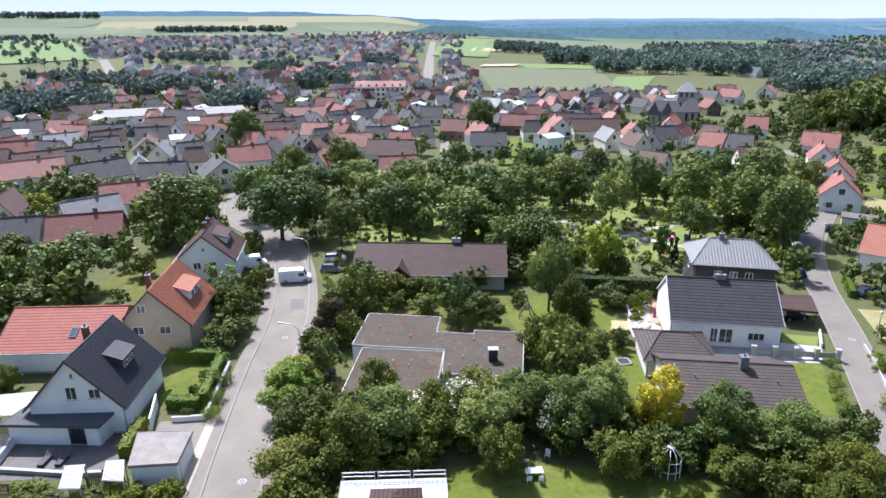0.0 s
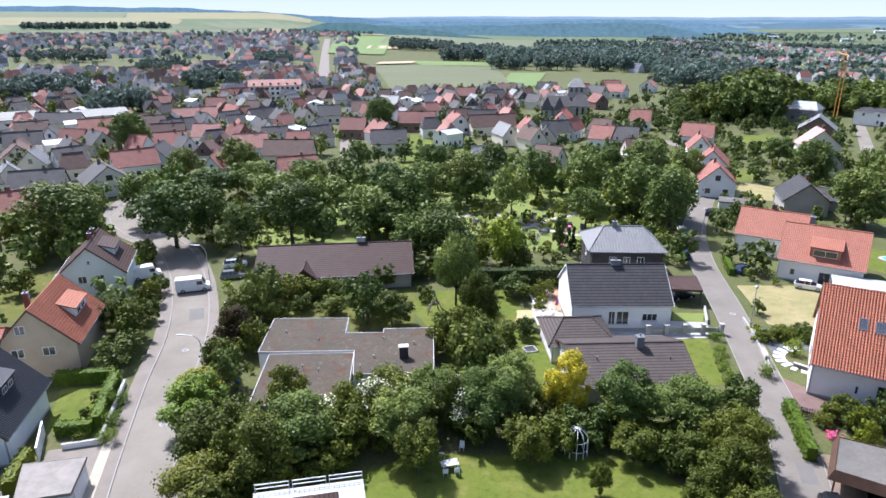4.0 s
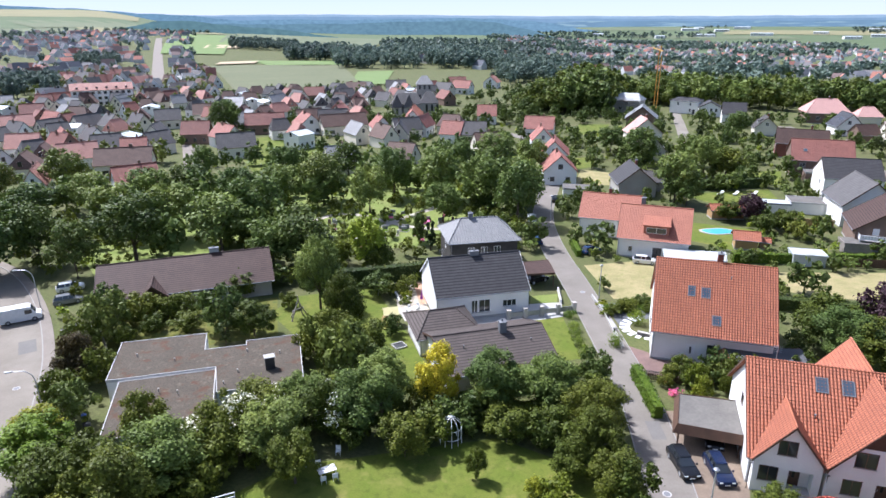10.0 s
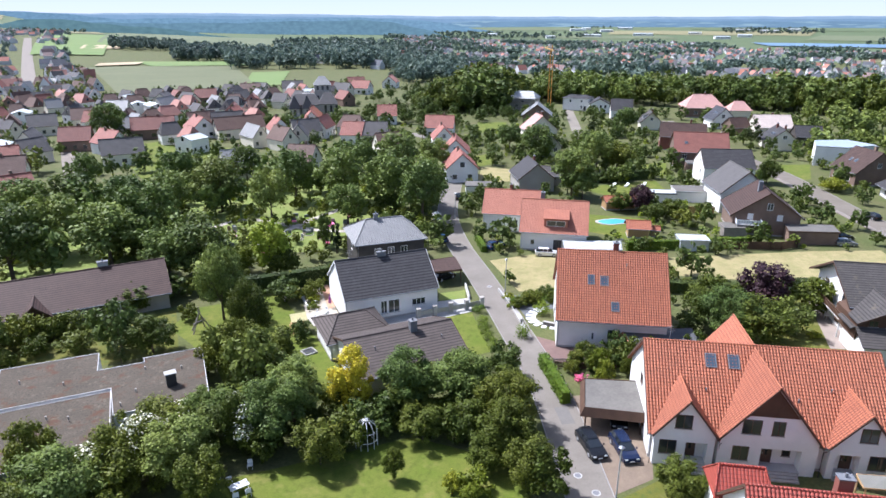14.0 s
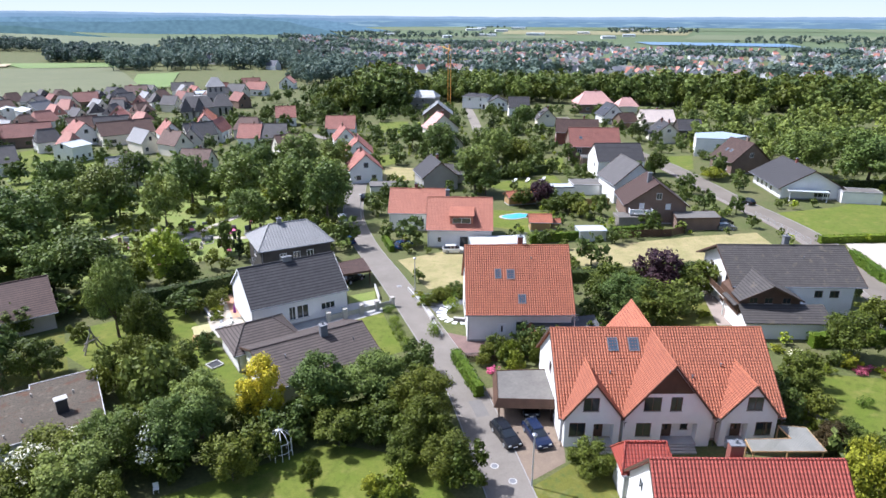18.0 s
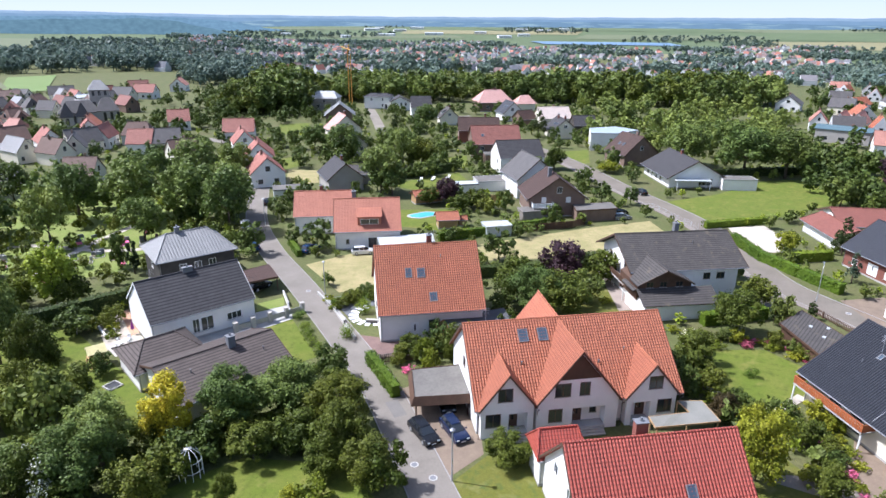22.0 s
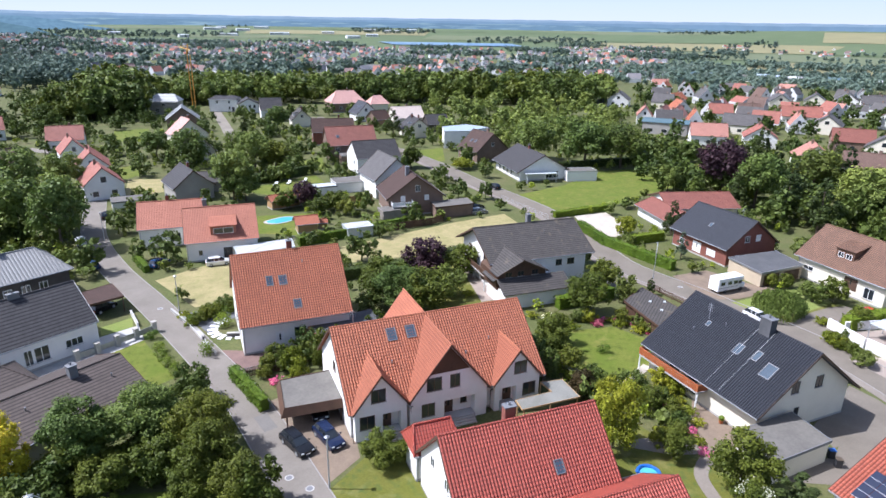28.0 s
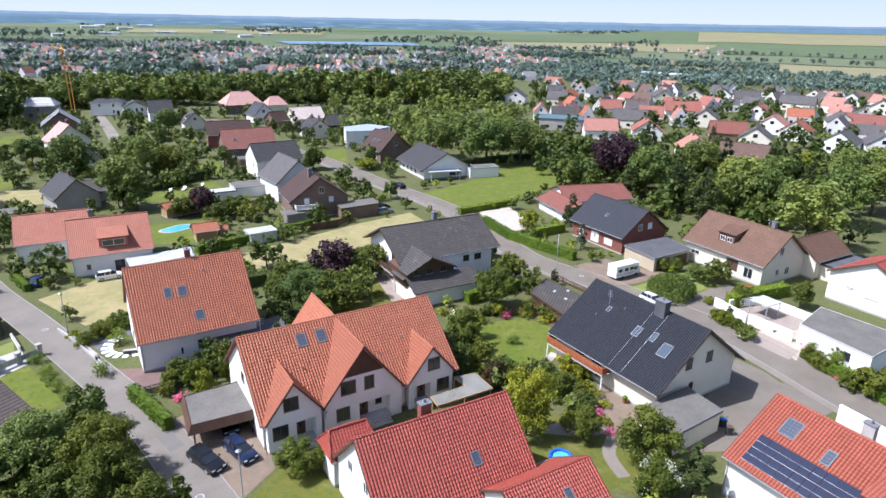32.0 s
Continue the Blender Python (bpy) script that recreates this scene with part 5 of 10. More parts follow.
pale, _ = gable_house("house", "pale green-white house with brown tiled roof", -42.4, 109.2, 98, 11.5, 10.8, 4.7, 9.5, "pale_green", "tile_brown", 0.3, 0.5,
    wins=(("0", -1.3, 3.4, 1.3, 1.2), ("0", 1.3, 3.4, 1.3, 1.2), ("0", 0.0, 6.6, 0.5, 0.6, 0)), chimneys=((-0.5, 0.3, 10.3), (2.2, 0.3, 10.3)))
shed_dormer(pale, "a", 0.8, 5.0, 6.6, 7.8, 1.5, "white", "tile_brown", (1.2, 0.7), 3)
# houses behind
greyg, _ = gable_house("house", "grey rendered house with dark tiled roof", 109.2, 133.9, -115, 11.9, 10.4, 3.4, 7.6, "grey_wall", "tile_darkgrey", 0.4, 0.5,
    wins=(("0", -2, 1.2, 1.2, 1.3), ("0", 2, 1.2, 1.2, 1.3)), chimneys=((0.5, 0.3, 8.7),))
grey_wing, _ = gable_house("house_wing", "low side wing with brown-grey tiled roof", 118.0, 134.5, -48, 9.5, 8.5, 2.7, 4.6, "grey_wall", "tile_grey", 0.3, 0.4)
brick, _ = gable_house("house", "brown brick house with dark roof and white balcony", 129, 79, 46, 12.5, 14.5, 4.2, 9.4, "brick_brown", "tile_brown", 0.5, 0.7,
    wins=(("0", 0.4, 5.6, 1.2, 1.5), ("0", -3.2, 3.4, 1.1, 1.3, 1, 1.0), ("0", 2.6, 3.4, 1.1, 1.3, 1, 1.0)), chimneys=((-1.0, 1.0, 10.6, 1.0, 0.8, "lead"),))
whiteg, _ = gable_house("house", "white house with pale grey tiled roof", 139.5, 92.5, -124, 13.0, 12.4, 4.9, 10.2, "white", "tile_vgrey", 0.5, 0.5,
    wins=(("0", -2, 5.2, 1.6, 1.2), ("0", 2, 2.0, 1.8, 0.9), ("0", 2.0, 5.6, 1.0, 2.0)), frame_c="frame_dark")
white_back, _ = gable_house("house", "white house with brown-grey tiled roof", 158.7, 110.2, -38, 13.7, 12.3, 5.2, 9.5, "white", "tile_darkgrey", 0.15, 0.4, wins=(("0", 2, 3.0, 1.2, 1.3), ("0", 1, 6.2, 0.8, 0.9)))
longw, _ = gable_house("house", "long white bungalow with dark brown tiled roof", 181, 68, -134, 20.0, 17.0, 2.9, 7.6, "white", "tile_darkgrey", 0.9, 1.2,
    wins=(("a", -6, 0.8, 1.3, 1.4), ("a", -3, 0.8, 1.3, 1.4), ("a", 0, 0.8, 1.3, 1.4), ("a", 3, 0.8, 1.3, 1.4), ("1", 3, 0.6, 4.0, 1.9, 3)), chimneys=((-1.0, 0.0, 8.6),))
solar, _ = gable_house("house", "white house with red tiled roof and solar panels", 57.5, -20.0, -129, 17.5, 14.9, 4.5, 9.0, "white", "tile_solar", 0.3, 0.6,
    chimneys=((-0.5, 0.7, 10.2, 1.0, 0.7, "concrete"),), tiles="a", skylights=(("a", -5.6, 5.0, 1.6, 2.0), ("a", -1.6, 4.4, 0.9, 1.6)))
white_r, _ = gable_house("house", "large white house with red tiled roof", 117.5, -37.5, -40, 14.0, 14.0, 5.0, 8.6, "white", "tile_red", 0.5, 0.4,
    wins=(("0", 3.6, 2.4, 1.8, 2.4, 1, 1.0), ("0", 0.6, 2.4, 2.2, 2.4, 1, 1.0), ("0", -3.0, 3.0, 1.4, 1.4, 1, 0.9)))
rb1, _ = gable_house("bungalow", "low white bungalow with dark red tiled roof", 162, 18, -56, 18, 13, 2.8, 5.2, "white", "tile_darkred", 0.6, 0.8, hip=0.0)
rb2, _ = gable_house("bungalow", "low wing with dark red tiled roof", 150, 22, 40, 14, 9, 2.6, 4.4, "white", "tile_darkred", 0.6, 0.8)

# houses of the slope behind the dry meadow
mb, _ = gable_house("house", "brown brick house with brown tiled roof and hedge", 194, 90, -118, 11.5, 13.5, 3.6, 9.3, "brick_brown", "tile_brown", 0.4, 0.5,
    wins=(("a", -3.4, 0.9, 1.2, 1.2), ("a", -0.6, 0.9, 1.2, 1.2), ("a", 2.6, 0.9, 1.2, 1.2), ("1", 0.0, 5.0, 1.2, 1.3)), skylights=(("a", -1.6, 3.6, 0.9, 1.2), ("a", 0.6, 3.6, 0.9, 1.2)), chimneys=((2.0, 0.4, 10.4, 0.8, 0.7, "brick_brown"),))
redbr, _ = gable_house("house", "brown brick house with large red-brown tiled roof", 172.5, 129.5, -42, 16.5, 12.5, 5.0, 10.3, "brick_brown", "tile_darkred", 0.3, 0.5,
    wins=(("a", -5, 3.0, 1.4, 1.3), ("a", 0, 3.0, 1.8, 1.3), ("0", 0, 3.0, 1.3, 1.3), ("0", -3, 1.0, 1.3, 1.3)), skylights=(("a", -4.5, 3.4, 1.0, 1.0),))
flat_block("flat_annex", "grey flat-roofed garage annex of the brick house", [(163.5, 127.0), (171.0, 120.0), (168.0, 116.6), (160.5, 123.6)], 2.9, "brick_brown", "felt_grey", "zinc", category="annex")
brback, _ = gable_house("house", "red brick house with dark brown tiled roof", 191, 151, -48, 15.7, 11.6, 4.8, 9.0, "brick_red", "tile_brown", 0.3, 0.5,
    wins=(("0", -2, 2.6, 1.2, 1.3), ("0", 2, 2.6, 1.2, 1.3)), chimneys=((2.5, 0.4, 10.2),))
olive_h, _ = gable_house("house", "cream house with dark grey roof and bright skylights", 221, 133, -132, 12.0, 11.0, 3.2, 7.6, "cream", "tile_darkgrey", 0.4, 0.5,
    wins=(("1", 0.2, 4.2, 1.4, 1.3), ("1", -3, 0.9, 1.2, 1.3)), skylights=(("a", 0.5, 3.0, 0.9, 1.3), ("a", 2.8, 3.2, 0.9, 1.3)), chimneys=((3.0, 0.6, 8.6), (-2.0, -0.6, 8.6)))
dark_d, _ = gable_house("house", "house with dark slate mansard roof and white dormer windows", 238, 133, -45, 9.5, 10.0, 3.2, 6.8, "dark_clad", "tile_darkgrey", 0.3, 0.4, wins=(("a", 0, 1.4, 3.0, 1.2, 3),))
blueg, _ = gable_house("house", "white house with anthracite roof and roof windows", 244.6, 175.2, -121, 10.5, 10.6, 3.6, 8.7, "white", "tile_black", 0.4, 0.5,
    wins=(("1", -0.6, 4.6, 1.3, 1.5), ("1", -2.4, 0.8, 2.0, 1.8), ("1", 2.4, 0.8, 1.4, 1.8)), skylights=(("a", 0, 3.4, 1.0, 1.4), ("a", 2.2, 3.6, 1.0, 1.2)))
pale_roof, _ = gable_house("house", "brown house with pale cream-pink roof tiles", 243, 151, -38, 14.4, 10.9, 3.9, 8.3, "cream", "tile_cream", 0.3, 0.5, chimneys=((0.6, 0.8, 9.0),))
brown_side, _ = gable_house("house", "small house with brown tiled roof between larger ones", 236, 161, -20, 8.0, 9.0, 3.0, 6.6, "brick_brown", "tile_brown", 0.3, 0.5)
pink_hip, _ = gable_house("house", "large house with faded pink hipped roof", 268, 203, -38, 18.5, 15.0, 4.5, 10.2, "brick_brown", "tile_rose", 0.5, 0.6, hip=0.55, wins=(("a", -4, 1.6, 1.6, 1.4), ("a", 3, 1.6, 1.6, 1.4)), chimneys=((1.0, 0.0, 11.0),))
pink_wing, _ = gable_house("house_wing", "wing with faded pink hipped roof", 275, 188, -38, 10.0, 10.0, 4.2, 8.0, "cream", "tile_rose", 0.5, 0.6, hip=0.6)
grey_pair, _ = gable_house("house", "brown house with pale grey weathered roof", 184.8, 224.9, -130, 14.0, 13.5, 3.9, 9.0, "brick_brown", "tile_slate", 0.5, 0.6, wins=(("1", 0, 4.6, 1.4, 1.4), ("1", -3, 1.0, 1.3, 1.3)), skylights=(("a", 0, 3.5, 1.0, 1.4),))
pink_mid, _ = gable_house("house", "house with patched pink and red tiled roof", 160.5, 194, -112, 9.5, 13.0, 3.7, 9.2, "cream", "tile_rose", 0.4, 0.5, wins=(("1", 0.4, 5.0, 0.9, 1.2), ("1", -0.9, 5.0, 0.9, 1.2)), chimneys=((1.5, 0.5, 10.4, 0.9, 0.8, "brick_red"),))
cream_gable, _ = gable_house("house", "cream gabled house with brown roof edges", 142.5, 168.5, -122, 11.0, 10.4, 3.3, 8.6, "cream", "tile_brown", 0.4, 0.5, wins=(("1", 1.2, 1.6, 1.0, 1.4), ("1", 2.9, 1.6, 1.0, 1.4), ("1", 0.5, 4.8, 1.0, 1.2)))
darkg, _ = gable_house("house", "white house with dark brown-grey tiled roof", 225.5, 214, -42, 10.0, 11.2, 4.6, 9.4, "white", "tile_darkgrey", 0.3, 0.5, wins=(("a", 2.6, 1.8, 1.2, 1.4), ("a", -2.6, 1.8, 1.2, 1.4)))
dorm_h, _ = gable_house("house", "small house with grey weathered roof and dormers", 216, 188, -130, 9.0, 9.5, 3.0, 7.4, "cream", "tile_grey", 0.4, 0.5, wins=(("1", 0, 4.0, 1.2, 1.2),), chimneys=((1.0, 0.4, 8.3),))
shed_dormer(dorm_h, "a", 1.0, 2.4, 4.4, 5.7, 1.2, "white", "tile_grey", (0.8, 0.7), 2)
wm1, _ = gable_house("house", "white modern house with low grey metal roof", 232.5, 250.5, -56, 14.5, 10.0, 6.2, 7.6, "white", "tile_darkgrey", 0.4, 0.5, hip=0.4, wins=(("a", 2.8, 1.2, 0.9, 1.5), ("a", 2.8, 4.2, 0.9, 1.3), ("a", -3, 4.2, 1.0, 1.3)), doors=(("a", 4.6, 0.2, 1.2, 2.2, "frame_dark"),))
wm2, _ = gable_house("house", "white modern house with low dark roof and anthracite windows", 235.5, 238.5, -130, 10.0, 10.5, 4.4, 7.0, "white", "tile_darkgrey", 0.4, 0.4, wins=(("1", 0.6, 2.4, 1.0, 1.5), ("1", 2.8, 2.4, 1.0, 1.5), ("1", -3.0, 0.6, 1.4, 2.0)), frame_c="frame_dark")
flat_block("flat_roofed_house", "white modern flat-roofed house with pale blue-grey roof", [(203.5, 110.0), (209.0, 103.0), (221.0, 100.5), (223.0, 111.0), (213.0, 116.0)], 6.2, "white", "sheet_blue", "frame_white", category="house")
flat_block("flat_annex", "white flat-roofed annex of the long bungalow", [(177.2, 54.8), (182.8, 47.6), (186.6, 50.6), (181.0, 57.8)], 3.0, "white", "felt_grey", "frame_white", category="annex")
# unfinished house in its scaffold
shell, _ = gable_house("house_under_construction", "unfinished grey block house with bare metal roof in scaffolding", 210, 266, -54, 14.0, 11.0, 6.0, 9.2, "grey_wall", "sheet_corr", 0.5, 0.6, hip=0.4, wins=(("a", -3, 1.2, 1.6, 1.6), ("a", 2.5, 1.2, 1.6, 1.6), ("a", 0, 4.0, 1.4, 1.3)))
for k_ in range(6):
    part("scaffold_pole", tube([(-7.8 + 3.1 * k_, -6.6, -0.3), (-7.8 + 3.1 * k_, -6.6, 7.4)], 0.06), "steel", shell)
for z_ in (2.0, 4.2, 6.4):
    part("scaffold_deck", box(-8, 8, -6.9, -6.1, z_, z_ + 0.12), "wood_grey", shell)
    part("scaffold_rail", tube([(-8, -6.9, z_ + 1.0), (8, -6.9, z_ + 1.0)], 0.05), "steel", shell)

# ---------------------------------------------------------------- village houses
KINDS = {"pk": ("tile_pink", "white", "white village house with faded pink tiled roof"), "dg": ("tile_vgrey", "white", "white village house with dark grey roof"),
         "sa": ("tile_vred", "white", "white village house with orange-red tiled roof"), "lg": ("tile_slate", "cream", "village house with pale grey roof"),
         "br": ("tile_vbrown", "cream", "village house with brown tiled roof"), "gr": ("tile_vgrey", "cream", "white village house with grey roof"),
         "dr": ("tile_darkred", "brick_brown", "brick village house with dark red roof"), "or": ("tile_orange", "white", "white village house with bright orange roof"),
         "wm": ("sheet_pale", "white", "white modern house with low pale roof"), "tl": ("metal_blue", "grey_wall", "hall with blue-green metal roof")}
PROTO = {}
SIX = (("a", -3.6, 1.0, 1.3, 1.3), ("a", 0, 1.0, 1.3, 1.3), ("a", 3.6, 1.0, 1.3, 1.3), ("0", -2.2, 1.0, 1.3, 1.3), ("0", 2.2, 1.0, 1.3, 1.3), ("0", 0, 4.4, 1.3, 1.4), ("1", 0, 4.4, 1.3, 1.4), ("1", -2, 1.0, 1.3, 1.3))


def pattern(k):
    rf, wl, lab = KINDS[k.rstrip("+")]
    low = k[:2] in ("wm", "tl")
    if k.endswith("+"):
        return village_house(lab, 11, 9.5, 5.0 if low else 3.6, 6.2 if low else 7.8, wl, rf, SIX[1:6:2], 0.35 if k[:2] in ("pk", "dg", "br") else 0.0, False)
    return village_house(lab, 12, 10, 5.0 if low else 3.8, 6.2 if low else 8.2, wl, rf, SIX)



# houses of the village and of the new estate: kind, place, turn, size along the ridge
ANCHORS_0 = [
    ("pk", -118, 180, 36, 1.38, 0.92), ("dg", -97, 177, 48, 1.30, 0.92), ("sa", -76, 151, 27, 1.16, 0.92), ("lg", -78, 136, 43, 1.02, 0.92),
    ("br", -100, 141, 106, 1.00, 0.63), ("dg", -84, 121, 13, 0.70, 0.92), ("dg", -109, 197, 32, 1.25, 0.92), ("br", -123, 194, 39, 1.37, 0.92),
    ("gr", -78, 175, 11, 1.07, 0.92), ("gr", -64, 181, 119, 1.00, 1.24), ("sa", -62, 201, 27, 1.08, 0.92), ("dg", -57, 211, 89, 1.00, 0.78),
    ("dg", -83, 209, 38, 0.77, 0.92), ("br", -102, 220, 112, 1.00, 1.12), ("dg", -117, 221, 21, 0.74, 0.92), ("lg", -137, 229, 40, 1.02, 0.92),
]
ANCHORS_1 = [
    ("gr", -172, 263, 27, 1.20, 0.92), ("gr", -131, 251, 8, 1.08, 0.92), ("br", -176, 323, 38, 1.60, 0.92), ("sa", -96, 275, 19, 1.24, 0.92),
    ("br", -78, 280, 6, 1.11, 0.92), ("pk", -65, 305, 15, 1.60, 0.92), ("pk", -37, 191, 91, 1.00, 0.60), ("sa", -13, 182, 14, 0.94, 0.92),
    ("br", -17, 210, -8, 1.35, 0.92), ("pk", -31, 225, 8, 0.97, 0.92), ("sa", -59, 234, 14, 0.93, 0.92), ("pk", -50, 252, -5, 0.87, 0.92),
    ("gr", -64, 268, 39, 1.17, 0.92), ("br", -119, 271, 17, 1.00, 0.92), ("gr", -89, 227, 121, 1.00, 0.87), ("dr", -72, 123, 15, 1.18, 0.92),
]
ANCHORS_2 = [
    ("dr", 32, 272, -10, 1.34, 0.92), ("sa", 48, 265, 96, 1.00, 1.03), ("br", 61, 257, 3, 1.60, 0.92), ("sa", 92, 260, 71, 1.00, 0.84),
    ("sa", 90, 241, 50, 1.00, 0.66), ("sa", 94, 220, -42, 0.71, 0.92), ("gr", 100, 216, -31, 0.91, 0.92), ("br", 94, 192, -7, 0.73, 0.92),
    ("br", 62, 185, -44, 0.75, 0.92), ("lg", 43, 188, -0, 0.75, 0.92), ("sa", 168, 378, -50, 1.05, 0.92), ("pk", 202, 405, 51, 1.00, 1.03),
    ("dr", 73, 374, -17, 0.97, 0.92), ("br", 103, 394, -31, 1.03, 0.92), ("dr", 5, 259, -14, 0.88, 0.92), ("gr", -9, 260, 76, 1.00, 0.80),
]
ANCHORS_3 = [
    ("sa", -15, 228, -3, 0.68, 0.92), ("gr", -5, 302, 1, 0.90, 0.92), ("br", 12, 315, -8, 1.07, 0.92), ("lg", 26, 339, -27, 0.86, 0.92),
    ("gr", 50, 365, 63, 1.00, 1.12), ("sa", 127, 259, -26, 0.73, 0.92), ("dg", 130.5, 399, -18, 1.10, 0.92), ("or", 95.4, 268, 62, 1.00, 0.90), ("dr", 176, 405, -20, 1.0, 0.92),
    ("sa", 130, 218, -37, 0.97, 0.92), ("sa", 118, 196, 64, 1.00, 0.82), ("sa", 109, 173, 58, 1.00, 0.95), ("sa", 98, 153, 64, 1.00, 0.98),
    ("dg", 375, 89, 7, 1.00, 1.25), ("pk", 314, 62, 13, 1.00, 0.73), ("pk", 318, 54, -1, 1.00, 0.74), ("pk", 322, 48, 0, 1.00, 0.74),
]
ANCHORS_4 = [
    ("tl", 286, 47, -87, 1.60, 0.92), ("sa", 344, 32, -74, 0.95, 0.92), ("br", 354, 20, -74, 0.90, 0.92), ("sa", 354, -3, -78, 1.50, 0.92),
    ("gr", 306, 19, -93, 1.30, 0.92), ("pk", 268, 28, -75, 1.15, 0.92), ("sa", 276, 10, 8, 1.00, 1.25), ("gr", 422, 9, 14, 1.00, 1.25),
    ("gr", 438, -10, 0, 1.00, 1.25), ("dg", 458, -27, -3, 1.00, 1.25), ("dg", 438, -40, -87, 1.30, 0.92), ("sa", 362, -40, -18, 1.00, 1.25),
    ("gr", 328, -14, -6, 1.00, 1.25), ("dr", 284, -21, -86, 1.21, 0.92), ("gr", 275, -31, -10, 1.00, 1.25), ("pk", 319, -42, -14, 1.00, 1.25),
]
ANCHORS_5 = [
    ("or", 303, -49, -17, 1.00, 1.25), ("gr", 344, -73, -1, 1.00, 1.25), ("dr", 339, -82, -116, 1.60, 0.92), ("pk", 240, -8, 8, 1.00, 1.23),
    ("br", 229, -23, -96, 1.28, 0.92), ("dg", 278, -61, -24, 1.00, 1.25), ("dg", 280, -74, -2, 1.00, 1.18), ("gr", 377, 65, -93, 0.97, 0.92),
    ("gr", 491, -86, -18, 1.00, 1.25), ("gr", 422, -66, -112, 1.60, 0.92), ("dg", 472, -104, -20, 1.00, 1.25), ("gr", 425, -109, -16, 1.00, 1.25),
]
ANCHORS = ANCHORS_0 + ANCHORS_1 + ANCHORS_2 + ANCHORS_3 + ANCHORS_4 + ANCHORS_5

# trees and bushes: kind, place, spread, height (times the kind's own)
PLANTS_0 = [
    ("dark", -54.9, 130.2, 1.7, 1.22), ("broad", -34.6, 129.8, 1.7, 1.28), ("broad", -44.9, 147.3, 1.23, 1.12), ("dark", -27.7, 131.6, 1.04, 1.02),
    ("dark", -20.7, 122.2, 0.97, 0.91), ("dark", -11.3, 127.4, 1.37, 1.13), ("broad", -4.5, 139.4, 1.26, 1.09), ("broad", 4.2, 127, 1.42, 1.07),
    ("dark", 17.6, 111.8, 1.34, 0.98), ("broad", 12, 134.7, 1.37, 1.18), ("broad", 11.1, 158.8, 1.11, 0.9), ("broad", 19.9, 153.2, 1.24, 1),
    ("dark", 30.4, 152.9, 1.19, 1.1), ("broad", 38.1, 138.4, 1.01, 1.12), ("broad", 48.6, 152.4, 1.2, 1.23), ("bright", 28.7, 107.3, 1.18, 1.17),
    ("broad", 58.4, 144.7, 1.48, 1.28), ("broad", 65.5, 133.5, 1.43, 1.22), ("broad", 67.1, 120.3, 1.18, 1.31), ("broad", 82.9, 162.5, 1.44, 1.2),
]
PLANTS_1 = [
    ("broad", 72.7, 168.9, 1.22, 0.98), ("broad", 73.4, 129.3, 1.19, 1.22), ("broad", 52.2, 127.9, 0.98, 0.84), ("dark", 42.7, 176.4, 1.03, 0.93),
    ("broad", 25.1, 176.9, 1.06, 1), ("broad", 4.6, 192.2, 0.95, 0.91), ("dark", -29.9, 189.4, 1.27, 1.04), ("dark", -45.8, 189.9, 0.92, 0.85),
    ("broad", -73.1, 238.4, 1.46, 1.35), ("broad", 16.2, 275.1, 1.48, 1.27), ("broad", -15.7, 149, 1.35, 0.98), ("broad", 94.6, 162.2, 1.11, 0.96),
    ("lime", 24.2, 110.2, 0.98, 0.76), ("bush", 20.6, 107.4, 1.66, 2.01), ("broad", 12.4, 113.4, 1.06, 0.88), ("dark", -0.6, 167.9, 1.12, 0.86),
    ("broad", -9.7, 165.1, 1.32, 0.93), ("broad", -21.8, 165.5, 1.16, 0.94), ("broad", -34, 165.8, 1.18, 0.81), ("bright", -18, 65.4, 1.25, 0.66),
]
PLANTS_2 = [
    ("olive", -14.4, 55.9, 1.1, 1.02), ("broad", -5.9, 57.2, 0.9, 0.71), ("small", -7.9, 64.7, 1.22, 1.63), ("olive", -10.1, 52.7, 1.05, 1.09),
    ("olive", -14, 49.6, 1.11, 0.81), ("blossoming", 0.2, 60.7, 1.21, 1.3), ("broad", 4.4, 57.6, 0.83, 0.64), ("blossoming", 10.8, 59.5, 1.09, 1.25),
    ("broad", 14.2, 58.5, 0.8, 0.7), ("small", 5.8, 53.2, 1.3, 1.3), ("small", 17.2, 52.9, 1.4, 1.15), ("yellow", 23.6, 59.6, 0.97, 0.97),
    ("broad", 29.4, 56.8, 0.82, 0.71), ("broad", 35.1, 54.5, 0.82, 0.65), ("bush_dark", 43.2, 56.7, 1.53, 2.01), ("small", 28.2, 51, 1.3, 0.95),
    ("olive", 37.2, 47.8, 0.92, 0.9), ("broad", 8.8, 63.3, 0.67, 0.56), ("bush", -3.1, 62.9, 1.51, 1.32), ("bush_dark", -15.7, 73.2, 1.71, 2.06),
]
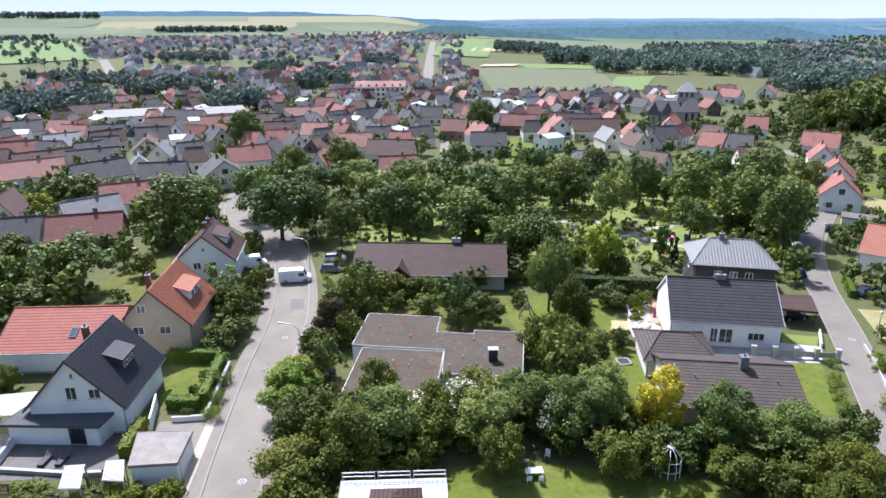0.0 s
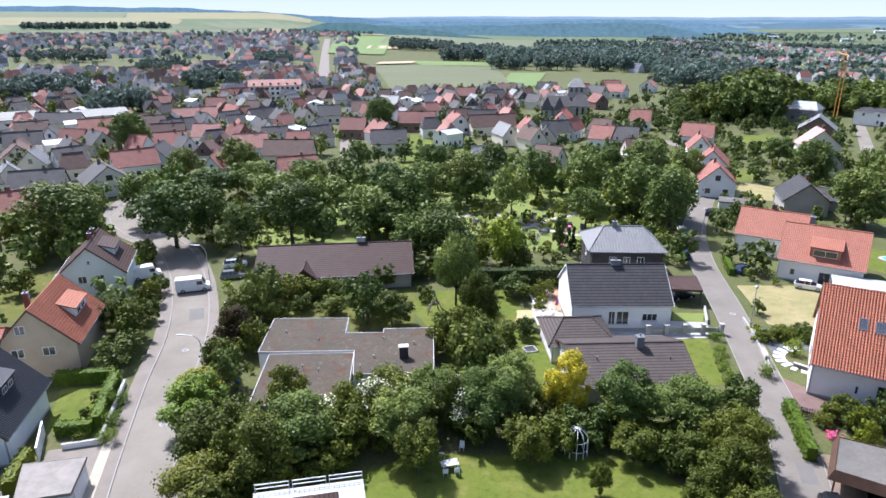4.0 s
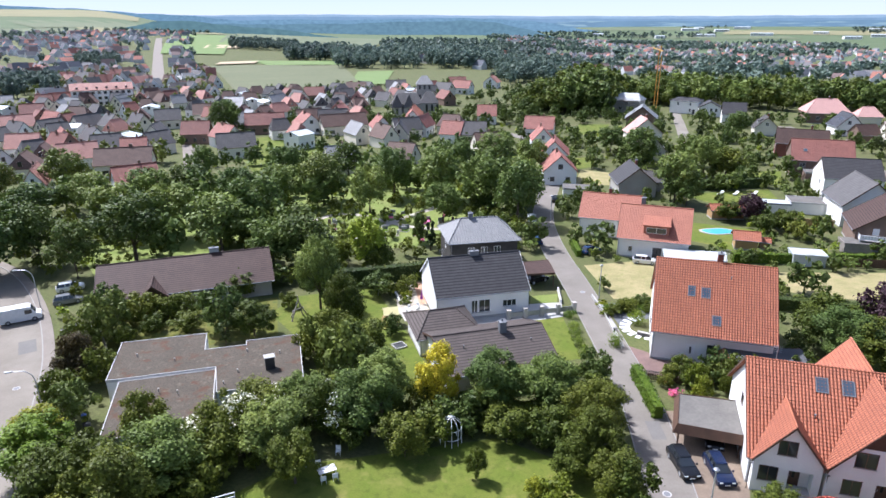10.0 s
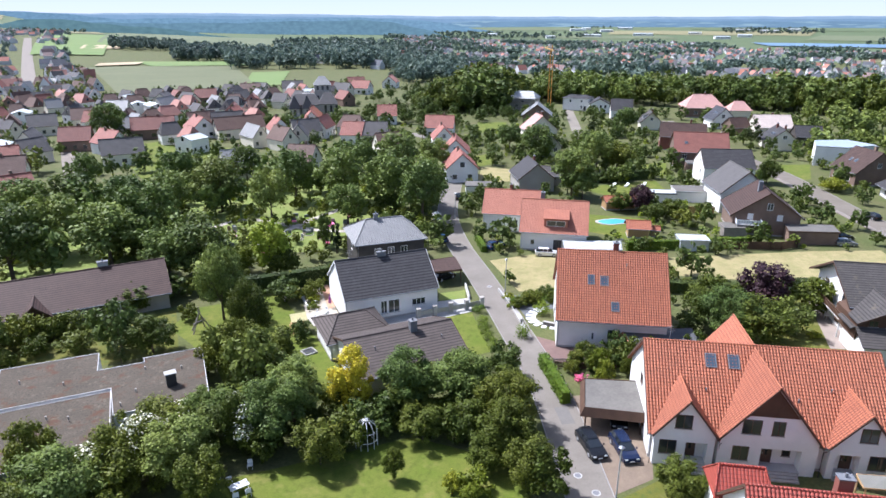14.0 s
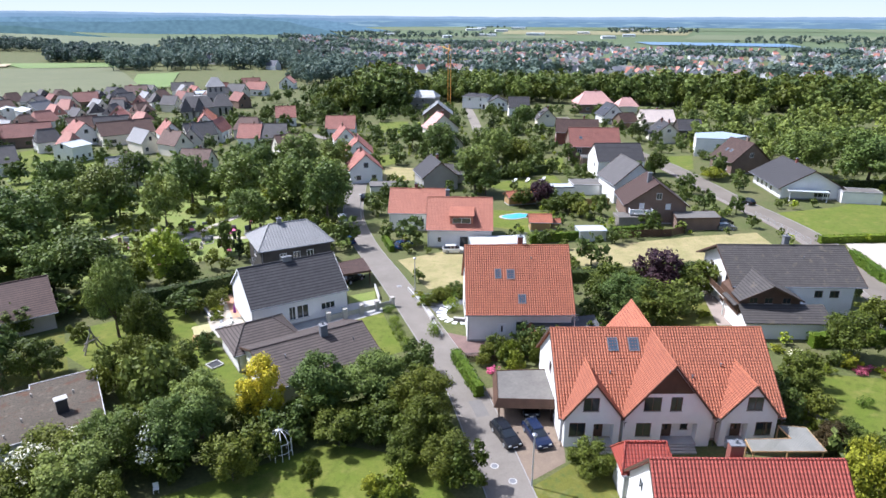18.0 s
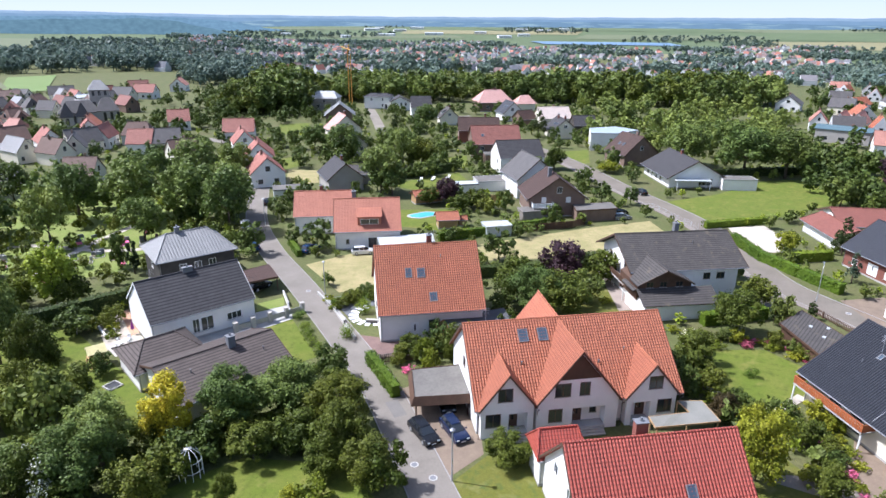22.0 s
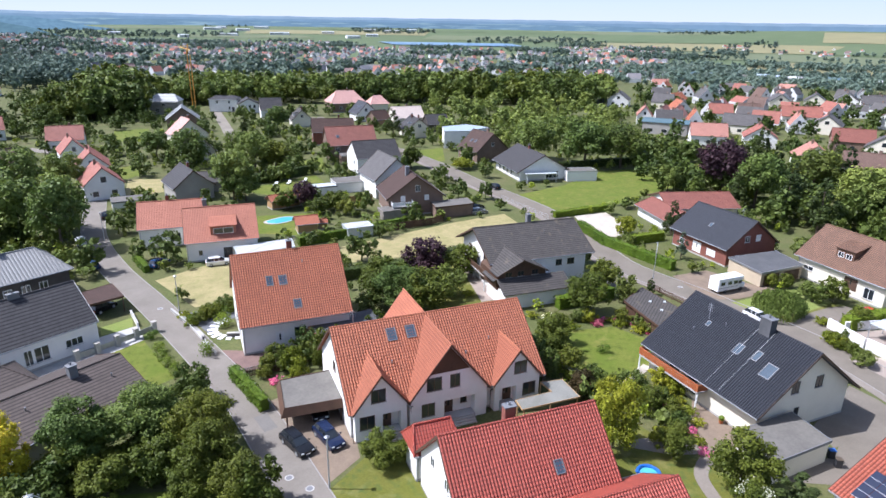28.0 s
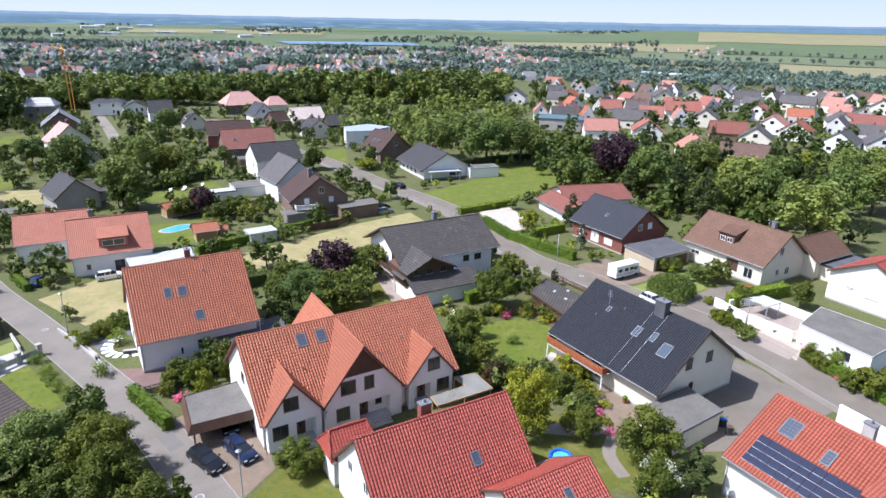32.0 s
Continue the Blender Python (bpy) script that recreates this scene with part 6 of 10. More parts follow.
PLANTS_3 = [
    ("copper", -16.2, 83.6, 1.29, 1.47), ("bush_dark", -13.8, 97.9, 2.13, 2.62), ("small", 5.9, 86.9, 1.62, 1.29), ("column", 1.8, 85.5, 0.97, 0.89),
    ("olive", 18.5, 83, 0.78, 1.21), ("small", 17.8, 72, 1.72, 1.64), ("small", 19.6, 93.9, 1.41, 1.27), ("bush", 13.5, 75, 0.99, 1.92),
    ("bush", -3.2, 93.2, 1.74, 1.08), ("small", 5.4, 102.4, 1.24, 0.89), ("bush", -7.9, 94.3, 1.17, 1.09), ("bush", -11.2, 91.2, 1.15, 1.25),
    ("small", 30.6, 104.5, 1.31, 1.16), ("bush_dark", 42.3, 115.9, 1.11, 2.64), ("column", 42.7, 111.3, 1.43, 1.49), ("broad", -63, 101.1, 1.46, 0.96),
    ("bush", -31.4, 88.5, 1.9, 2.17), ("bush", -30.9, 94.7, 1.23, 1.5), ("bush", -38.2, 120.9, 1.51, 2.02), ("small", -45.1, 121, 1.52, 1.58),
]
PLANTS_4 = [
    ("bush", -55.2, 108.9, 1.83, 1.75), ("olive", -65.3, 92.1, 1.28, 0.67), ("bush_lime", -97.5, 148.6, 2.77, 2.59), ("small", -88.3, 153.4, 2.44, 2.07),
    ("small", -95.5, 156.2, 2.52, 1.78), ("bush_dark", -31.6, 81.2, 1.92, 1.55), ("bush", -38.5, 49.8, 1.29, 0.65), ("bush_lime", -27.2, 50.1, 1.08, 0.77),
    ("bush", -33.1, 49.7, 1.25, 0.63), ("bush", -54.9, 70.2, 1.12, 1.4), ("small", -70, 140.9, 1.45, 1.24), ("bush_dark", 42.4, 56.1, 1.4, 1.68),
    ("olive", 34.6, 44.4, 0.8, 0.82), ("small", 22.6, 46.9, 0.55, 0.85), ("olive", 33.6, 39, 0.72, 0.72),
    ("bush_lime", 28.2, 40.9, 1.35, 1.15), ("bush", 57.7, 51.6, 1, 1.13), ("bush", 54.8, 53.2, 0.87, 0.96), ("bush", 57.2, 49.1, 0.61, 1.27),
]
PLANTS_5 = [
    ("small", 45.2, 31, 1.24, 0.81), ("bush", 61.1, 72.9, 1.03, 0.91), ("bush", 58.4, 73.1, 0.87, 0.72), ("small", 79.2, 53.7, 2.11, 1.69),
    ("purple", 91.2, 52.7, 1.24, 1.17), ("small", 78.8, 46, 2.25, 1.64), ("bush_dark", 86.1, 45.8, 2.11, 2.22), ("column", 96.6, 51.3, 1.19, 0.93),
    ("broad", 112.4, 117.1, 0.93, 0.72), ("small", 134.3, 160.8, 1.91, 1.61), ("broad", 71.5, 130.8, 1.14, 0.92), ("small", 91.1, 23.3, 1.73, 1.57),
    ("column", 98.7, 20, 0.99, 1.2), ("blossoming", 79, 24.6, 0.91, 0.95), ("bush_dark", 69.5, 22.7, 1.44, 1.88), ("copper", 67.3, 17.1, 0.71, 0.71),
    ("lime", 59.7, 11, 1.0, 1.25), ("small", 61, 5, 0.95, 0.9), ("small", 58.6, -1.8, 1.54, 1.66), ("column", 55.9, -6.4, 2.4, 1.31),
]
PLANTS_6 = [
    ("small", 54.4, -2.6, 0.77, 0.81), ("bush_dark", 63.2, 27.6, 0.92, 1.22), ("bush", 117, -11.2, 1.59, 1.7), ("small", 110.2, -23.5, 0.94, 1.07),
    ("bush", 119, -1.4, 0.89, 1.07), ("bush", 120, -3.9, 0.9, 1.08), ("column", 104.3, 16.2, 0.97, 0.68), ("purple", 191.7, 15.5, 2.15, 2.18),
    ("fir", 141.1, 19.1, 0.82, 0.86), ("bush_lime", 135.1, 27.7, 1.75, 1.83), ("bush_lime", 177.2, 7.2, 1.21, 2.91), ("broad", 201.2, 74.9, 1.7, 1.25),
    ("broad", 199.6, 56.4, 1.9, 1.3), ("dark", 204.4, 46.1, 1.6, 1.2), ("broad", 226.6, 70.9, 1.5, 1.1), ("broad", 178.9, 26.8, 0.72, 0.72),
    ("broad", 174.9, 4.8, 1.39, 1.26), ("fir", 166, -2.6, 1.58, 1.3), ("fir", 158.1, -9.1, 1.81, 1.41), ("broad", 172.5, -17.5, 1.55, 1.25),
]
PLANTS_7 = [
    ("dark", 202.5, -8.3, 1.34, 1.02), ("broad", 169.7, -23.8, 1.19, 1.1), ("broad", 144.4, -28.9, 1.62, 1.32), ("broad", 166.1, -39.2, 1.36, 1.23),
    ("dark", 180.8, -49.4, 1.59, 1.09), ("broad", 196.8, -29.3, 1.18, 0.94), ("broad", 205.7, -49.3, 1.45, 1.16), ("broad", 217.8, -59.8, 1.33, 1.06),
    ("column", 153.9, -41.8, 1.68, 1.26), ("column", 150.4, -38.4, 1.46, 1.08), ("bush_lime", 236.2, -43.9, 2.95, 2.56), ("broad", 112.1, 120.9, 1.23, 1.16),
    ("broad", 133.5, 161.3, 1.23, 1.06), ("broad", 139.3, 140, 1.17, 1.08), ("broad", 145.1, 154.2, 0.83, 0.91), ("small", 144.7, 136.8, 2.5, 1.92),
    ("purple", 115.6, 100.8, 0.98, 1.05), ("small", 112, 103.4, 1.41, 1.06), ("bush", 118.7, 93.6, 2.22, 1.82), ("bush", 113.2, 94.9, 1.74, 1.53),
]
PLANTS_8 = [
    ("column", 119.8, 103.4, 1.3, 0.94), ("bush", 150.2, 91, 1.79, 1.48), ("broad", 134.3, 177.8, 1.04, 0.88), ("fir", 214.2, 138.9, 1.43, 1.21),
    ("small", 168.7, 102.9, 1.8, 1.52), ("bush_lime", 175.6, 87.9, 2.43, 1.56), ("bush", 116, 88.5, 1.72, 1.51), ("broad", 198.7, 185.4, 1.06, 0.94),
    ("column", 183.1, 188.3, 2.1, 1.74), ("bush_dark", -13.8, 93.6, 2.35, 2.91), ("bush_dark", 5.8, 104.7, 2.56, 1.75), ("bush_dark", 10.7, 105.3, 2.26, 1.57),
    ("bush", -5.7, 98.5, 1.82, 1.49), ("bush", -9.3, 98.5, 1.83, 1.87), ("bush", -12.2, 102.1, 1.89, 1.54), ("bush_dark", 2.3, 90.1, 2.68, 2.99),
    ("bush", -3.1, 98.1, 1.51, 1.49), ("broad", 16.7, 92.6, 0.8, 1.11), ("bush_dark", 15.5, 69.4, 2.58, 3.4), ("small", 15.4, 77.4, 1.4, 1.51),
]
PLANTS_9 = [
    ("bush_dark", 12.8, 78.9, 1.54, 2.3), ("bush", 17.9, 66.7, 1.38, 1.83), ("bush", 10.8, 76.6, 1.12, 1.77), ("bush_dark", 24.6, 79.8, 1.06, 1.18),
    ("bush", 31.9, 94.1, 1.22, 1.13), ("bush_dark", 26.7, 94.4, 2.12, 1.49), ("small", 19, 91.4, 1.37, 1.46), ("bush", 12.1, 95.2, 1.04, 1.1),
    ("bush", -13.7, 81.3, 1.58, 2), ("blossoming", 4.1, 64.1, 1.39, 1.05), ("blossoming", -2, 58.4, 1.3, 1.08), ("bush_dark", 6.4, 60.6, 2.11, 2.18),
    ("bush", -10.6, 61.8, 2.15, 1.61), ("bush_dark", 39.1, 50.9, 1.53, 1.5), ("small", 32.9, 48.4, 1.25, 1.05), ("small", 30.9, 56.7, 1.9, 1.29),
    ("bush_dark", 24.4, 55.3, 1.89, 1.71), ("small", 36.9, 56.2, 1.78, 1.17), ("bush", 22.7, 61.2, 1.55, 1.5), ("broad", 17.3, 61.6, 0.82, 0.7),
]
PLANTS_10 = [
    ("bush", 34.1, 37.6, 1.69, 2.1), ("bush_lime", 26.9, 42.6, 0.85, 0.85), ("small", 31.3, 43.6, 1.05, 0.9), ("bush_lime", 53, 48.8, 1.02, 1.68),
    ("bush", 55.7, 55.2, 1.01, 0.97), ("bush_dark", 59.3, 53.2, 1.28, 1.47), ("bush", 60.5, 48.4, 0.88, 1.93), ("bush", 59.1, 50, 1.25, 1.77),
    ("bush_lime", 54.7, 51.6, 0.92, 1.55), ("bush_dark", 73.7, 52.7, 1.42, 1.41), ("box", 59.6, 68.9, 1.28, 1.51), ("box", 52.3, 64.4, 1.19, 1.42),
    ("bush_dark", 64.5, 73.5, 0.91, 0.93), ("broad", 76.8, 49, 0.87, 0.71), ("bush", 68.6, 48.1, 1.2, 1.52), ("bush", -31, 68.6, 0.54, 0.57),
    ("bush_dark", -31.2, 72.4, 0.51, 0.52), ("bush", -30.2, 63.8, 0.47, 0.49), ("bush_lime", -30.7, 49.9, 1.1, 0.68), ("bush", -34.6, 49.6, 1.26, 0.64),
]
PLANTS_11 = [
    ("bush_lime", -40.6, 50.4, 1.41, 0.71), ("small", -34.5, 91.6, 1.67, 1.29), ("bush_dark", -30.4, 83.8, 1.4, 1.4), ("bush", -32.1, 100.6, 1.29, 1.76),
    ("bush_dark", -32, 105.7, 1.17, 1.42), ("bush", -74.4, 103.8, 1.9, 1.58), ("small", -82.7, 115.3, 1.98, 1.42), ("bush_dark", -67.1, 121.5, 2.46, 1.94),
    ("small", -63.2, 96.4, 1.92, 1.69), ("bush", -17.5, 76.9, 1.52, 1.95), ("lime", -18, 68.5, 1.08, 0.8), ("bush", -16.6, 91.3, 1.73, 1.79),
    ("small", 75.8, 23.6, 1.41, 1.32), ("bush", 73.6, 20.5, 1.24, 1.28), ("bush_dark", 71.9, 24.7, 1.48, 1.6), ("bush_dark", 71, 11.4, 1.18, 1.4),
    ("bush", 69.2, 8.9, 1.16, 1.23), ("bush_lime", 74.9, 9.2, 1.05, 1.21), ("bush_dark", 115.8, -8.3, 1.75, 1.26), ("bush", 108.9, -14.4, 1.33, 1.21),
]
PLANTS_12 = [
    ("bush", 91.9, -25.5, 0.89, 0.91), ("bush_dark", 96.4, -23.4, 0.92, 0.94), ("bush", 84.1, -25.3, 0.97, 1.04), ("bush_dark", 94.6, -14.2, 1.04, 0.91),
    ("bush", 83.8, -28, 1.67, 1.56), ("small", 102.5, 23.9, 1.52, 1.24), ("bush_dark", 99.1, 19.1, 1.24, 1.9), ("blossoming", 54.6, -3.1, 0.91, 0.8),
    ("bush", 102.2, 38.9, 1.99, 1.61), ("bush_dark", 103.3, 43.9, 2.04, 1.84), ("small", 95.7, 47.3, 1.8, 1.37), ("bush", 95.4, 55.1, 2, 1.62),
]
for key_, x_, y_, s_, z_ in PLANTS_0 + PLANTS_1 + PLANTS_2 + PLANTS_3 + PLANTS_4 + PLANTS_5 + PLANTS_6 + PLANTS_7 + PLANTS_8 + PLANTS_9 + PLANTS_10 + PLANTS_11 + PLANTS_12:
    plant(key_, x_, y_, s_, z_)

def set_house(k, x, y, r, sx=1.0, sy=1.0):
    """The pattern itself is the first of its kind, the next ones are copies."""
    m = pose(x, y, gz(x, y), 0, 0, r)
    TAKEN.append((x, y, 5.5 * max(sx, sy) + 1.5))
    if k in PROTO:
        ob = copy_thing(PROTO[k], m)
    else:
        ob = PROTO[k] = pattern(k)
        ob.matrix_basis = m
    ob.scale = (sx, sy, 1.0)


for k_, x_, y_, r_, sx_, sy_ in ANCHORS:
    set_house(k_, x_, y_, r_, sx_, sy_)


# ---------------------------------------------------------------- village, woods and distance beyond the near houses
def polar(az, r):
    return -r * math.sin(radians(az)), r * math.cos(radians(az))


def free(x, y, gap):
    return all((x - a) ** 2 + (y - b) ** 2 > (r + gap) ** 2 for a, b, r in TAKEN)


def near_line(x, y, pts, d):
    p = Vector((x, y))
    for a, b in zip(pts, pts[1:]):
        a, b = Vector(a), Vector(b)
        t = max(0.0, min(1.0, (p - a).dot(b - a) / (b - a).length_squared))
        if (a + (b - a) * t - p).length < d:
            return True
    return False


def on_street(x, y):
    """True on and close beside the village streets."""
    return near_line(x, y, VILLAGE_STREET, 9) or near_line(x, y, HILL_STREET, 13) or near_line(x, y, WEST_STREET, 15)


# groves that part the village: bearings, distances, number of trees, heights
GROVES = [(26, 19.5, 455, 530, 60, 9, 14), (19.6, 15.6, 352, 392, 26, 9, 14), (12.4, 8.6, 470, 545, 40, 9, 14), (36, 27, 372, 452, 110, 8, 13), (31, 25.5, 560, 640, 40, 8, 12), (16, 12, 640, 700, 30, 9, 13), (7, 4, 700, 780, 30, 9, 13), (24, 18, 800, 880, 40, 9, 13)]


def in_grove(az, r):
    return any(a1 <= az <= a0 and r0 - 6 <= r <= r1 + 6 for a0, a1, r0, r1, *_ in GROVES)


srng = random.Random(5)
VILLAGE = [(35, 24, 190, 420, 34), (24, 8, 215, 420, 62), (9, -8, 225, 400, 54), (-8, -23, 230, 420, 54)]
MIX = ["dg", "gr", "br", "sa", "pk", "dr", "gr", "dg", "br", "lg", "br", "dg", "wm"]
n_set = 0
for a1, a0, r0, r1, count in VILLAGE:
    made = tries = 0
    while made < count and tries < 900:
        tries += 1
        az, r = srng.uniform(a0, a1), math.sqrt(srng.uniform(r0 * r0, r1 * r1))
        x, y = polar(az, r)
        if not free(x, y, 2.6) or on_street(x, y):
            continue
        if (-18 < az < -3 and r > 440) or (-23.5 < az < -15.5 and 265 < r < 345) or in_grove(az, r):
            continue
        k = srng.choice(MIX) + ("+" if r > 300 or srng.random() < 0.4 else "")
        set_house(k, x, y, srng.choice((0, 90, 90)) + srng.gauss(14, 24), srng.uniform(0.62, 1.08), srng.uniform(0.68, 0.95))
        made += 1
        n_set += 1


def green_patch(x, y):
    """True where groves and gardens part the distant roofs."""
    return math.sin(x / 61 + 1.3 * math.sin(y / 140)) + math.sin(y / 47 + 1.7 * math.sin(x / 110)) > 0.75


def before_lake(x, y):
    """The low meadow in front of the lake and the lake itself."""
    return -71 < math.degrees(math.atan2(-x, y)) < -54 and math.hypot(x, y) > 1900


def far_town(name, label, az0, az1, r0, r1, count, seed, roofs, gap=0.0):
    """Roofs and walls of a town too far off to count: one mesh of gabled blocks, the nearer ones (with a gap kept) with windows and chimneys."""
    rng, bm = random.Random(seed), bmesh.new()
    mats = [M["town_wall"]] + [M[k] for k in roofs] + [M["brick_brown"], M["glass"]]
    for _ in range(count):
        az, r = rng.uniform(az0, az1), math.sqrt(rng.uniform(r0 * r0, r1 * r1))
        x, y = polar(az, r)
        if (r > 560 and (green_patch(x, y) or before_lake(x, y))) or in_grove(az, r) or on_street(x, y):
            continue
        if gap:
            if not free(x, y, gap) or -18 < az < -3:
                continue
            TAKEN.append((x, y, 7.0))
        L, W, he, hr = rng.uniform(8, 13), rng.uniform(7, 10), rng.uniform(2.5, 4.5), rng.uniform(7, 9.5)
        m = pose(x, y, gz(x, y) - 0.5, 0, 0, rng.choice((0, 90)) + rng.gauss(az, 25))
        ring = [[bm.verts.new(m @ Vector(p)) for p in ((sx * L / 2, -W / 2, 0), (sx * L / 2, W / 2, 0), (sx * L / 2, W / 2, he), (sx * L / 2, 0, hr), (sx * L / 2, -W / 2, he))] for sx in (-1, 1)]
        a, b = ring
        k = rng.randrange(1, len(mats) - 2)
        if gap:
            for sx in (-1, 1):
                for u, z in ((-W * 0.24, 0.9), (W * 0.24, 0.9), (0, he + 0.3)):
                    q = bm.faces.new([bm.verts.new(m @ Vector((sx * (L / 2 + 0.05), u + a_ * 0.65, z + b_ * 1.4 + 0.5))) for a_, b_ in ((-1, 0), (1, 0), (1, 1), (-1, 1))])
                    q.material_index = len(mats) - 1
                for u in (-L * 0.3, 0.0, L * 0.3):
                    q = bm.faces.new([bm.verts.new(m @ Vector((u + a_ * 0.65, sx * (W / 2 + 0.05), 1.2 + b_ * 1.3))) for a_, b_ in ((-1, 0), (1, 0), (1, 1), (-1, 1))])
                    q.material_index = len(mats) - 1
            shaft = bmesh.ops.create_cube(bm, size=1.0, matrix=m @ Matrix.Translation((L * rng.uniform(-0.3, 0.3), 0.3, hr)) @ Matrix.Diagonal((0.7, 0.6, 2.2, 1)))
            for q in {f for v in shaft["verts"] for f in v.link_faces}:
                q.material_index = len(mats) - 2
        for f, mi in ((a, 0), (b[::-1], 0), ((a[0], b[0], b[4], a[4]), 0), ((a[1], a[2], b[2], b[1]), 0), ((a[2], a[3], b[3], b[2]), k), ((a[3], a[4], b[4], b[3]), k)):
            q = bm.faces.new(f)
            q.material_index = mi
    bmesh.ops.recalc_face_normals(bm, faces=bm.faces)
    tagged(mesh_ob(name, bm, mats), label, "houses", "", "stuff")


M["town_wall"] = speckled("town_walls", (0.68, 0.68, 0.68), (0.40, 0.40, 0.40), 0.03, 1.0, 0.2, 0.9, 0.0)
# roof tones greyed and blued, some of the distance haze put into them
for k_, c_ in (("a", (0.17, 0.175, 0.19)), ("b", (0.21, 0.20, 0.20)), ("c", (0.23, 0.165, 0.15)), ("d", (0.42, 0.19, 0.14)), ("e", (0.13, 0.135, 0.15))):
    M["town_" + k_] = plain("town_roofs_" + k_, c_, 0.8, 0.0, 0.2, 0.25, 0.05)
TOWN_ROOFS = ["town_a", "town_b", "town_e", "town_c", "town_d", "town_d", "town_b", "town_c"]
far_town("far_town", "distant town of small dark and red roofs in the valley", -27, -80, 600, 2250, 1750, 3, TOWN_ROOFS)
far_town("far_town", "roofs of the village houses on the slope", 33, -3, 410, 640, 300, 14, ["tile_vred", "tile_vgrey", "tile_vbrown", "tile_vgrey", "tile_vbrown", "tile_pink", "tile_darkred", "tile_slate"], 1.6)
far_town("far_town", "distant roofs of the village on the hillside", 28, -1.5, 600, 1480, 860, 4, TOWN_ROOFS)
far_town("far_town", "distant roofs at the edge of the village", -17, -32, 640, 900, 60, 6, TOWN_ROOFS)
far_town("far_town", "roofs of the new estate behind the gardens", -79, -106, 290, 520, 110, 8, ["tile_vred", "tile_vgrey", "tile_vbrown", "tile_vgrey", "tile_pink", "tile_orange"], 3.5)
far_town("far_town", "distant hamlet on the far fields", -84, -94, 2000, 2400, 24, 9, ["town_d", "town_c"])


def woods(name, label, spots, seed, material, leaf=0.95, per=260, wide=0.40):
    """A wood or belt of trees too many to count: leaf clumps on bossed crowns over short trunks, in one mesh."""
    rng, verts, faces = np.random.default_rng(seed), [], []
    crowns = [crown_leaves(rng, per, wide, 0.46, 0.54, leaf / 15, 11)[0] for _ in range(6)]
    base = 0
    for x, y, h in spots:
        ang, o = rng.uniform(0, 6.283), np.array([x, y, gz(x, y)])
        ca, sa = math.cos(ang), math.sin(ang)
        v = crowns[rng.integers(6)] @ np.array([[ca, sa, 0], [-sa, ca, 0], [0, 0, 1]])
        v = v * (h * np.array([rng.uniform(0.85, 1.2), rng.uniform(0.85, 1.2), 1.0])) + o
        verts.append(v.reshape(-1, 3))
        n = len(v)
        faces.append(np.arange(n * 4).reshape(n, 4) + base)
        base += n * 4
        r = h * 0.02          # the trunk: a four-sided post
        ring = np.array([(-r, -r), (r, -r), (r, r), (-r, r)])
        verts.append(np.concatenate([np.c_[ring, np.full(4, -0.5)], np.c_[ring * 0.6, np.full(4, h * 0.6)]]) + o)
        faces.append(np.array([(i, (i + 1) % 4, 4 + (i + 1) % 4, 4 + i) for i in range(4)]) + base)
        base += 8
    me = bpy.data.meshes.new(name)
    me.from_pydata(np.concatenate(verts).tolist(), [], np.concatenate(faces).tolist())
    me.materials.append(M[material])
    return tagged(new(name, me), label, "trees", "", "stuff")


def spots(az0, az1, r0, r1, count, h0, h1, seed, gap=0.0, skip=None):
    rng, out = random.Random(seed), []
    for _ in range(count * 6):
        if len(out) >= count:
            break
        x, y = polar(rng.uniform(az0, az1), math.sqrt(rng.uniform(r0 * r0, r1 * r1)))
        if (gap and not free(x, y, gap)) or (skip and skip(x, y)):
            continue
        out.append((x, y, rng.uniform(h0, h1)))
    return out


for k_, (mt_, lb_) in enumerate((("leaf_dark", "dense belt of tall dark green trees behind the houses"), ("leaf_wood", "broad green trees standing in the belt behind the houses"), ("leaf_mid", "light green trees at the edge of the belt"))):
    woods("tree_belt", lb_, spots(-28.2, -30.6, 318, 350, 9, 5, 8, 151 + k_, 4) + spots(-30.2, -33.4, 322, 385, 16, 9, 14, 161 + k_, 4) + spots(-33, -37, 322, 405, 26, 12, 20, 101 + k_, 4) + spots(-36, -58, 366, 425, 52, 8, 16, 111 + k_, 4) + spots(-58, -76, 366, 425, 46, 9, 18, 121 + k_, 4), 131 + k_, mt_, per=560, leaf=0.76, wide=0.46)
woods("garden_trees", "tall trees in the gardens before the belt", spots(-60, -77, 240, 366, 64, 5, 11, 141, 3), 141, "leaf_wood", per=330, leaf=0.95, wide=0.46)
woods("tree_belt", "dark green wood on the slope behind the church", spots(-13, -27, 640, 900, 330, 11, 17, 2) + spots(-27, -33, 480, 760, 130, 10, 15, 22), 2, "leaf_haze", per=300, leaf=0.98)
woods("tree_belt", "wooded edge above the fields", spots(-4.6, -10, 950, 1090, 90, 9, 15, 12) + spots(-9, -14, 765, 965, 150, 11, 16, 16), 12, "leaf_haze", per=260, leaf=1.05)
woods("grove", "groves of tall trees between the village houses", [q for k, g in enumerate(GROVES) for q in spots(*g, 90 + k)], 17, "leaf_haze", per=300, leaf=0.9)
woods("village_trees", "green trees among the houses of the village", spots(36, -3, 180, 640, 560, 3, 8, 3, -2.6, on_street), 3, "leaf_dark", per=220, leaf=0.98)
woods("village_trees", "green trees among the far houses", spots(34, -2, 620, 1540, 460, 5, 10, 4, 1, on_street), 4, "leaf_haze", per=90, leaf=1.75)
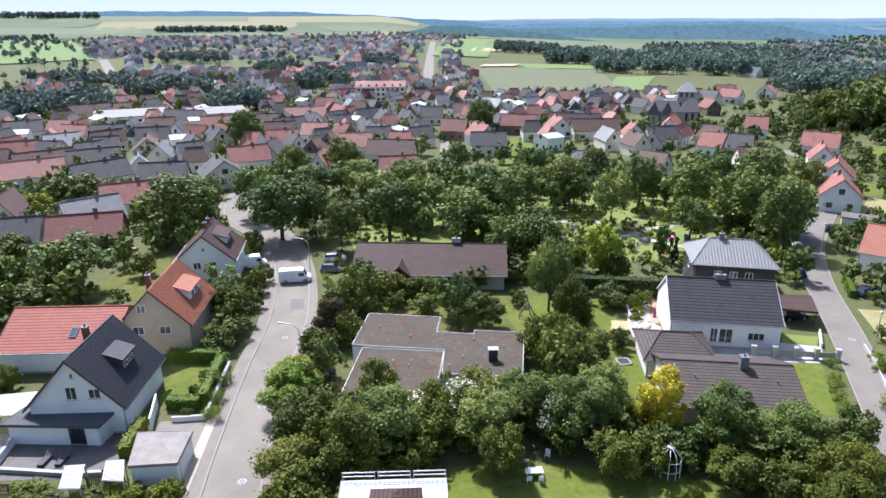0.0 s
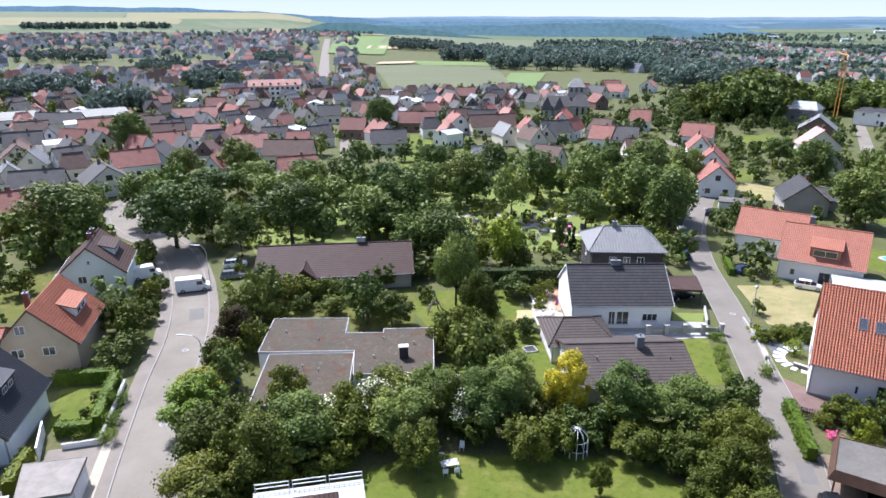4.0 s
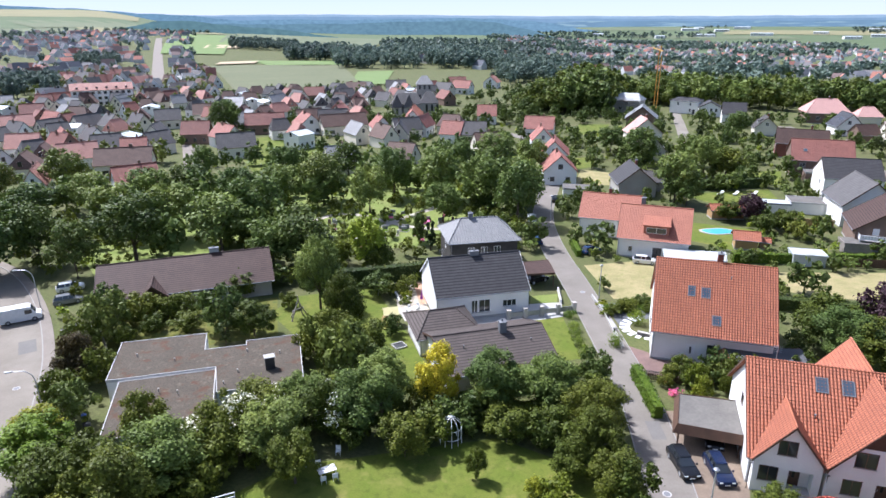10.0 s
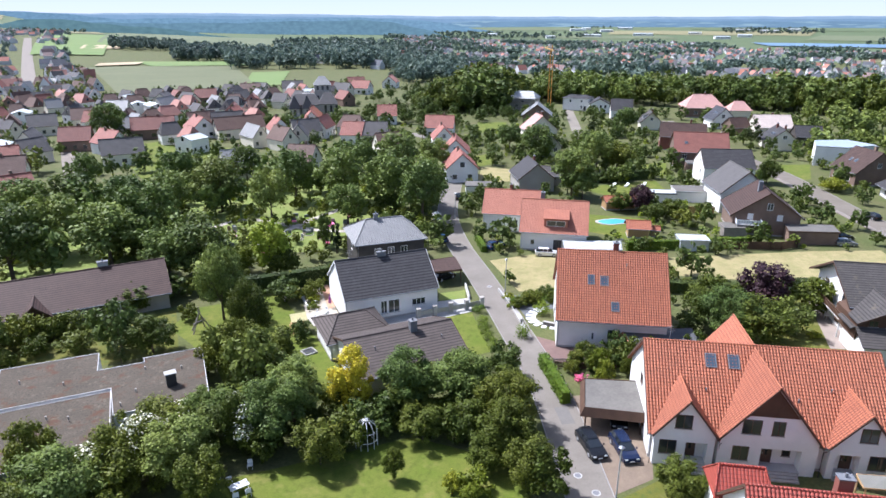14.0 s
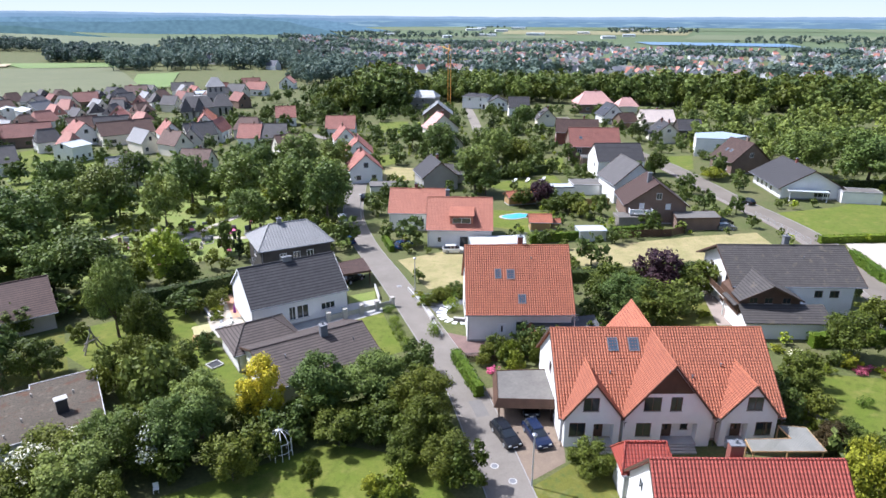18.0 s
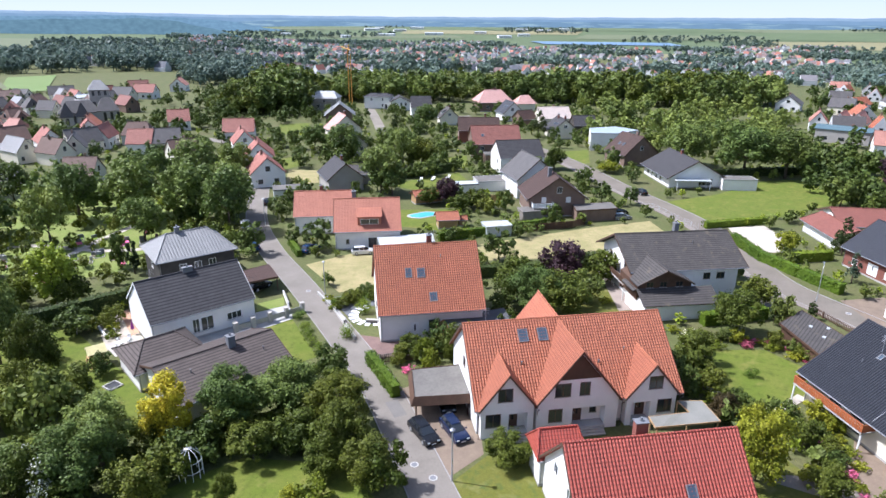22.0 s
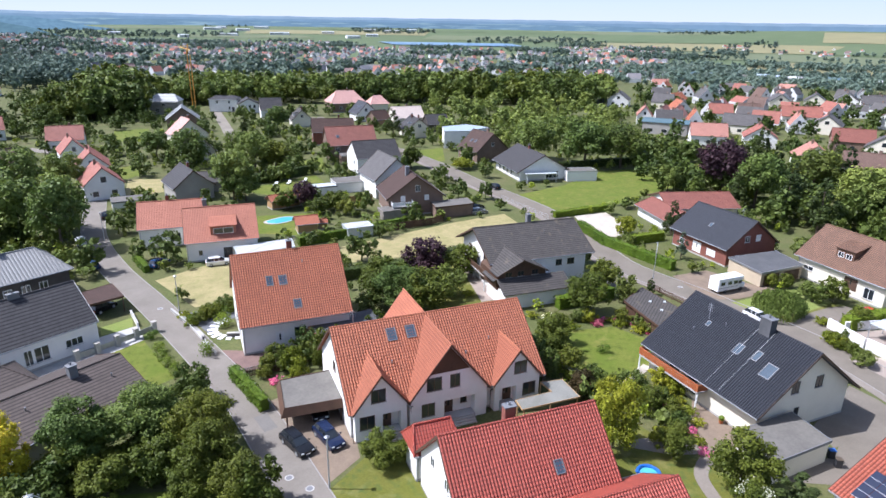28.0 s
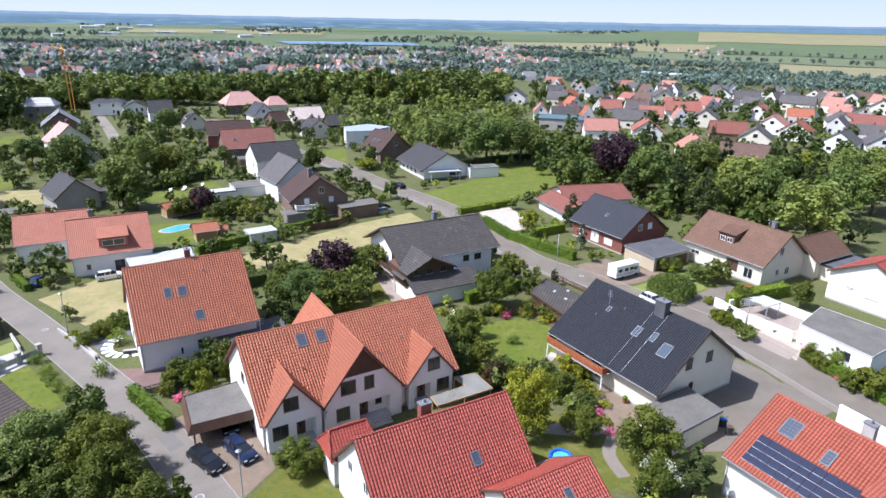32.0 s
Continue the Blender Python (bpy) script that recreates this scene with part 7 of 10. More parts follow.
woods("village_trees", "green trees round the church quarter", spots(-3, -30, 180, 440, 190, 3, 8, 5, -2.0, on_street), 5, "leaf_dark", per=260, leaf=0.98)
woods("town_trees", "green trees among the roofs of the distant town", spots(-26, -86, 440, 2250, 1100, 5, 10, 6, 0.0, before_lake) + spots(-26, -86, 600, 2250, 1300, 9, 16, 61, 0.0, lambda x, y: before_lake(x, y) or not green_patch(x, y)), 6, "leaf_haze", per=56, leaf=2.2)
woods("far_wood", "dark strips of wood beyond the distant town", spots(-30, -88, 2300, 3350, 620, 8, 13, 62, 0.0, lambda x, y: not green_patch(x * 0.35, y * 0.35)) + spots(-17, -31, 900, 1450, 330, 9, 14, 63), 62, "leaf_haze", per=46, leaf=2.7)
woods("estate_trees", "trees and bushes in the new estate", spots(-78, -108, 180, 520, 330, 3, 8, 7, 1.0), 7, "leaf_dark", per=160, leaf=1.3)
woods("far_wood", "strips of wood between the distant fields", spots(-74, -112, 960, 1180, 520, 8, 14, 8) + spots(-76, -112, 540, 860, 420, 5, 11, 81) + spots(-86, -97, 1300, 1420, 160, 9, 14, 18), 8, "leaf_haze", per=84, leaf=1.9)
woods("field_trees", "rows of trees on the far hillside", spots(-74, -110, 1700, 1760, 60, 8, 12, 9) + spots(-80, -110, 2090, 2130, 60, 8, 13, 19) + spots(8, -3, 1620, 1650, 40, 6, 10, 10), 9, "leaf_haze", per=54, leaf=2.4)
woods("far_wood", "copse and hedges on the hillside fields", spots(23, 13, 1830, 1880, 120, 12, 17, 13) + spots(45, 30, 1500, 1560, 60, 9, 13, 14) + spots(33, 27, 2750, 2850, 70, 18, 24, 15), 13, "leaf_haze", per=54, leaf=2.4)


def backdrop(name, label, r, colour, tops, seed, az0=60, az1=-130, patchy=""):
    """A far hazy ridge: a plain glowing band at the edge of sight whose upper line follows the hills."""
    rng, bm, n = random.Random(seed), bmesh.new(), 380
    prev = None
    for i in range(n + 1):
        az = az0 + (az1 - az0) * i / n
        h = np.interp(-az, [-a for a, _ in tops], [v for _, v in tops])
        h += (0.012 if r > 3600 else 0.03) * (math.sin(az * 0.9 + seed) + 0.7 * math.sin(az * 2.3)) + rng.uniform(-0.01, 0.01)
        x, y = polar(az, r)
        cur = (bm.verts.new((x, y, -120)), bm.verts.new((x, y, 43 + r * math.tan(radians(h)))))
        if prev:
            bm.faces.new((prev[0], cur[0], cur[1], prev[1]))
        prev = cur
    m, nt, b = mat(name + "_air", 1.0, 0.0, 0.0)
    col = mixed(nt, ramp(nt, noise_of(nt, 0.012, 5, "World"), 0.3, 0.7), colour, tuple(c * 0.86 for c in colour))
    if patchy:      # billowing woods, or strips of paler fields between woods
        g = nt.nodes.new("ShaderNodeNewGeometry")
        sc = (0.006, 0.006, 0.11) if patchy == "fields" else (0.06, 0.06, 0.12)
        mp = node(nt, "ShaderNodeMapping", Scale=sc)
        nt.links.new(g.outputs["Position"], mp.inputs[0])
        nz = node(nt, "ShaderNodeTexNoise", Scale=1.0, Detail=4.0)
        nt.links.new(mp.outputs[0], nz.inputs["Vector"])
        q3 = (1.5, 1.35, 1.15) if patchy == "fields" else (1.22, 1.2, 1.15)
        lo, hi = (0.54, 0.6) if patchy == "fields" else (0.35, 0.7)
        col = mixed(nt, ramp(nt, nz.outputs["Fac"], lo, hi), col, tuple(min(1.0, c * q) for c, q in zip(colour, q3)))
    # haze and daylight are put into the colour, which glows by itself
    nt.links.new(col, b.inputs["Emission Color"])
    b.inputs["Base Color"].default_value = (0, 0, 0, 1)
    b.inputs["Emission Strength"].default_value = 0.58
    tagged(mesh_ob(name, bm, m), label, "hills", "", "structure")


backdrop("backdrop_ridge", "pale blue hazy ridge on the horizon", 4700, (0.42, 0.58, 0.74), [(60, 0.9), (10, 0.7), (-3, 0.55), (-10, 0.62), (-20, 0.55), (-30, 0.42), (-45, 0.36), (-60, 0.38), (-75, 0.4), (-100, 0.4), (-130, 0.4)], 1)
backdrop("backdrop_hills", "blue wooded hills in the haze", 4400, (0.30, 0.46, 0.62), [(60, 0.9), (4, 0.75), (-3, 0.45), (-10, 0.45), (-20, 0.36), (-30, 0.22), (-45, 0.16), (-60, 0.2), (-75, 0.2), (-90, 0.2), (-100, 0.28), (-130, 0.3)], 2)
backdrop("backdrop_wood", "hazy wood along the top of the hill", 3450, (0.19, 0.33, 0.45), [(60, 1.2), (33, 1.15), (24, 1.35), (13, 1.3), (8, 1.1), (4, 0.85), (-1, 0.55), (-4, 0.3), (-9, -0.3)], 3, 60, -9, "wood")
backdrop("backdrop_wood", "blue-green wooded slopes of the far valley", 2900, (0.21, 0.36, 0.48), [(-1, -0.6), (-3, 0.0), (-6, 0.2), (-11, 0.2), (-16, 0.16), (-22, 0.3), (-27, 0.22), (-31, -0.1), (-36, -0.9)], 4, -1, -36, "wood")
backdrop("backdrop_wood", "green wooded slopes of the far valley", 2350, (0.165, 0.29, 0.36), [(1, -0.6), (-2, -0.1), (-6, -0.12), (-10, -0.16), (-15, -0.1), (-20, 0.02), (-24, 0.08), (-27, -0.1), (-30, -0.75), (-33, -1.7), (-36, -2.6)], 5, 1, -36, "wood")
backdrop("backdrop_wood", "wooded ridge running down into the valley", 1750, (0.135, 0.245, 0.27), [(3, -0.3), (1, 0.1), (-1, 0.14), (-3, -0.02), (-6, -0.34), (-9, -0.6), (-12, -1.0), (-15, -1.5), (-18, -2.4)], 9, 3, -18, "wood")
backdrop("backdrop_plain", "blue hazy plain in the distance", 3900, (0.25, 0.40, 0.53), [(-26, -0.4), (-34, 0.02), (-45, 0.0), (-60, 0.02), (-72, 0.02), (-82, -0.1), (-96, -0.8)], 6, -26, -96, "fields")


def sky_band():
    """The pale sky low over the horizon: an added glowing band in front of the sky."""
    bm, n = bmesh.new(), 96
    rows = []
    for k, h in enumerate((-1.0, 0.6, 2.0, 6.0)):
        rows.append([bm.verts.new((*polar(75 - 220 * i / n, 4860), 43 + 4860 * math.tan(radians(h)))) for i in range(n + 1)])
    for a, b in zip(rows, rows[1:]):
        for i in range(n):
            bm.faces.new((a[i], a[i + 1], b[i + 1], b[i]))
    m, nt, b = mat("low_sky", 1.0, 0.0, 0.0)
    g = nt.nodes.new("ShaderNodeNewGeometry")
    sp = nt.nodes.new("ShaderNodeSeparateXYZ")
    nt.links.new(g.outputs["Position"], sp.inputs[0])
    col = mixed(nt, ramp(nt, sp.outputs[2], 40, 320), (0.80, 0.85, 0.90), (0.64, 0.77, 0.93))
    b.inputs["Base Color"].default_value = (0, 0, 0, 1)
    nt.links.new(col, b.inputs["Emission Color"])
    b.inputs["Emission Strength"].default_value = 0.69
    tagged(mesh_ob("backdrop_sky", bm, m), "pale blue sky low over the horizon", "sky", "", "structure")


sky_band()


# ---------------------------------------------------------------- lawns, yards and plots
PLOTS = []


def plot(name, poly, material, label, category, lift=0.02):
    if name != "park_lawn":
        PLOTS.append(poly)
    drape(name, poly, material, lift, label, category)


plot("lawn", [(-14, 36), (32, 32), (33.5, 44), (27.5, 52), (19, 53.5), (6, 56), (-6, 52)], "lawn_bright", "sunlit mown lawn in an orchard garden", "lawn", 0.012)
plot("lawn", [(12, 66), (25, 64), (26.5, 74), (27, 98), (14, 99), (9, 94), (12.5, 80)], "lawn_bright", "mown lawn behind the bungalow", "lawn", 0.016)
plot("lawn", [(-18, 88), (9, 86), (11, 100), (-16, 101)], "lawn", "lawn in front of the long low house", "lawn", 0.014)
plot("lawn", [(41.4, 64.0), (45.9, 63.2), (50.6, 75.2), (45.7, 75.9)], "lawn_bright", "bright green lawn beside the street", "lawn", 0.02)
plot("lawn", [(50.0, 84.1), (54.6, 83.1), (52.6, 80.2), (48.5, 81.6)], "meadow", "small grass plot beside the carport", "lawn", 0.024)
plot("driveway", [(33, 76.5), (46, 75.8), (50.8, 75.4), (53.4, 80.0), (48.3, 81.4), (38, 81.8)], "concrete", "grey paved forecourt of the white house", "driveway", 0.02)
plot("terrace", [(27.5, 86.0), (32.5, 85.0), (34.4, 98.5), (31.0, 99.0)], "pavement_tan", "tan paved garden terrace", "terrace", 0.03)
plot("driveway", [(53.4, 65.2), (50.2, 58.2), (57.6, 51.2), (62.5, 51.6), (57.2, 57.6)], "paving_red", "red-brown block-paved forecourt", "driveway", 0.02)
plot("driveway", [(46.8, 49.6), (39.0, 34.0), (44.8, 33.6), (50.0, 38.6), (54.0, 44.0), (49.4, 48.6)], "paving_brown", "brown block-paved parking court", "driveway", 0.022)
plot("lawn", [(39.4, 33.3), (35.6, 26.4), (43, 18), (50, 27.5), (45, 33.2)], "lawn", "front lawn beside the parking court", "lawn", 0.02)
plot("meadow", [(62.0, 78.0), (66.2, 92.6), (76.4, 90.8), (94.5, 77.0), (124.0, 64.0), (136.5, 57.0), (131.0, 51.0), (107.0, 54.6), (90.0, 69.5), (74.0, 73.0), (67.5, 73.8)], "meadow_dry", "dry mown straw-coloured meadow strip", "meadow", 0.018)
plot("meadow", [(149.6, 63.5), (138.6, 46.8), (154, 37.4), (172, 32), (226, 12), (232, 22), (196, 50), (172, 54)], "lawn_bright", "rough bright green meadow behind a fence", "meadow", 0.02)
plot("gravel_yard", [(143.5, 41.8), (150.6, 36.2), (143.0, 29.6), (134.0, 27.8), (130.2, 33.4)], "gravel_light", "pale gravel forecourt of the bungalow", "forecourt", 0.03)
plot("lawn", [(76.0, 24.5), (83.5, 24.6), (89.0, 18.5), (87.0, 11.5), (80.0, 10.6), (72.6, 15.5)], "lawn_bright", "neat round lawn edged with flower beds", "lawn", 0.03)
plot("lawn", [(52.0, 9.0), (58.5, 12.5), (66.5, 12.0), (62.0, 2.5), (60.0, -4.6), (54.8, -3.0)], "lawn", "back garden lawn with paths", "lawn", 0.02)
plot("path", [(60.6, 9.6), (62.4, 9.2), (67.6, 2.0), (64.6, 0.4), (61.6, 5.0)], "pavement", "paved path round the back of a house", "path", 0.034)
plot("driveway", [(62.4, -4.4), (70.0, -10.0), (76.0, -11.8), (85.8, -20.4), (81.0, -25.2), (66.0, -12.8)], "asphalt_dark", "grey driveway beside a garage", "driveway", 0.02)
plot("lawn", [(77.4, 44.0), (92.0, 33.6), (96.0, 38.0), (103.6, 50.2), (98.0, 52.8), (82.0, 52.5)], "lawn", "small lawn behind the terrace", "lawn", 0.016)
plot("terrace", [(101.0, 51.2), (87.0, 39.6), (89.2, 37.8), (103.4, 47.6)], "apron", "pale stone terrace under a balcony", "terrace", 0.05)
plot("driveway", [(71.6, -10.2), (74.8, -8.1), (78.1, -9.1), (87.6, -12.3), (85.4, -15.4), (80.0, -19.6), (76.6, -13.4)], "asphalt_dark", "asphalt strip below the gable of the white house", "driveway", 0.026)
plot("driveway", [(113, 21.5), (109.6, 27.0), (100.0, 30.6), (106.0, 20.0)], "asphalt_dark", "grey driveway at the chalet's side", "driveway", 0.02)
plot("driveway", [(109.9, 9.4), (115.3, 14.4), (121.6, 9.2), (118.2, 0.4), (121.8, -2.4), (117.4, -2.6), (110.4, 2.6), (108.4, 5.4)], "paving_brown", "paved forecourt of the brick house", "driveway", 0.05)
plot("lawn", [(108.0, -0.6), (116.6, -4.4), (119.4, -9.0), (113.6, -13.4), (102.2, -7.6)], "lawn", "front lawn with a weeping willow", "lawn", 0.026)
plot("driveway", [(116.2, -13.2), (114.4, -10.8), (110.4, -8.0), (103.4, -4.7), (100.2, -3.4), (97.0, -6.4), (98.7, -9.4), (105.6, -12.4), (112.5, -17.2)], "asphalt_dark", "asphalt driveway to a cream house", "driveway", 0.044)
plot("lawn", [(108.0, 3.6), (116.6, -2.6), (121.1, -6.2), (121.6, -8.5), (116.6, -11.2), (110.2, -7.4), (104.9, -2.6)], "meadow", "sunlit lawn round a weeping willow", "lawn", 0.036)
plot("courtyard", [(101.0, -15.0), (105.3, -12.9), (109.3, -18.2), (104.4, -24.2), (98.8, -20.4)], "apron", "pale paved courtyard behind a white wall", "courtyard", 0.04)
plot("driveway", [(97.4, -15.6), (103.0, -21.0), (99.8, -24.0), (90.0, -20.2)], "pavement_tan", "pale paved gateway", "driveway", 0.034)
plot("lawn", [(-36.6, 76.0), (-31.0, 75.8), (-30.0, 66.6), (-34.8, 66.8)], "lawn_bright", "small hedged front lawn", "lawn", 0.03)
plot("terrace", [(-50, 60.8), (-35.2, 60.4), (-34.0, 56.6), (-33.6, 53.4), (-52, 52.6)], "stone_dark", "dark stone-paved garden terrace", "terrace", 0.03)
plot("driveway", [(-33.0, 63.0), (-27.0, 63.6), (-25.4, 55.0), (-26.4, 50.6), (-28.0, 50.6), (-27.4, 57.4), (-32.4, 57.6)], "pavement", "paved driveway beside the garage", "driveway", 0.03)
plot("footway_strip", [(-26.4, 50.4), (-25.2, 50.4), (-26.6, 64), (-27.6, 64)], "pavement_tan", "tan paved strip along the footway", "pavement", 0.14)
plot("lawn", [(-62, 100), (-50, 98), (-48, 116), (-60, 122)], "lawn", "back garden lawn", "lawn", 0.02)
plot("lawn", [(-75, 68), (-58, 66), (-58, 74), (-76, 80)], "lawn", "garden lawn beside the long red roof", "lawn", 0.02)
plot("park_lawn", [(-18, 122), (24, 118), (58, 112), (70, 132), (72, 168), (44, 200), (4, 186), (-26, 150)], "meadow", "grass of the churchyard park between trees", "lawn", 0.012)
plot("lawn", [(18, 200), (48, 196), (56, 228), (34, 262), (16, 258)], "lawn_bright", "orchard lawn behind the village houses", "lawn", 0.02)
plot("lawn", [(119.5, 126.5), (144.5, 121.5), (134.0, 106.4), (120.0, 116.0)], "lawn_bright", "mown lawn with white sun loungers", "lawn", 0.02)
plot("lawn", [(92.5, 101.0), (104.0, 106.0), (113.5, 96.0), (101.0, 82.5)], "lawn_bright", "lawn round a small swimming pool", "lawn", 0.02)
for poly_, mt_, lb_ in (([(163, 240), (175, 234), (155, 210), (147, 217)], "lawn_bright", "mown lawn in a garden on the slope"), ([(112, 162), (118, 154), (108, 142), (99, 146)], "meadow_dry", "dry yellow grass beside a grey house"),
                        ([(157, 141), (166, 136), (152, 124), (145, 128)], "lawn_bright", "garden lawn before a brick house"), ([(192, 117), (204, 111), (184, 99), (176, 103)], "lawn_bright", "front lawn beside the lane"),
                        ([(108, 192), (118, 200), (113, 186), (99, 170)], "lawn", "orchard grass on the slope"), ([(118, 177), (128, 178), (118, 164), (111, 163)], "lawn_bright", "small garden lawn")):
    plot("lawn", poly_, mt_, lb_, "lawn", 0.02)
strip("road", [(240, 268), (206, 225), (181, 194), (163, 173)], -2.2, 2.2, -0.1, 0.03, "asphalt", "pale asphalt lane up to the new houses", "road")
strip("path", [(24, 140), (34, 143), (44, 128), (52, 122)], -0.8, 0.8, -0.05, 0.05, "gravel_light", "pale gravel path in the churchyard", "path")
strip("path", [(30, 124), (44, 134), (56, 141), (62, 152)], -0.8, 0.8, -0.05, 0.055, "gravel_light", "pale gravel path in the churchyard", "path")
strip("path", [(13.5, 84), (15.6, 76), (16.5, 69)], -0.5, 0.5, -0.05, 0.05, "paving_red", "reddish garden path", "path")
for x_, y_, r_, a_, b_ in ((-24.2, 96, 10, 1.1, 2.2), (44.5, 46.5, -25, 0.8, 1.7)):
    c_, s_ = math.cos(radians(r_)), math.sin(radians(r_))
    plot("road_patch", [(x_ + u * c_ - v * s_, y_ + u * s_ + v * c_) for u, v in ((-a_, -b_), (a_, -b_), (a_, b_), (-a_, b_))], "patch", "darker repair patch in the asphalt", "road patch", 0.036)
for x_, y_ in ((38.7, 37.9), (38.5, 35.1), (-22.0, 66.0), (-23.4, 84.0), (110.6, 12.2), (58.9, 82.2), (-20.4, 52.6)):
    e_ = thing("manhole_cover", x_, y_, 0.03, 0, "round iron manhole cover in the road", "manhole cover", "manhole covers")
    part("lid", tube([(0, 0, 0), (0, 0, 0.012)], 0.33, 16), "lead", e_)
    bm_ = bmesh.new()
    add_tube(bm_, [(0, 0, -0.01), (0, 0, 0.007)], 0.45, 16)
    part("rim", bm_, "concrete", e_)


# ---------------------------------------------------------------- hedges
H_ = hedge
H_([(-37.4, 77.2), (-30.4, 77.0)], 1.3, 1.8)
H_([(-30.2, 76.6), (-29.2, 66.4)], 1.3, 1.7)
H_([(-29.4, 65.8), (-33.2, 65.9)], 1.3, 1.5)
H_([(49.9, 57.0), (46.2, 48.2)], 1.3, 1.7)
H_([(134.8, 37.9), (126.6, 30.0), (122.4, 22.6), (118.4, 14.8)], 1.6, 1.9, density=18, leaf=0.15)
H_([(129.6, 25.4), (136.1, 20.2)], 1.6, 1.9, density=18, leaf=0.15)
H_([(139.8, 45.6), (153.2, 36.4)], 1.4, 1.5, density=18, leaf=0.15)
H_([(15.5, 103.0), (24, 100.0), (36.5, 98.4)], 1.8, 3.0, "tall dark clipped hedge", "leaf_fir", density=18, leaf=0.16)
H_([(106.4, -12.6), (111.4, -17.0), (115.6, -22.0)], 2.2, 2.0, density=18, leaf=0.15)
H_([(73.8, 72.0), (82.0, 66.0), (96.0, 56.0), (104.6, 53.4)], 1.6, 2.0, "tall thuja hedge behind a meadow strip", "leaf_fir", density=18, leaf=0.16)
H_([(91.0, 28.0), (100.0, 21.6)], 1.6, 2.0, density=18, leaf=0.15)
H_([(93.2, 83.4), (104.0, 78.0)], 1.2, 1.9, density=14, leaf=0.16)
H_([(106.5, 77.6), (117.0, 72.6)], 1.3, 1.8, density=14, leaf=0.16)
H_([(118, 131), (146, 124)], 1.8, 2.6, "tall dark hedge at the end of a garden", "leaf_fir", density=10, leaf=0.2)
H_([(186, 66), (214, 44), (236, 26)], 1.8, 2.4, "long dark hedge along the meadow", "leaf_fir", density=7, leaf=0.26)
H_([(-56, 64.0), (-56, 72.0), (-60.0, 72.6)], 1.0, 1.4)
H_([(77.0, -33.0), (84.6, -27.6), (88.0, -24.2)], 1.8, 1.6, density=18, leaf=0.15)
H_([(71.0, 104.0), (68.0, 97.0)], 1.2, 1.4, density=18, leaf=0.14)
H_([(-64, 131), (-58, 124)], 1.2, 1.5, density=14, leaf=0.16)


# ---------------------------------------------------------------- garages, sheds and walls
def lying(poly, h, name, label, wall="white", top="felt_grey", trim="lead", category="garage", eave=0.15, **more):
    b = flat_block(name, label, poly, h, wall, top, trim, category=category, eave=eave, lip=0.06, **more)
    return b


def garage_door(parent, a, b, h=2.1, inset=0.5, material="frame_white"):
    """A ribbed up-and-over door on the wall from a to b."""
    a, b = Vector(a), Vector(b)
    d = (b - a).normalized()
    m = Matrix.Translation((*a, 0)) @ pose(0, 0, 0, 0, 0, math.degrees(math.atan2(d.y, d.x)))
    w = (b - a).length
    o = part("garage_door", box(inset, w - inset, -0.05, 0.04, 0, h), material, parent, m=m)
    for k in range(5):
        part("rib", box(inset + 0.05, w - inset - 0.05, -0.075, -0.045, 0.15 + k * h / 5.2, 0.22 + k * h / 5.2), material, o)


left_garage = lying([(-32.4, 57.2), (-31.0, 52.0), (-26.6, 52.4), (-27.0, 57.4)], 2.6, "garage", "white garage with flat weathered grey roof", top="wood_grey", trim="wood_grey")
garage_door(left_garage, (-26.55, 52.6), (-26.95, 57.2))
blk_garage = lying([(65.0, -0.5), (60.9, -3.8), (68.4, -9.2), (72.0, -5.6)], 2.8, "garage", "cream garage with weathered flat felt roof", wall="cream", top="felt_grey", trim="lead")
garage_door(blk_garage, (68.6, -9.0), (71.8, -5.8))
dk_garage = lying([(123.3, 5.8), (117.7, 0.0), (126.2, -6.2), (131.8, -1.6)], 2.8, "garage", "brown double garage with flat roof", wall="tan", top="felt_dark", trim="zinc")
garage_door(dk_garage, (117.8, 0.0), (121.8, -3.0), material="wood_dark")
garage_door(dk_garage, (122.0, -3.1), (126.0, -6.1), material="wood_dark")
shed_long = lying([(94.0, 17.9), (88.0, 11.9), (94.6, 9.6), (100.4, 16.8)], 2.5, "shed", "long dark wooden shed with grey felt roof", wall="wood_dark", top="tile_grey", trim="wood_dark", category="shed", eave=0.3)
for u_, v_ in ((95.6, 14.6), (93.2, 12.4), (96.6, 12.6)):
    part("roof_light", box(u_ - 0.3, u_ + 0.3, v_ - 0.2, v_ + 0.2, 2.48, 2.6), "sheet_pale", shed_long)
annex = lying([(-47.6, 59.0), (-37.6, 58.6), (-37.2, 61.6), (-47.0, 61.6)], 2.8, "annex", "white annex with dark flat roof", wall="white", top="felt_dark", trim="felt_dark", category="annex", eave=0.45,
              wins=((0, 7.6, 0.2, 1.8, 2.2, "frame_dark"),))
lying([(103.9, -25.0), (96.0, -21.0), (88.4, -28.4), (96.8, -34.4)], 3.1, "flat_annex", "large white flat-roofed annex with grey felt", wall="white", top="felt_grey", trim="frame_white", category="annex", eave=0.0,
                   wins=((1, 7.4, 0.9, 1.0, 1.3, "frame_dark"),))
lying([(124.0, 68.9), (131.8, 63.2), (135.4, 66.6), (127.6, 72.2)], 2.9, "garage", "brown brick garage with flat roof", wall="brick_brown", top="felt_grey", trim="frame_brown")
lying([(126.4, -28.6), (134.2, -35.0), (130.4, -39.2), (122.8, -33.0)], 3.0, "garage", "garage with flat dark felt roof", wall="cream", top="felt_dark", trim="frame_dark")
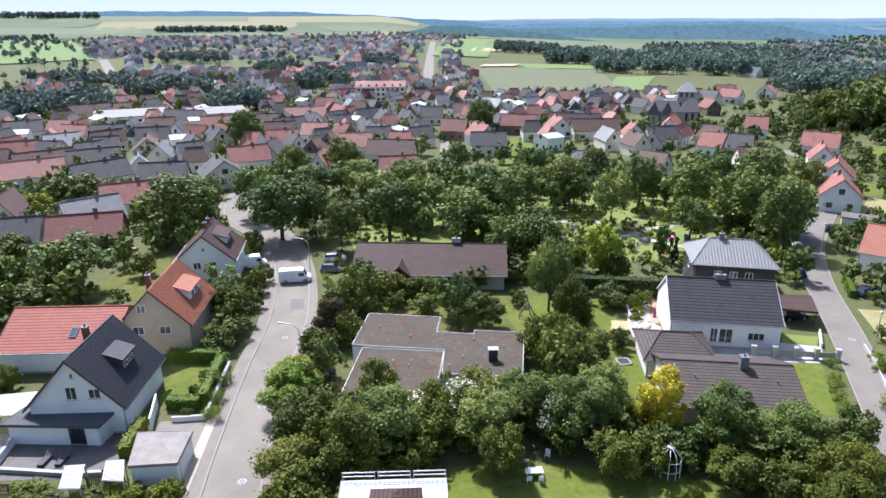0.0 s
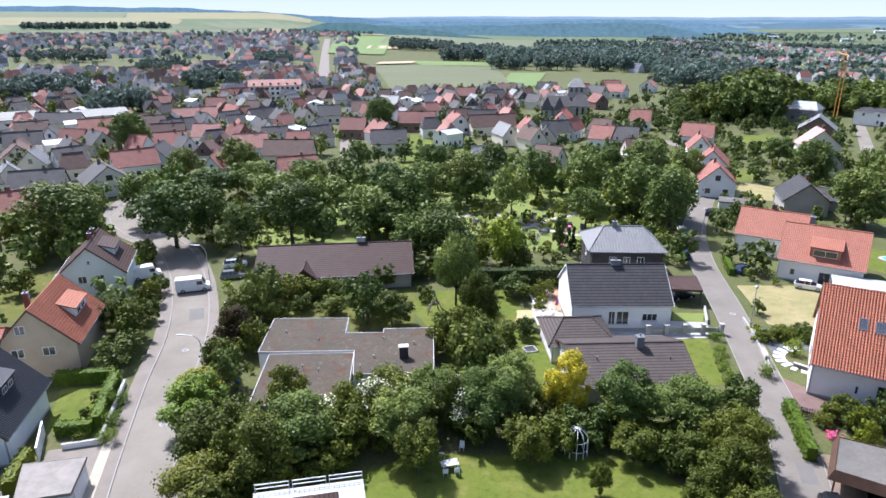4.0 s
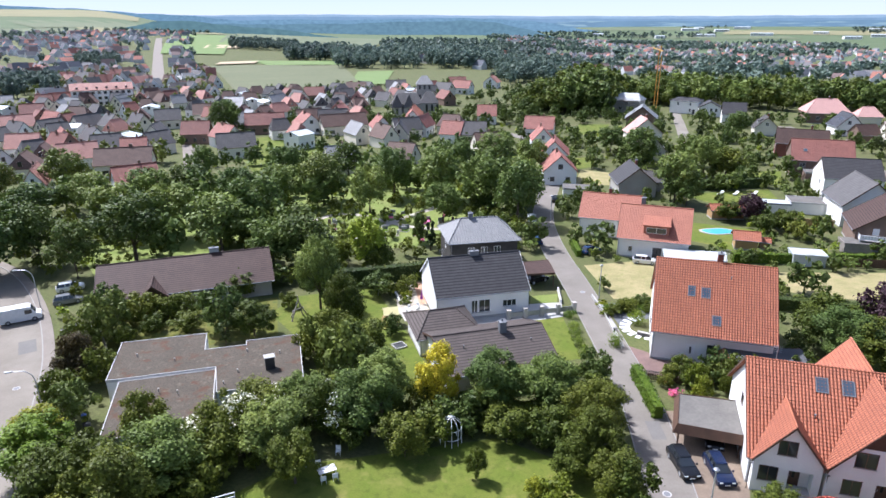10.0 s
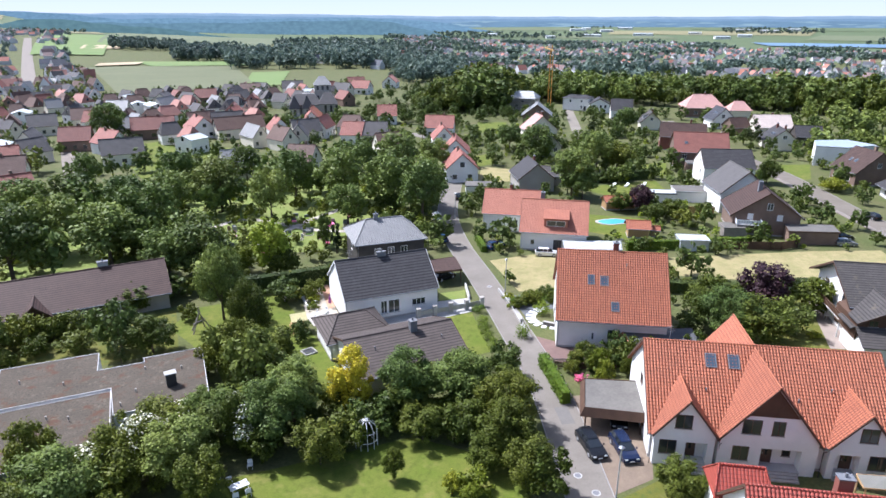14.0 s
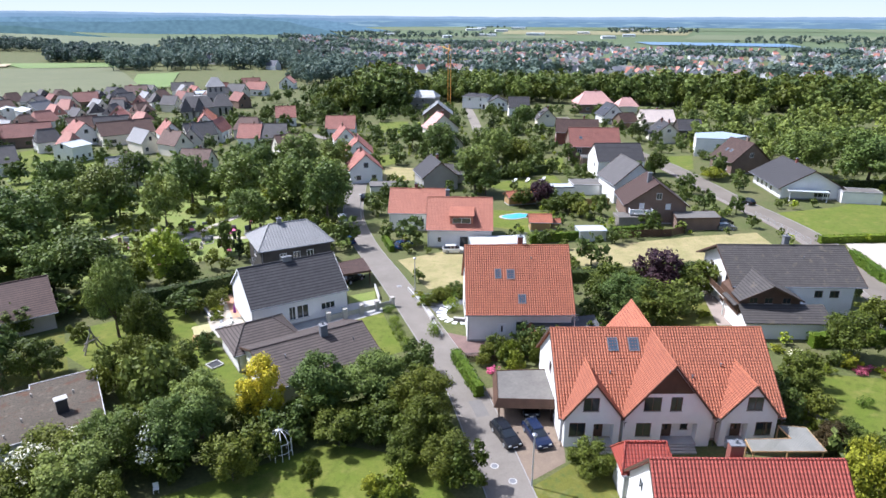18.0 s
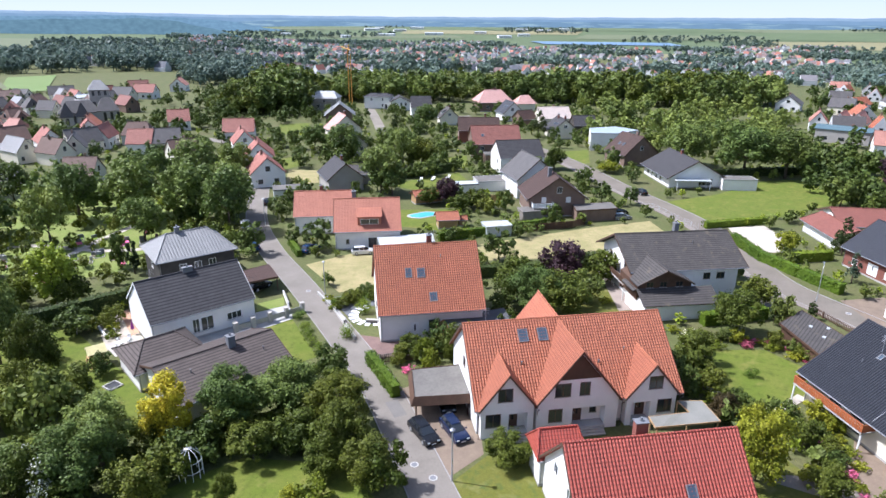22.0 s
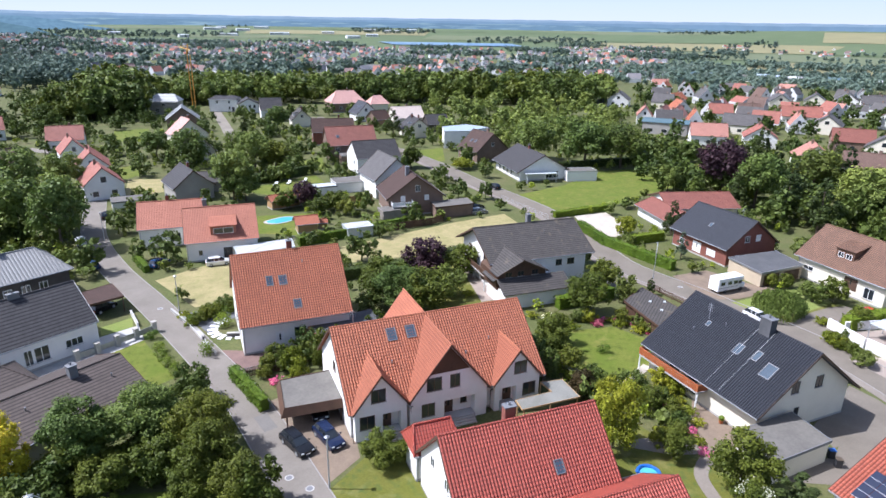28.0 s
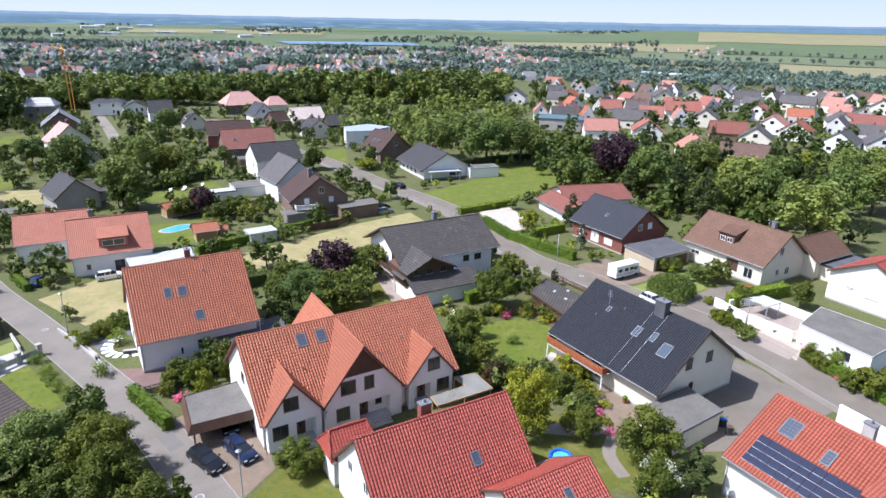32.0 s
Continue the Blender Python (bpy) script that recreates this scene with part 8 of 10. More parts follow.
lying([(134.4, 107.6), (141.2, 102.6), (137.0, 97.8), (130.6, 102.8)], 2.8, "garage", "pale flat-roofed garage beside a white house", wall="white", top="felt_grey", trim="frame_white")
lying([(118.6, 81.4), (122.6, 78.6), (120.4, 75.6), (116.4, 78.4)], 2.3, "shed", "grey garden shed with felt roof", wall="wood_grey", top="felt_grey", trim="wood_grey", category="shed")
lying([(104.0, 80.6), (108.4, 77.2), (106.4, 74.4), (101.9, 77.6)], 2.3, "shed", "pale sheet metal garden shed", wall="sheet_pale", top="sheet_corr", trim="sheet_pale", category="shed")
lying([(91.6, 140.2), (98.0, 135.8), (95.4, 131.6), (89.0, 136.0)], 2.5, "garage", "low garage with mossy flat roof", wall="white", top="felt_grey")
lying([(126.6, 108.4), (131.4, 104.6), (129.4, 101.8), (124.6, 105.4)], 2.6, "garden_pavilion", "garden pavilion with pale blue roof", wall="white", top="sheet_pale", category="pavilion")


def open_roof(name, label, poly, h, top, fascia, post="wood_dark", deep=0.3, category="carport"):
    """A flat roof on posts, open at its sides."""
    cx, cy = sum(p[0] for p in poly) / len(poly), sum(p[1] for p in poly) / len(poly)
    e = thing(name, cx, cy, gz(cx, cy), 0, label, category)
    TAKEN.append((cx, cy, max(math.hypot(p[0] - cx, p[1] - cy) for p in poly) * 0.9))
    q = [(p[0] - cx, p[1] - cy) for p in poly]
    part("roof", prism(q, h - 0.08, h), top, e)
    n = len(q)
    for i in range(n):
        a, b = Vector(q[i]), Vector(q[(i + 1) % n])
        d = b - a
        m = Matrix.Translation((*a, 0)) @ pose(0, 0, 0, 0, 0, math.degrees(math.atan2(d.y, d.x)))
        part("fascia", box(0, d.length, -0.03, 0.03, h - deep, h + 0.04), fascia, e, m=m)
        p = a * 0.93
        part("post", box(p.x - 0.07, p.x + 0.07, p.y - 0.07, p.y + 0.07, -0.1, h - 0.08, 0.01), post, e)
    return e


# carport of the terrace, with a deep sloping tiled fascia
def sloped_fascia(e, poly, h, deep, out, material):
    """Boards that lean outwards all round a flat roof."""
    cx, cy = sum(p[0] for p in poly) / len(poly), sum(p[1] for p in poly) / len(poly)
    q = [Vector((p[0] - cx, p[1] - cy, 0)) for p in poly]
    for a, b in zip(q, q[1:] + q[:1]):
        ga, gb = a + a.normalized() * out, b + b.normalized() * out
        up, lo = Vector((0, 0, h + 0.06)), Vector((0, 0, h - deep))
        slab("sloped_fascia", [a + up, b + up, gb + lo, ga + lo], 0.06, material, e)


cp = open_roof("carport", "carport with grey felt roof and deep brown tiled fascia", [(48.6, 47.9), (53.6, 44.2), (49.2, 39.1), (44.4, 43.4)], 2.9, "felt_grey", "wood_dark", deep=0.9)
sloped_fascia(cp, [(48.6, 47.9), (53.6, 44.2), (49.2, 39.1), (44.4, 43.4)], 2.95, 0.95, 0.6, "wood_dark")
part("rear_wall", box(-2.6, 2.6, -0.1, 0.1, 0, 2.5), "white", cp, m=pose(2.3, 2.0, 0, 0, 0, -39))
open_roof("carport", "carport with dark brown roof on posts", [(51.8, 92.6), (57.8, 91.8), (55.6, 85.8), (50.8, 87.2)], 2.7, "tile_brown", "wood_dark")
open_roof("porch_roof", "dark flat porch roof between two houses", [(61.9, 54.6), (70.6, 50.2), (68.6, 46.8), (59.6, 51.2)], 2.9, "felt_dark", "wood_dark", category="porch")
link = bpy.data.objects["porch_roof"]
cx_, cy_ = 65.175, 50.7
slab("tiled_edge", [(61.9 - cx_, 54.6 - cy_, 3.0), (59.6 - cx_, 51.2 - cy_, 3.0), (58.5 - cx_, 51.9 - cy_, 2.0), (60.8 - cx_, 55.3 - cy_, 2.0)], 0.12, "tile_orange", link, "orange tiled roof edge")
open_roof("carport", "long carport with pale sheet roof", [(80.6, 88.4), (89.8, 82.2), (86.4, 78.4), (77.6, 84.4)], 2.8, "sheet_corr", "sheet_pale", "steel")
open_roof("terrace_roof", "pale terrace roof before the long bungalow", [(168.6, 64.2), (174.4, 56.8), (176.6, 58.6), (170.8, 66.0)], 2.7, "sheet_pale", "frame_white", "frame_white", 0.2, "terrace roof")
open_roof("pergola", "terrace roof of pale corrugated sheet", [(59.2, 22.2), (63.0, 19.2), (64.3, 21.1), (66.2, 19.0), (63.6, 16.0), (57.8, 20.8)], 2.6, "sheet_mossy", "wood_tan", "wood_tan", 0.15, "pergola")
open_roof("awning", "small pale blue glass canopy", [(104.6, -15.2), (107.4, -17.4), (105.2, -19.8), (102.6, -17.6)], 2.4, "sheet_pale", "sheet_pale", "steel", 0.1, "canopy")


def wall_line(name, label, pts, h, w, material, cap="concrete", category="wall"):
    x0, y0 = pts[0]
    e = thing(name, x0, y0, gz(x0, y0), 0, label, category)
    for a, b in zip(pts, pts[1:]):
        d = Vector(b) - Vector(a)
        m = Matrix.Translation((a[0] - x0, a[1] - y0, 0)) @ pose(0, 0, 0, 0, 0, math.degrees(math.atan2(d.y, d.x)))
        part("panel", box(0, d.length, -w / 2, w / 2, -0.2, h), material, e, m=m)
        part("coping", box(-0.02, d.length + 0.02, -w / 2 - 0.04, w / 2 + 0.04, h, h + 0.06), cap, e, m=m)
    return e


wall_line("garden_wall", "low white wall round the hedged lawn", [(-29.0, 76.0), (-27.9, 63.4), (-31.6, 63.0)], 0.6, 0.25, "white")
wall_line("garden_wall", "white garden wall at the lane", [(105.6, -10.2), (100.4, -14.6)], 1.5, 0.25, "white", "frame_white")
wall_line("sliding_gate", "white solid sliding gate", [(100.2, -14.8), (96.0, -20.4)], 1.7, 0.15, "frame_white", "frame_white", "gate")
wall_line("garden_wall", "white garden wall beside the flat annex", [(105.6, -12.4), (109.6, -18.0), (104.2, -24.6)], 1.4, 0.2, "white", "frame_white")
wall_line("parapet", "tall white parapet behind the solar house", [(61.2, -24.6), (66.0, -19.6)], 7.4, 0.3, "white", "frame_white", "parapet")
wall_line("garden_wall", "low concrete edging wall at the street", [(59.2, 80.0), (55.6, 69.0), (52.8, 65.4)], 0.45, 0.2, "concrete")
wall_line("garden_wall", "low white wall beside the carport", [(55.4, 84.4), (53.0, 79.6)], 0.6, 0.2, "white")
wall_line("privacy_screen", "white privacy screen beside the entrance", [(-34.6, 66.2), (-33.2, 61.2)], 1.7, 0.12, "frame_white", "frame_white", "screen")


def fence(name, label, pts, h, step, material, slat=0.1, gap_rail=True, group="fences"):
    x0, y0 = pts[0]
    e = thing(name, x0, y0, gz(x0, y0), 0, label, "fence", group)
    for a, b in zip(pts, pts[1:]):
        d = Vector(b) - Vector(a)
        m = Matrix.Translation((a[0] - x0, a[1] - y0, 0)) @ pose(0, 0, 0, 0, 0, math.degrees(math.atan2(d.y, d.x)))
        n = max(1, int(d.length / 2.2))
        for i in range(n + 1):
            part("post", box(i * d.length / n - 0.05, i * d.length / n + 0.05, -0.05, 0.05, -0.1, h + 0.05), material, e, m=m)
        for z in (0.25 * h, 0.8 * h):
            part("rail", box(0, d.length, 0.03, 0.07, z - 0.04, z + 0.04), material, e, m=m)
        k = int(d.length / step)
        shared = None
        for i in range(k):
            if shared is None:
                o = part("board", box(-slat / 2, slat / 2, 0.07, 0.095, 0.05, h), material, e)
                shared = o.data
            else:
                o = new("board", shared)
                o.parent = e
            o.matrix_local = m @ pose((i + 0.5) * d.length / k, 0, 0)
    return e


fence("board_fence", "red-brown wooden board fence", [(108.4, 74.6), (119.6, 67.4), (123.6, 66.6)], 1.7, 0.34, "wood_dark", 0.32)
fence("picket_fence", "dark wooden picket fence beside the lane", [(107.6, 17.2), (102.6, 10.2)], 1.1, 0.3, "wood_dark", 0.12)
fence("picket_fence", "grey wooden garden fence at the forecourt", [(51.0, 56.2), (54.8, 53.8)], 0.9, 0.25, "wood_grey", 0.12)
fence("picket_fence", "dark wooden fence beside the garage", [(-31.6, 51.6), (-35.6, 52.0)], 1.2, 0.22, "wood_dark", 0.12)
fence("board_fence", "tan board fence between gardens", [(123.2, 95.6), (129.6, 90.8)], 1.7, 0.34, "wood_tan", 0.32)
fence("board_fence", "grey board fence beside the long house", [(-15.6, 98.0), (-13.4, 88.4)], 1.7, 0.4, "wood_grey", 0.34)


def mesh_fence(label, pts, h=1.0):
    x0, y0 = pts[0]
    e = thing("wire_fence", x0, y0, gz(x0, y0), 0, label, "fence", "fences")
    for a, b in zip(pts, pts[1:]):
        d = Vector(b) - Vector(a)
        m = Matrix.Translation((a[0] - x0, a[1] - y0, 0)) @ pose(0, 0, 0, 0, 0, math.degrees(math.atan2(d.y, d.x)))
        n = max(1, int(d.length / 2.5))
        for i in range(n + 1):
            part("post", tube([(i * d.length / n, 0, -0.1), (i * d.length / n, 0, h)], 0.035, 6), "steel", e, m=m)
        for z in (0.1, 0.4, 0.7, h - 0.03):
            part("wire", tube([(0, 0, z), (d.length, 0, z)], 0.012, 4), "steel", e, m=m)


mesh_fence("grey wire fence along the meadow", [(149.0, 63.2), (137.8, 46.4)], 1.1)
# gate pillars of the grey-roofed house
for i_ in range(5):
    e_ = thing("gate_pillar", 42.4 + i_ * 2.7, 77.6 - i_ * 0.35, 0, -8, "square grey rendered gate pillar", "pillar", "gate pillars")
    part("shaft", box(-0.3, 0.3, -0.3, 0.3, -0.1, 1.6, 0.02), "concrete", e_)
    part("cap", box(-0.36, 0.36, -0.36, 0.36, 1.6, 1.7), "stone_terrace", e_)
    if i_ < 4:
        part("rail_panel", box(0.3, 2.4, -0.03, 0.03, 0.3, 1.1), "zinc", e_)


# ---------------------------------------------------------------- street lamps and poles
def street_lamp(x, y, rot, h=5.8, arm=1.6, label="slim grey street lamp with curved arm"):
    e = thing("street_lamp", x, y, gz(x, y), rot, label, "street lamp", "street lamps")
    pts = [(0, 0, -0.1), (0, 0, h * 0.8)]
    if arm:
        pts += [(arm * 0.1, 0, h * 0.92), (arm * 0.4, 0, h), (arm, 0, h + 0.05)]
        part("head", box(arm - 0.1, arm + 0.65, -0.14, 0.14, h - 0.02, h + 0.12, 0.03), "zinc", e)
        part("lens", box(arm, arm + 0.55, -0.1, 0.1, h - 0.06, h - 0.02), "frame_white", e)
    else:
        pts += [(0, 0, h)]
        part("head", tube([(0, 0, h), (0, 0, h + 0.25), (0, 0, h + 0.4)], [0.12, 0.28, 0.1], 10), "zinc", e)
    part("pole", tube(pts, [0.07] * 2 + [0.05] * (len(pts) - 2), 8), "steel", e)
    part("base", tube([(0, 0, -0.1), (0, 0, 0.9)], 0.09, 8), "steel", e)


street_lamp(-18.8, 74.4, 170, 6.8, 2.2)
street_lamp(-24.6, 109.6, 165, 6.8, 2.2)
street_lamp(59.6, 78.6, 0, 5.8, 0.0, "plain grey street lamp post")
street_lamp(39.4, 33.4, 0, 5.8, 0.0, "plain grey street lamp post")
street_lamp(112.4, 17.2, 10, 6.0, 2.0)
street_lamp(75.0, 119.0, 0, 5.8, 0.0, "plain grey street lamp post")


# ---------------------------------------------------------------- cars
def car(x, y, rot, colour, label, L=4.5, W=1.82, Hh=1.5, estate=True, z=0.03, name="car"):
    """A car on its wheels, nose towards +x: body, glasshouse, windows, wheels, lights, mirrors, plates."""
    e = thing(name, x, y, gz(x, y) + z, rot, label, "car", "cars")
    paint = plain("car_paint_" + colour[0], colour[1], 0.25, 0.3, 0.6, 0.03) if "car_paint_" + colour[0] not in bpy.data.materials else bpy.data.materials["car_paint_" + colour[0]]
    belt = Hh * 0.62
    prof = [(-L / 2, 0.32), (-L / 2 + 0.03, belt * 0.95), (-L / 2 + 0.25, belt + 0.03), (L * 0.17, belt), (L * 0.36, belt - 0.09), (L / 2 - 0.12, belt - 0.22), (L / 2, 0.5), (L / 2 - 0.03, 0.25), (L / 2 - 0.3, 0.2), (-L / 2 + 0.3, 0.2)]

    def body(pr, w, taper):
        bm = bmesh.new()
        sides = []
        for sy in (-1, 1):
            sides.append([bm.verts.new((px, sy * (w / 2 - taper * max(0, pz - 0.5)), pz)) for px, pz in pr])
        a, b = sides
        bm.faces.new(a)
        bm.faces.new(b[::-1])
        for i in range(len(pr)):
            bm.faces.new((a[i], b[i], b[(i + 1) % len(pr)], a[(i + 1) % len(pr)]))
        bmesh.ops.recalc_face_normals(bm, faces=bm.faces)
        bmesh.ops.bevel(bm, geom=bm.edges[:], offset=0.04, segments=2, affect="EDGES")
        return bm
    part("body", body(prof, W, 0.06), paint, e)
    back = -L / 2 + (0.12 if estate else 0.75)
    cab = [(back, belt - 0.02), (back + 0.32, Hh - 0.05), (back + 0.7, Hh), (L * 0.05, Hh), (L * 0.25, belt - 0.02)]
    part("glasshouse", body(cab, W - 0.12, 0.30), "glass", e)
    top = [(back + 0.36, Hh - 0.05), (back + 0.7, Hh + 0.012), (L * 0.05, Hh + 0.012), (L * 0.09, Hh - 0.05)]
    part("roof", body(top, W - 0.16, 0.26), paint, e)
    for px in (L * 0.02, -L * 0.16):
        for sy in (-1, 1):
            part("pillar", box(px - 0.04, px + 0.04, sy * (W / 2 - 0.2) - 0.02, sy * (W / 2 - 0.2) + 0.02, belt, Hh - 0.05), paint, e)
    for px in (L * 0.30, -L * 0.30):
        for sy in (-1, 1):
            w = part("wheel", tube([(px, sy * (W / 2 - 0.2), 0.32), (px, sy * (W / 2 + 0.01), 0.32)], 0.33, 16), "frame_dark", e)
            part("rim", tube([(px, sy * (W / 2 - 0.05), 0.32), (px, sy * (W / 2 + 0.02), 0.32)], 0.21, 12), "steel", w)
    for sy in (-1, 1):
        part("headlight", box(L / 2 - 0.2, L / 2 - 0.02, sy * (W / 2 - 0.3) - 0.17, sy * (W / 2 - 0.3) + 0.17, 0.55, 0.68, 0.02), "sheet_pale", e)
        part("tail_light", box(-L / 2 - 0.01, -L / 2 + 0.08, sy * (W / 2 - 0.22) - 0.12, sy * (W / 2 - 0.22) + 0.12, 0.65, 0.85, 0.01), "tile_red", e)
        part("mirror", box(L * 0.17, L * 0.21, sy * (W / 2 + 0.08) - 0.09, sy * (W / 2 + 0.08) + 0.09, belt, belt + 0.14, 0.02), paint, e)
    part("number_plate", box(L / 2 - 0.01, L / 2 + 0.015, -0.25, 0.25, 0.36, 0.47), "frame_white", e)
    return e


def van(x, y, rot, label, L=5.6, W=2.0, Hh=2.4):
    e = thing("van", x, y, gz(x, y) + 0.03, rot, label, "van", "cars")
    paint = M["frame_white"]
    prof = [(-L / 2, 0.35), (-L / 2 + 0.02, Hh - 0.12), (-L / 2 + 0.15, Hh), (L * 0.20, Hh), (L * 0.26, Hh - 0.08), (L * 0.37, 1.25), (L / 2 - 0.08, 1.05), (L / 2, 0.5), (L / 2 - 0.1, 0.25), (-L / 2 + 0.2, 0.25)]
    bm = bmesh.new()
    a, b = [[bm.verts.new((px, sy * (W / 2 - 0.05 * max(0, pz - 1)), pz)) for px, pz in prof] for sy in (-1, 1)]
    bm.faces.new(a)
    bm.faces.new(b[::-1])
    for i in range(len(prof)):
        bm.faces.new((a[i], b[i], b[(i + 1) % len(prof)], a[(i + 1) % len(prof)]))
    bmesh.ops.recalc_face_normals(bm, faces=bm.faces)
    bmesh.ops.bevel(bm, geom=bm.edges[:], offset=0.06, segments=2, affect="EDGES")
    part("body", bm, paint, e)
    q = math.degrees(math.atan2(Hh - 0.08 - 1.25, L * 0.11))
    part("windscreen", box(-0.05, 1.02, -W / 2 + 0.2, W / 2 - 0.2, -0.02, 0.02), "glass", e, m=pose(L * 0.37 - 0.01, 0, 1.27) @ pose(0, 0, 0, 0, -(180 - q), 0))
    for sy in (-1, 1):
        part("side_window", box(L * 0.12, L * 0.29, sy * (W / 2 - 0.03) - 0.02, sy * (W / 2 - 0.03) + 0.02, 1.3, 1.95), "glass", e)
        part("headlight", box(L / 2 - 0.14, L / 2 - 0.02, sy * (W / 2 - 0.28) - 0.15, sy * (W / 2 - 0.28) + 0.15, 0.7, 0.95), "sheet_pale", e)
        part("tail_light", box(-L / 2 - 0.01, -L / 2 + 0.05, sy * (W / 2 - 0.12) - 0.06, sy * (W / 2 - 0.12) + 0.06, 0.8, 1.3), "tile_red", e)
        for px in (L * 0.32, -L * 0.30):
            w = part("wheel", tube([(px, sy * (W / 2 - 0.22), 0.35), (px, sy * (W / 2 + 0.01), 0.35)], 0.36, 16), "frame_dark", e)
            part("rim", tube([(px, sy * (W / 2 - 0.05), 0.35), (px, sy * (W / 2 + 0.02), 0.35)], 0.2, 12), "steel", w)
    return e


BLACK, NAVY, BLUE, WHITE, GREY, RED = ("black", (0.012, 0.013, 0.015)), ("navy", (0.012, 0.022, 0.06)), ("blue", (0.03, 0.07, 0.16)), ("white", (0.75, 0.76, 0.77)), ("grey", (0.20, 0.21, 0.22)), ("red", (0.55, 0.03, 0.03))
car(42.9, 40.5, -109, BLACK, "black estate car parked on the paved court", 4.7)
car(45.5, 38.3, -114, NAVY, "dark blue car parked before the carport", 4.6)
car(49.0, 42.6, -130, BLACK, "dark car standing inside the carport", 4.3)
car(64.6, 107.4, 70, BLUE, "dark blue car parked at the roadside", 4.3)
car(71.6, 121.6, 62, WHITE, "white car parked at the roadside", 4.4)
car(85.4, 133.6, 56, BLACK, "black car parked in front of a garage", 4.4)
car(71.4, 98.0, 12, BLUE, "blue car parked on a drive", 4.3)
car(77.4, 89.2, -38, WHITE, "white estate car in front of the house", 4.5)
car(54.0, 89.2, 10, BLACK, "black car under the carport", 4.3)
car(158.0, 69.6, 66, BLACK, "black car parked on the lane", 4.4)
car(133.4, 62.4, -36, GREY, "grey car beside a brick garage", 4.3)
car(136.8, 65.0, -36, BLACK, "dark estate car beside a brick garage", 4.5)
car(102.8, -0.6, -128, WHITE, "white car parked by the lawn", 4.5)
car(112.6, -16.4, -130, RED, "bright red small car on a drive", 3.8)
car(-20.8, 110.8, 8, GREY, "silver car parked beside the road", 4.4)
car(-18.0, 97.8, 12, WHITE, "white car parked under shrubs", 4.3)
car(-21.2, 116.6, 8, WHITE, "white car parked beside the road", 4.3)
van(-26.6, 106.0, 8, "white delivery van on the road")
van(-36.2, 113.4, 20, "white van parked on a drive", 5.0)


def motorhome(x, y, rot):
    e = thing("motorhome", x, y, gz(x, y) + 0.03, rot, "white motorhome parked on a forecourt", "motorhome", "cars")
    L, W = 6.4, 2.2
    bm = box(-L / 2, L * 0.22, -W / 2, W / 2, 0.45, 2.75, 0.08)
    part("body", bm, "frame_white", e)
    part("overcab", box(L * 0.19, L * 0.40, -W / 2, W / 2, 1.9, 2.75, 0.15), "frame_white", e)
    part("cab", box(L * 0.21, L * 0.5, -W / 2 + 0.1, W / 2 - 0.1, 0.4, 1.3, 0.15), "frame_white", e)
    part("windscreen", box(L * 0.22, L * 0.38, -W / 2 + 0.12, W / 2 - 0.12, 1.25, 1.9, 0.1), "glass", e)
    for sy in (-1, 1):
        for u in (-2.2, -0.6, 0.7):
            part("side_window", box(u - 0.45, u + 0.45, sy * W / 2 - 0.02, sy * W / 2 + 0.02, 1.5, 2.1), "glass", e)
        part("stripe", box(-L / 2 + 0.1, L * 0.2, sy * W / 2 - 0.012, sy * W / 2 + 0.012, 1.0, 1.12), "zinc", e)
        for px in (L * 0.34, -L * 0.22):
            part("wheel", tube([(px, sy * (W / 2 - 0.25), 0.35), (px, sy * (W / 2 + 0.0), 0.35)], 0.35, 16), "frame_dark", e)
    part("roof_vent", box(-1.4, -0.8, -0.3, 0.3, 2.74, 2.86, 0.03), "sheet_pale", e)


motorhome(113.4, 5.0, -38)


# ---------------------------------------------------------------- garden things
def bin_(x, y, lid, label):
    e = thing("wheelie_bin", x, y, gz(x, y), 20, label, "bin", "bins")
    part("body", box(-0.28, 0.28, -0.32, 0.32, 0.05, 0.98, 0.03), "frame_dark", e)
    part("lid", box(-0.3, 0.3, -0.35, 0.35, 0.98, 1.06, 0.02), lid, e)


M["plastic_blue"] = plain("blue_plastic", (0.02, 0.12, 0.45), 0.4)
M["plastic_yellow"] = plain("yellow_plastic", (0.55, 0.45, 0.06), 0.4)
M["plastic_white"] = plain("white_plastic", (0.78, 0.78, 0.77), 0.4)
M["lake_water"] = plain("lake_water", (0.10, 0.19, 0.29), 0.3)
M["water"] = plain("pool_water", (0.10, 0.42, 0.50), 0.05, 0.0, 0.8)
M["cloth_purple"] = plain("purple_cloth", (0.25, 0.04, 0.22), 0.8)
M["canvas"] = plain("pale_canvas", (0.70, 0.62, 0.30), 0.8)
bin_(69.6, -9.8, "plastic_blue", "dark wheelie bin with blue lid")
bin_(68.2, -10.4, "bark", "dark wheelie bin with brown lid")
bin_(-15.0, 66.8, "plastic_yellow", "dark wheelie bin with yellow lid")
bin_(-15.2, 67.8, "plastic_blue", "dark wheelie bin with blue lid")


def garden_table(x, y, rot):
    e = thing("garden_table", x, y, 0.01, rot, "white plastic garden table on the lawn", "table")
    part("tabletop", box(-0.9, 0.9, -0.5, 0.5, 0.68, 0.73, 0.015), "plastic_white", e)
    for sx in (-0.75, 0.75):
        for sy in (-0.4, 0.4):
            part("leg", box(sx - 0.03, sx + 0.03, sy - 0.03, sy + 0.03, 0, 0.68), "plastic_white", e)


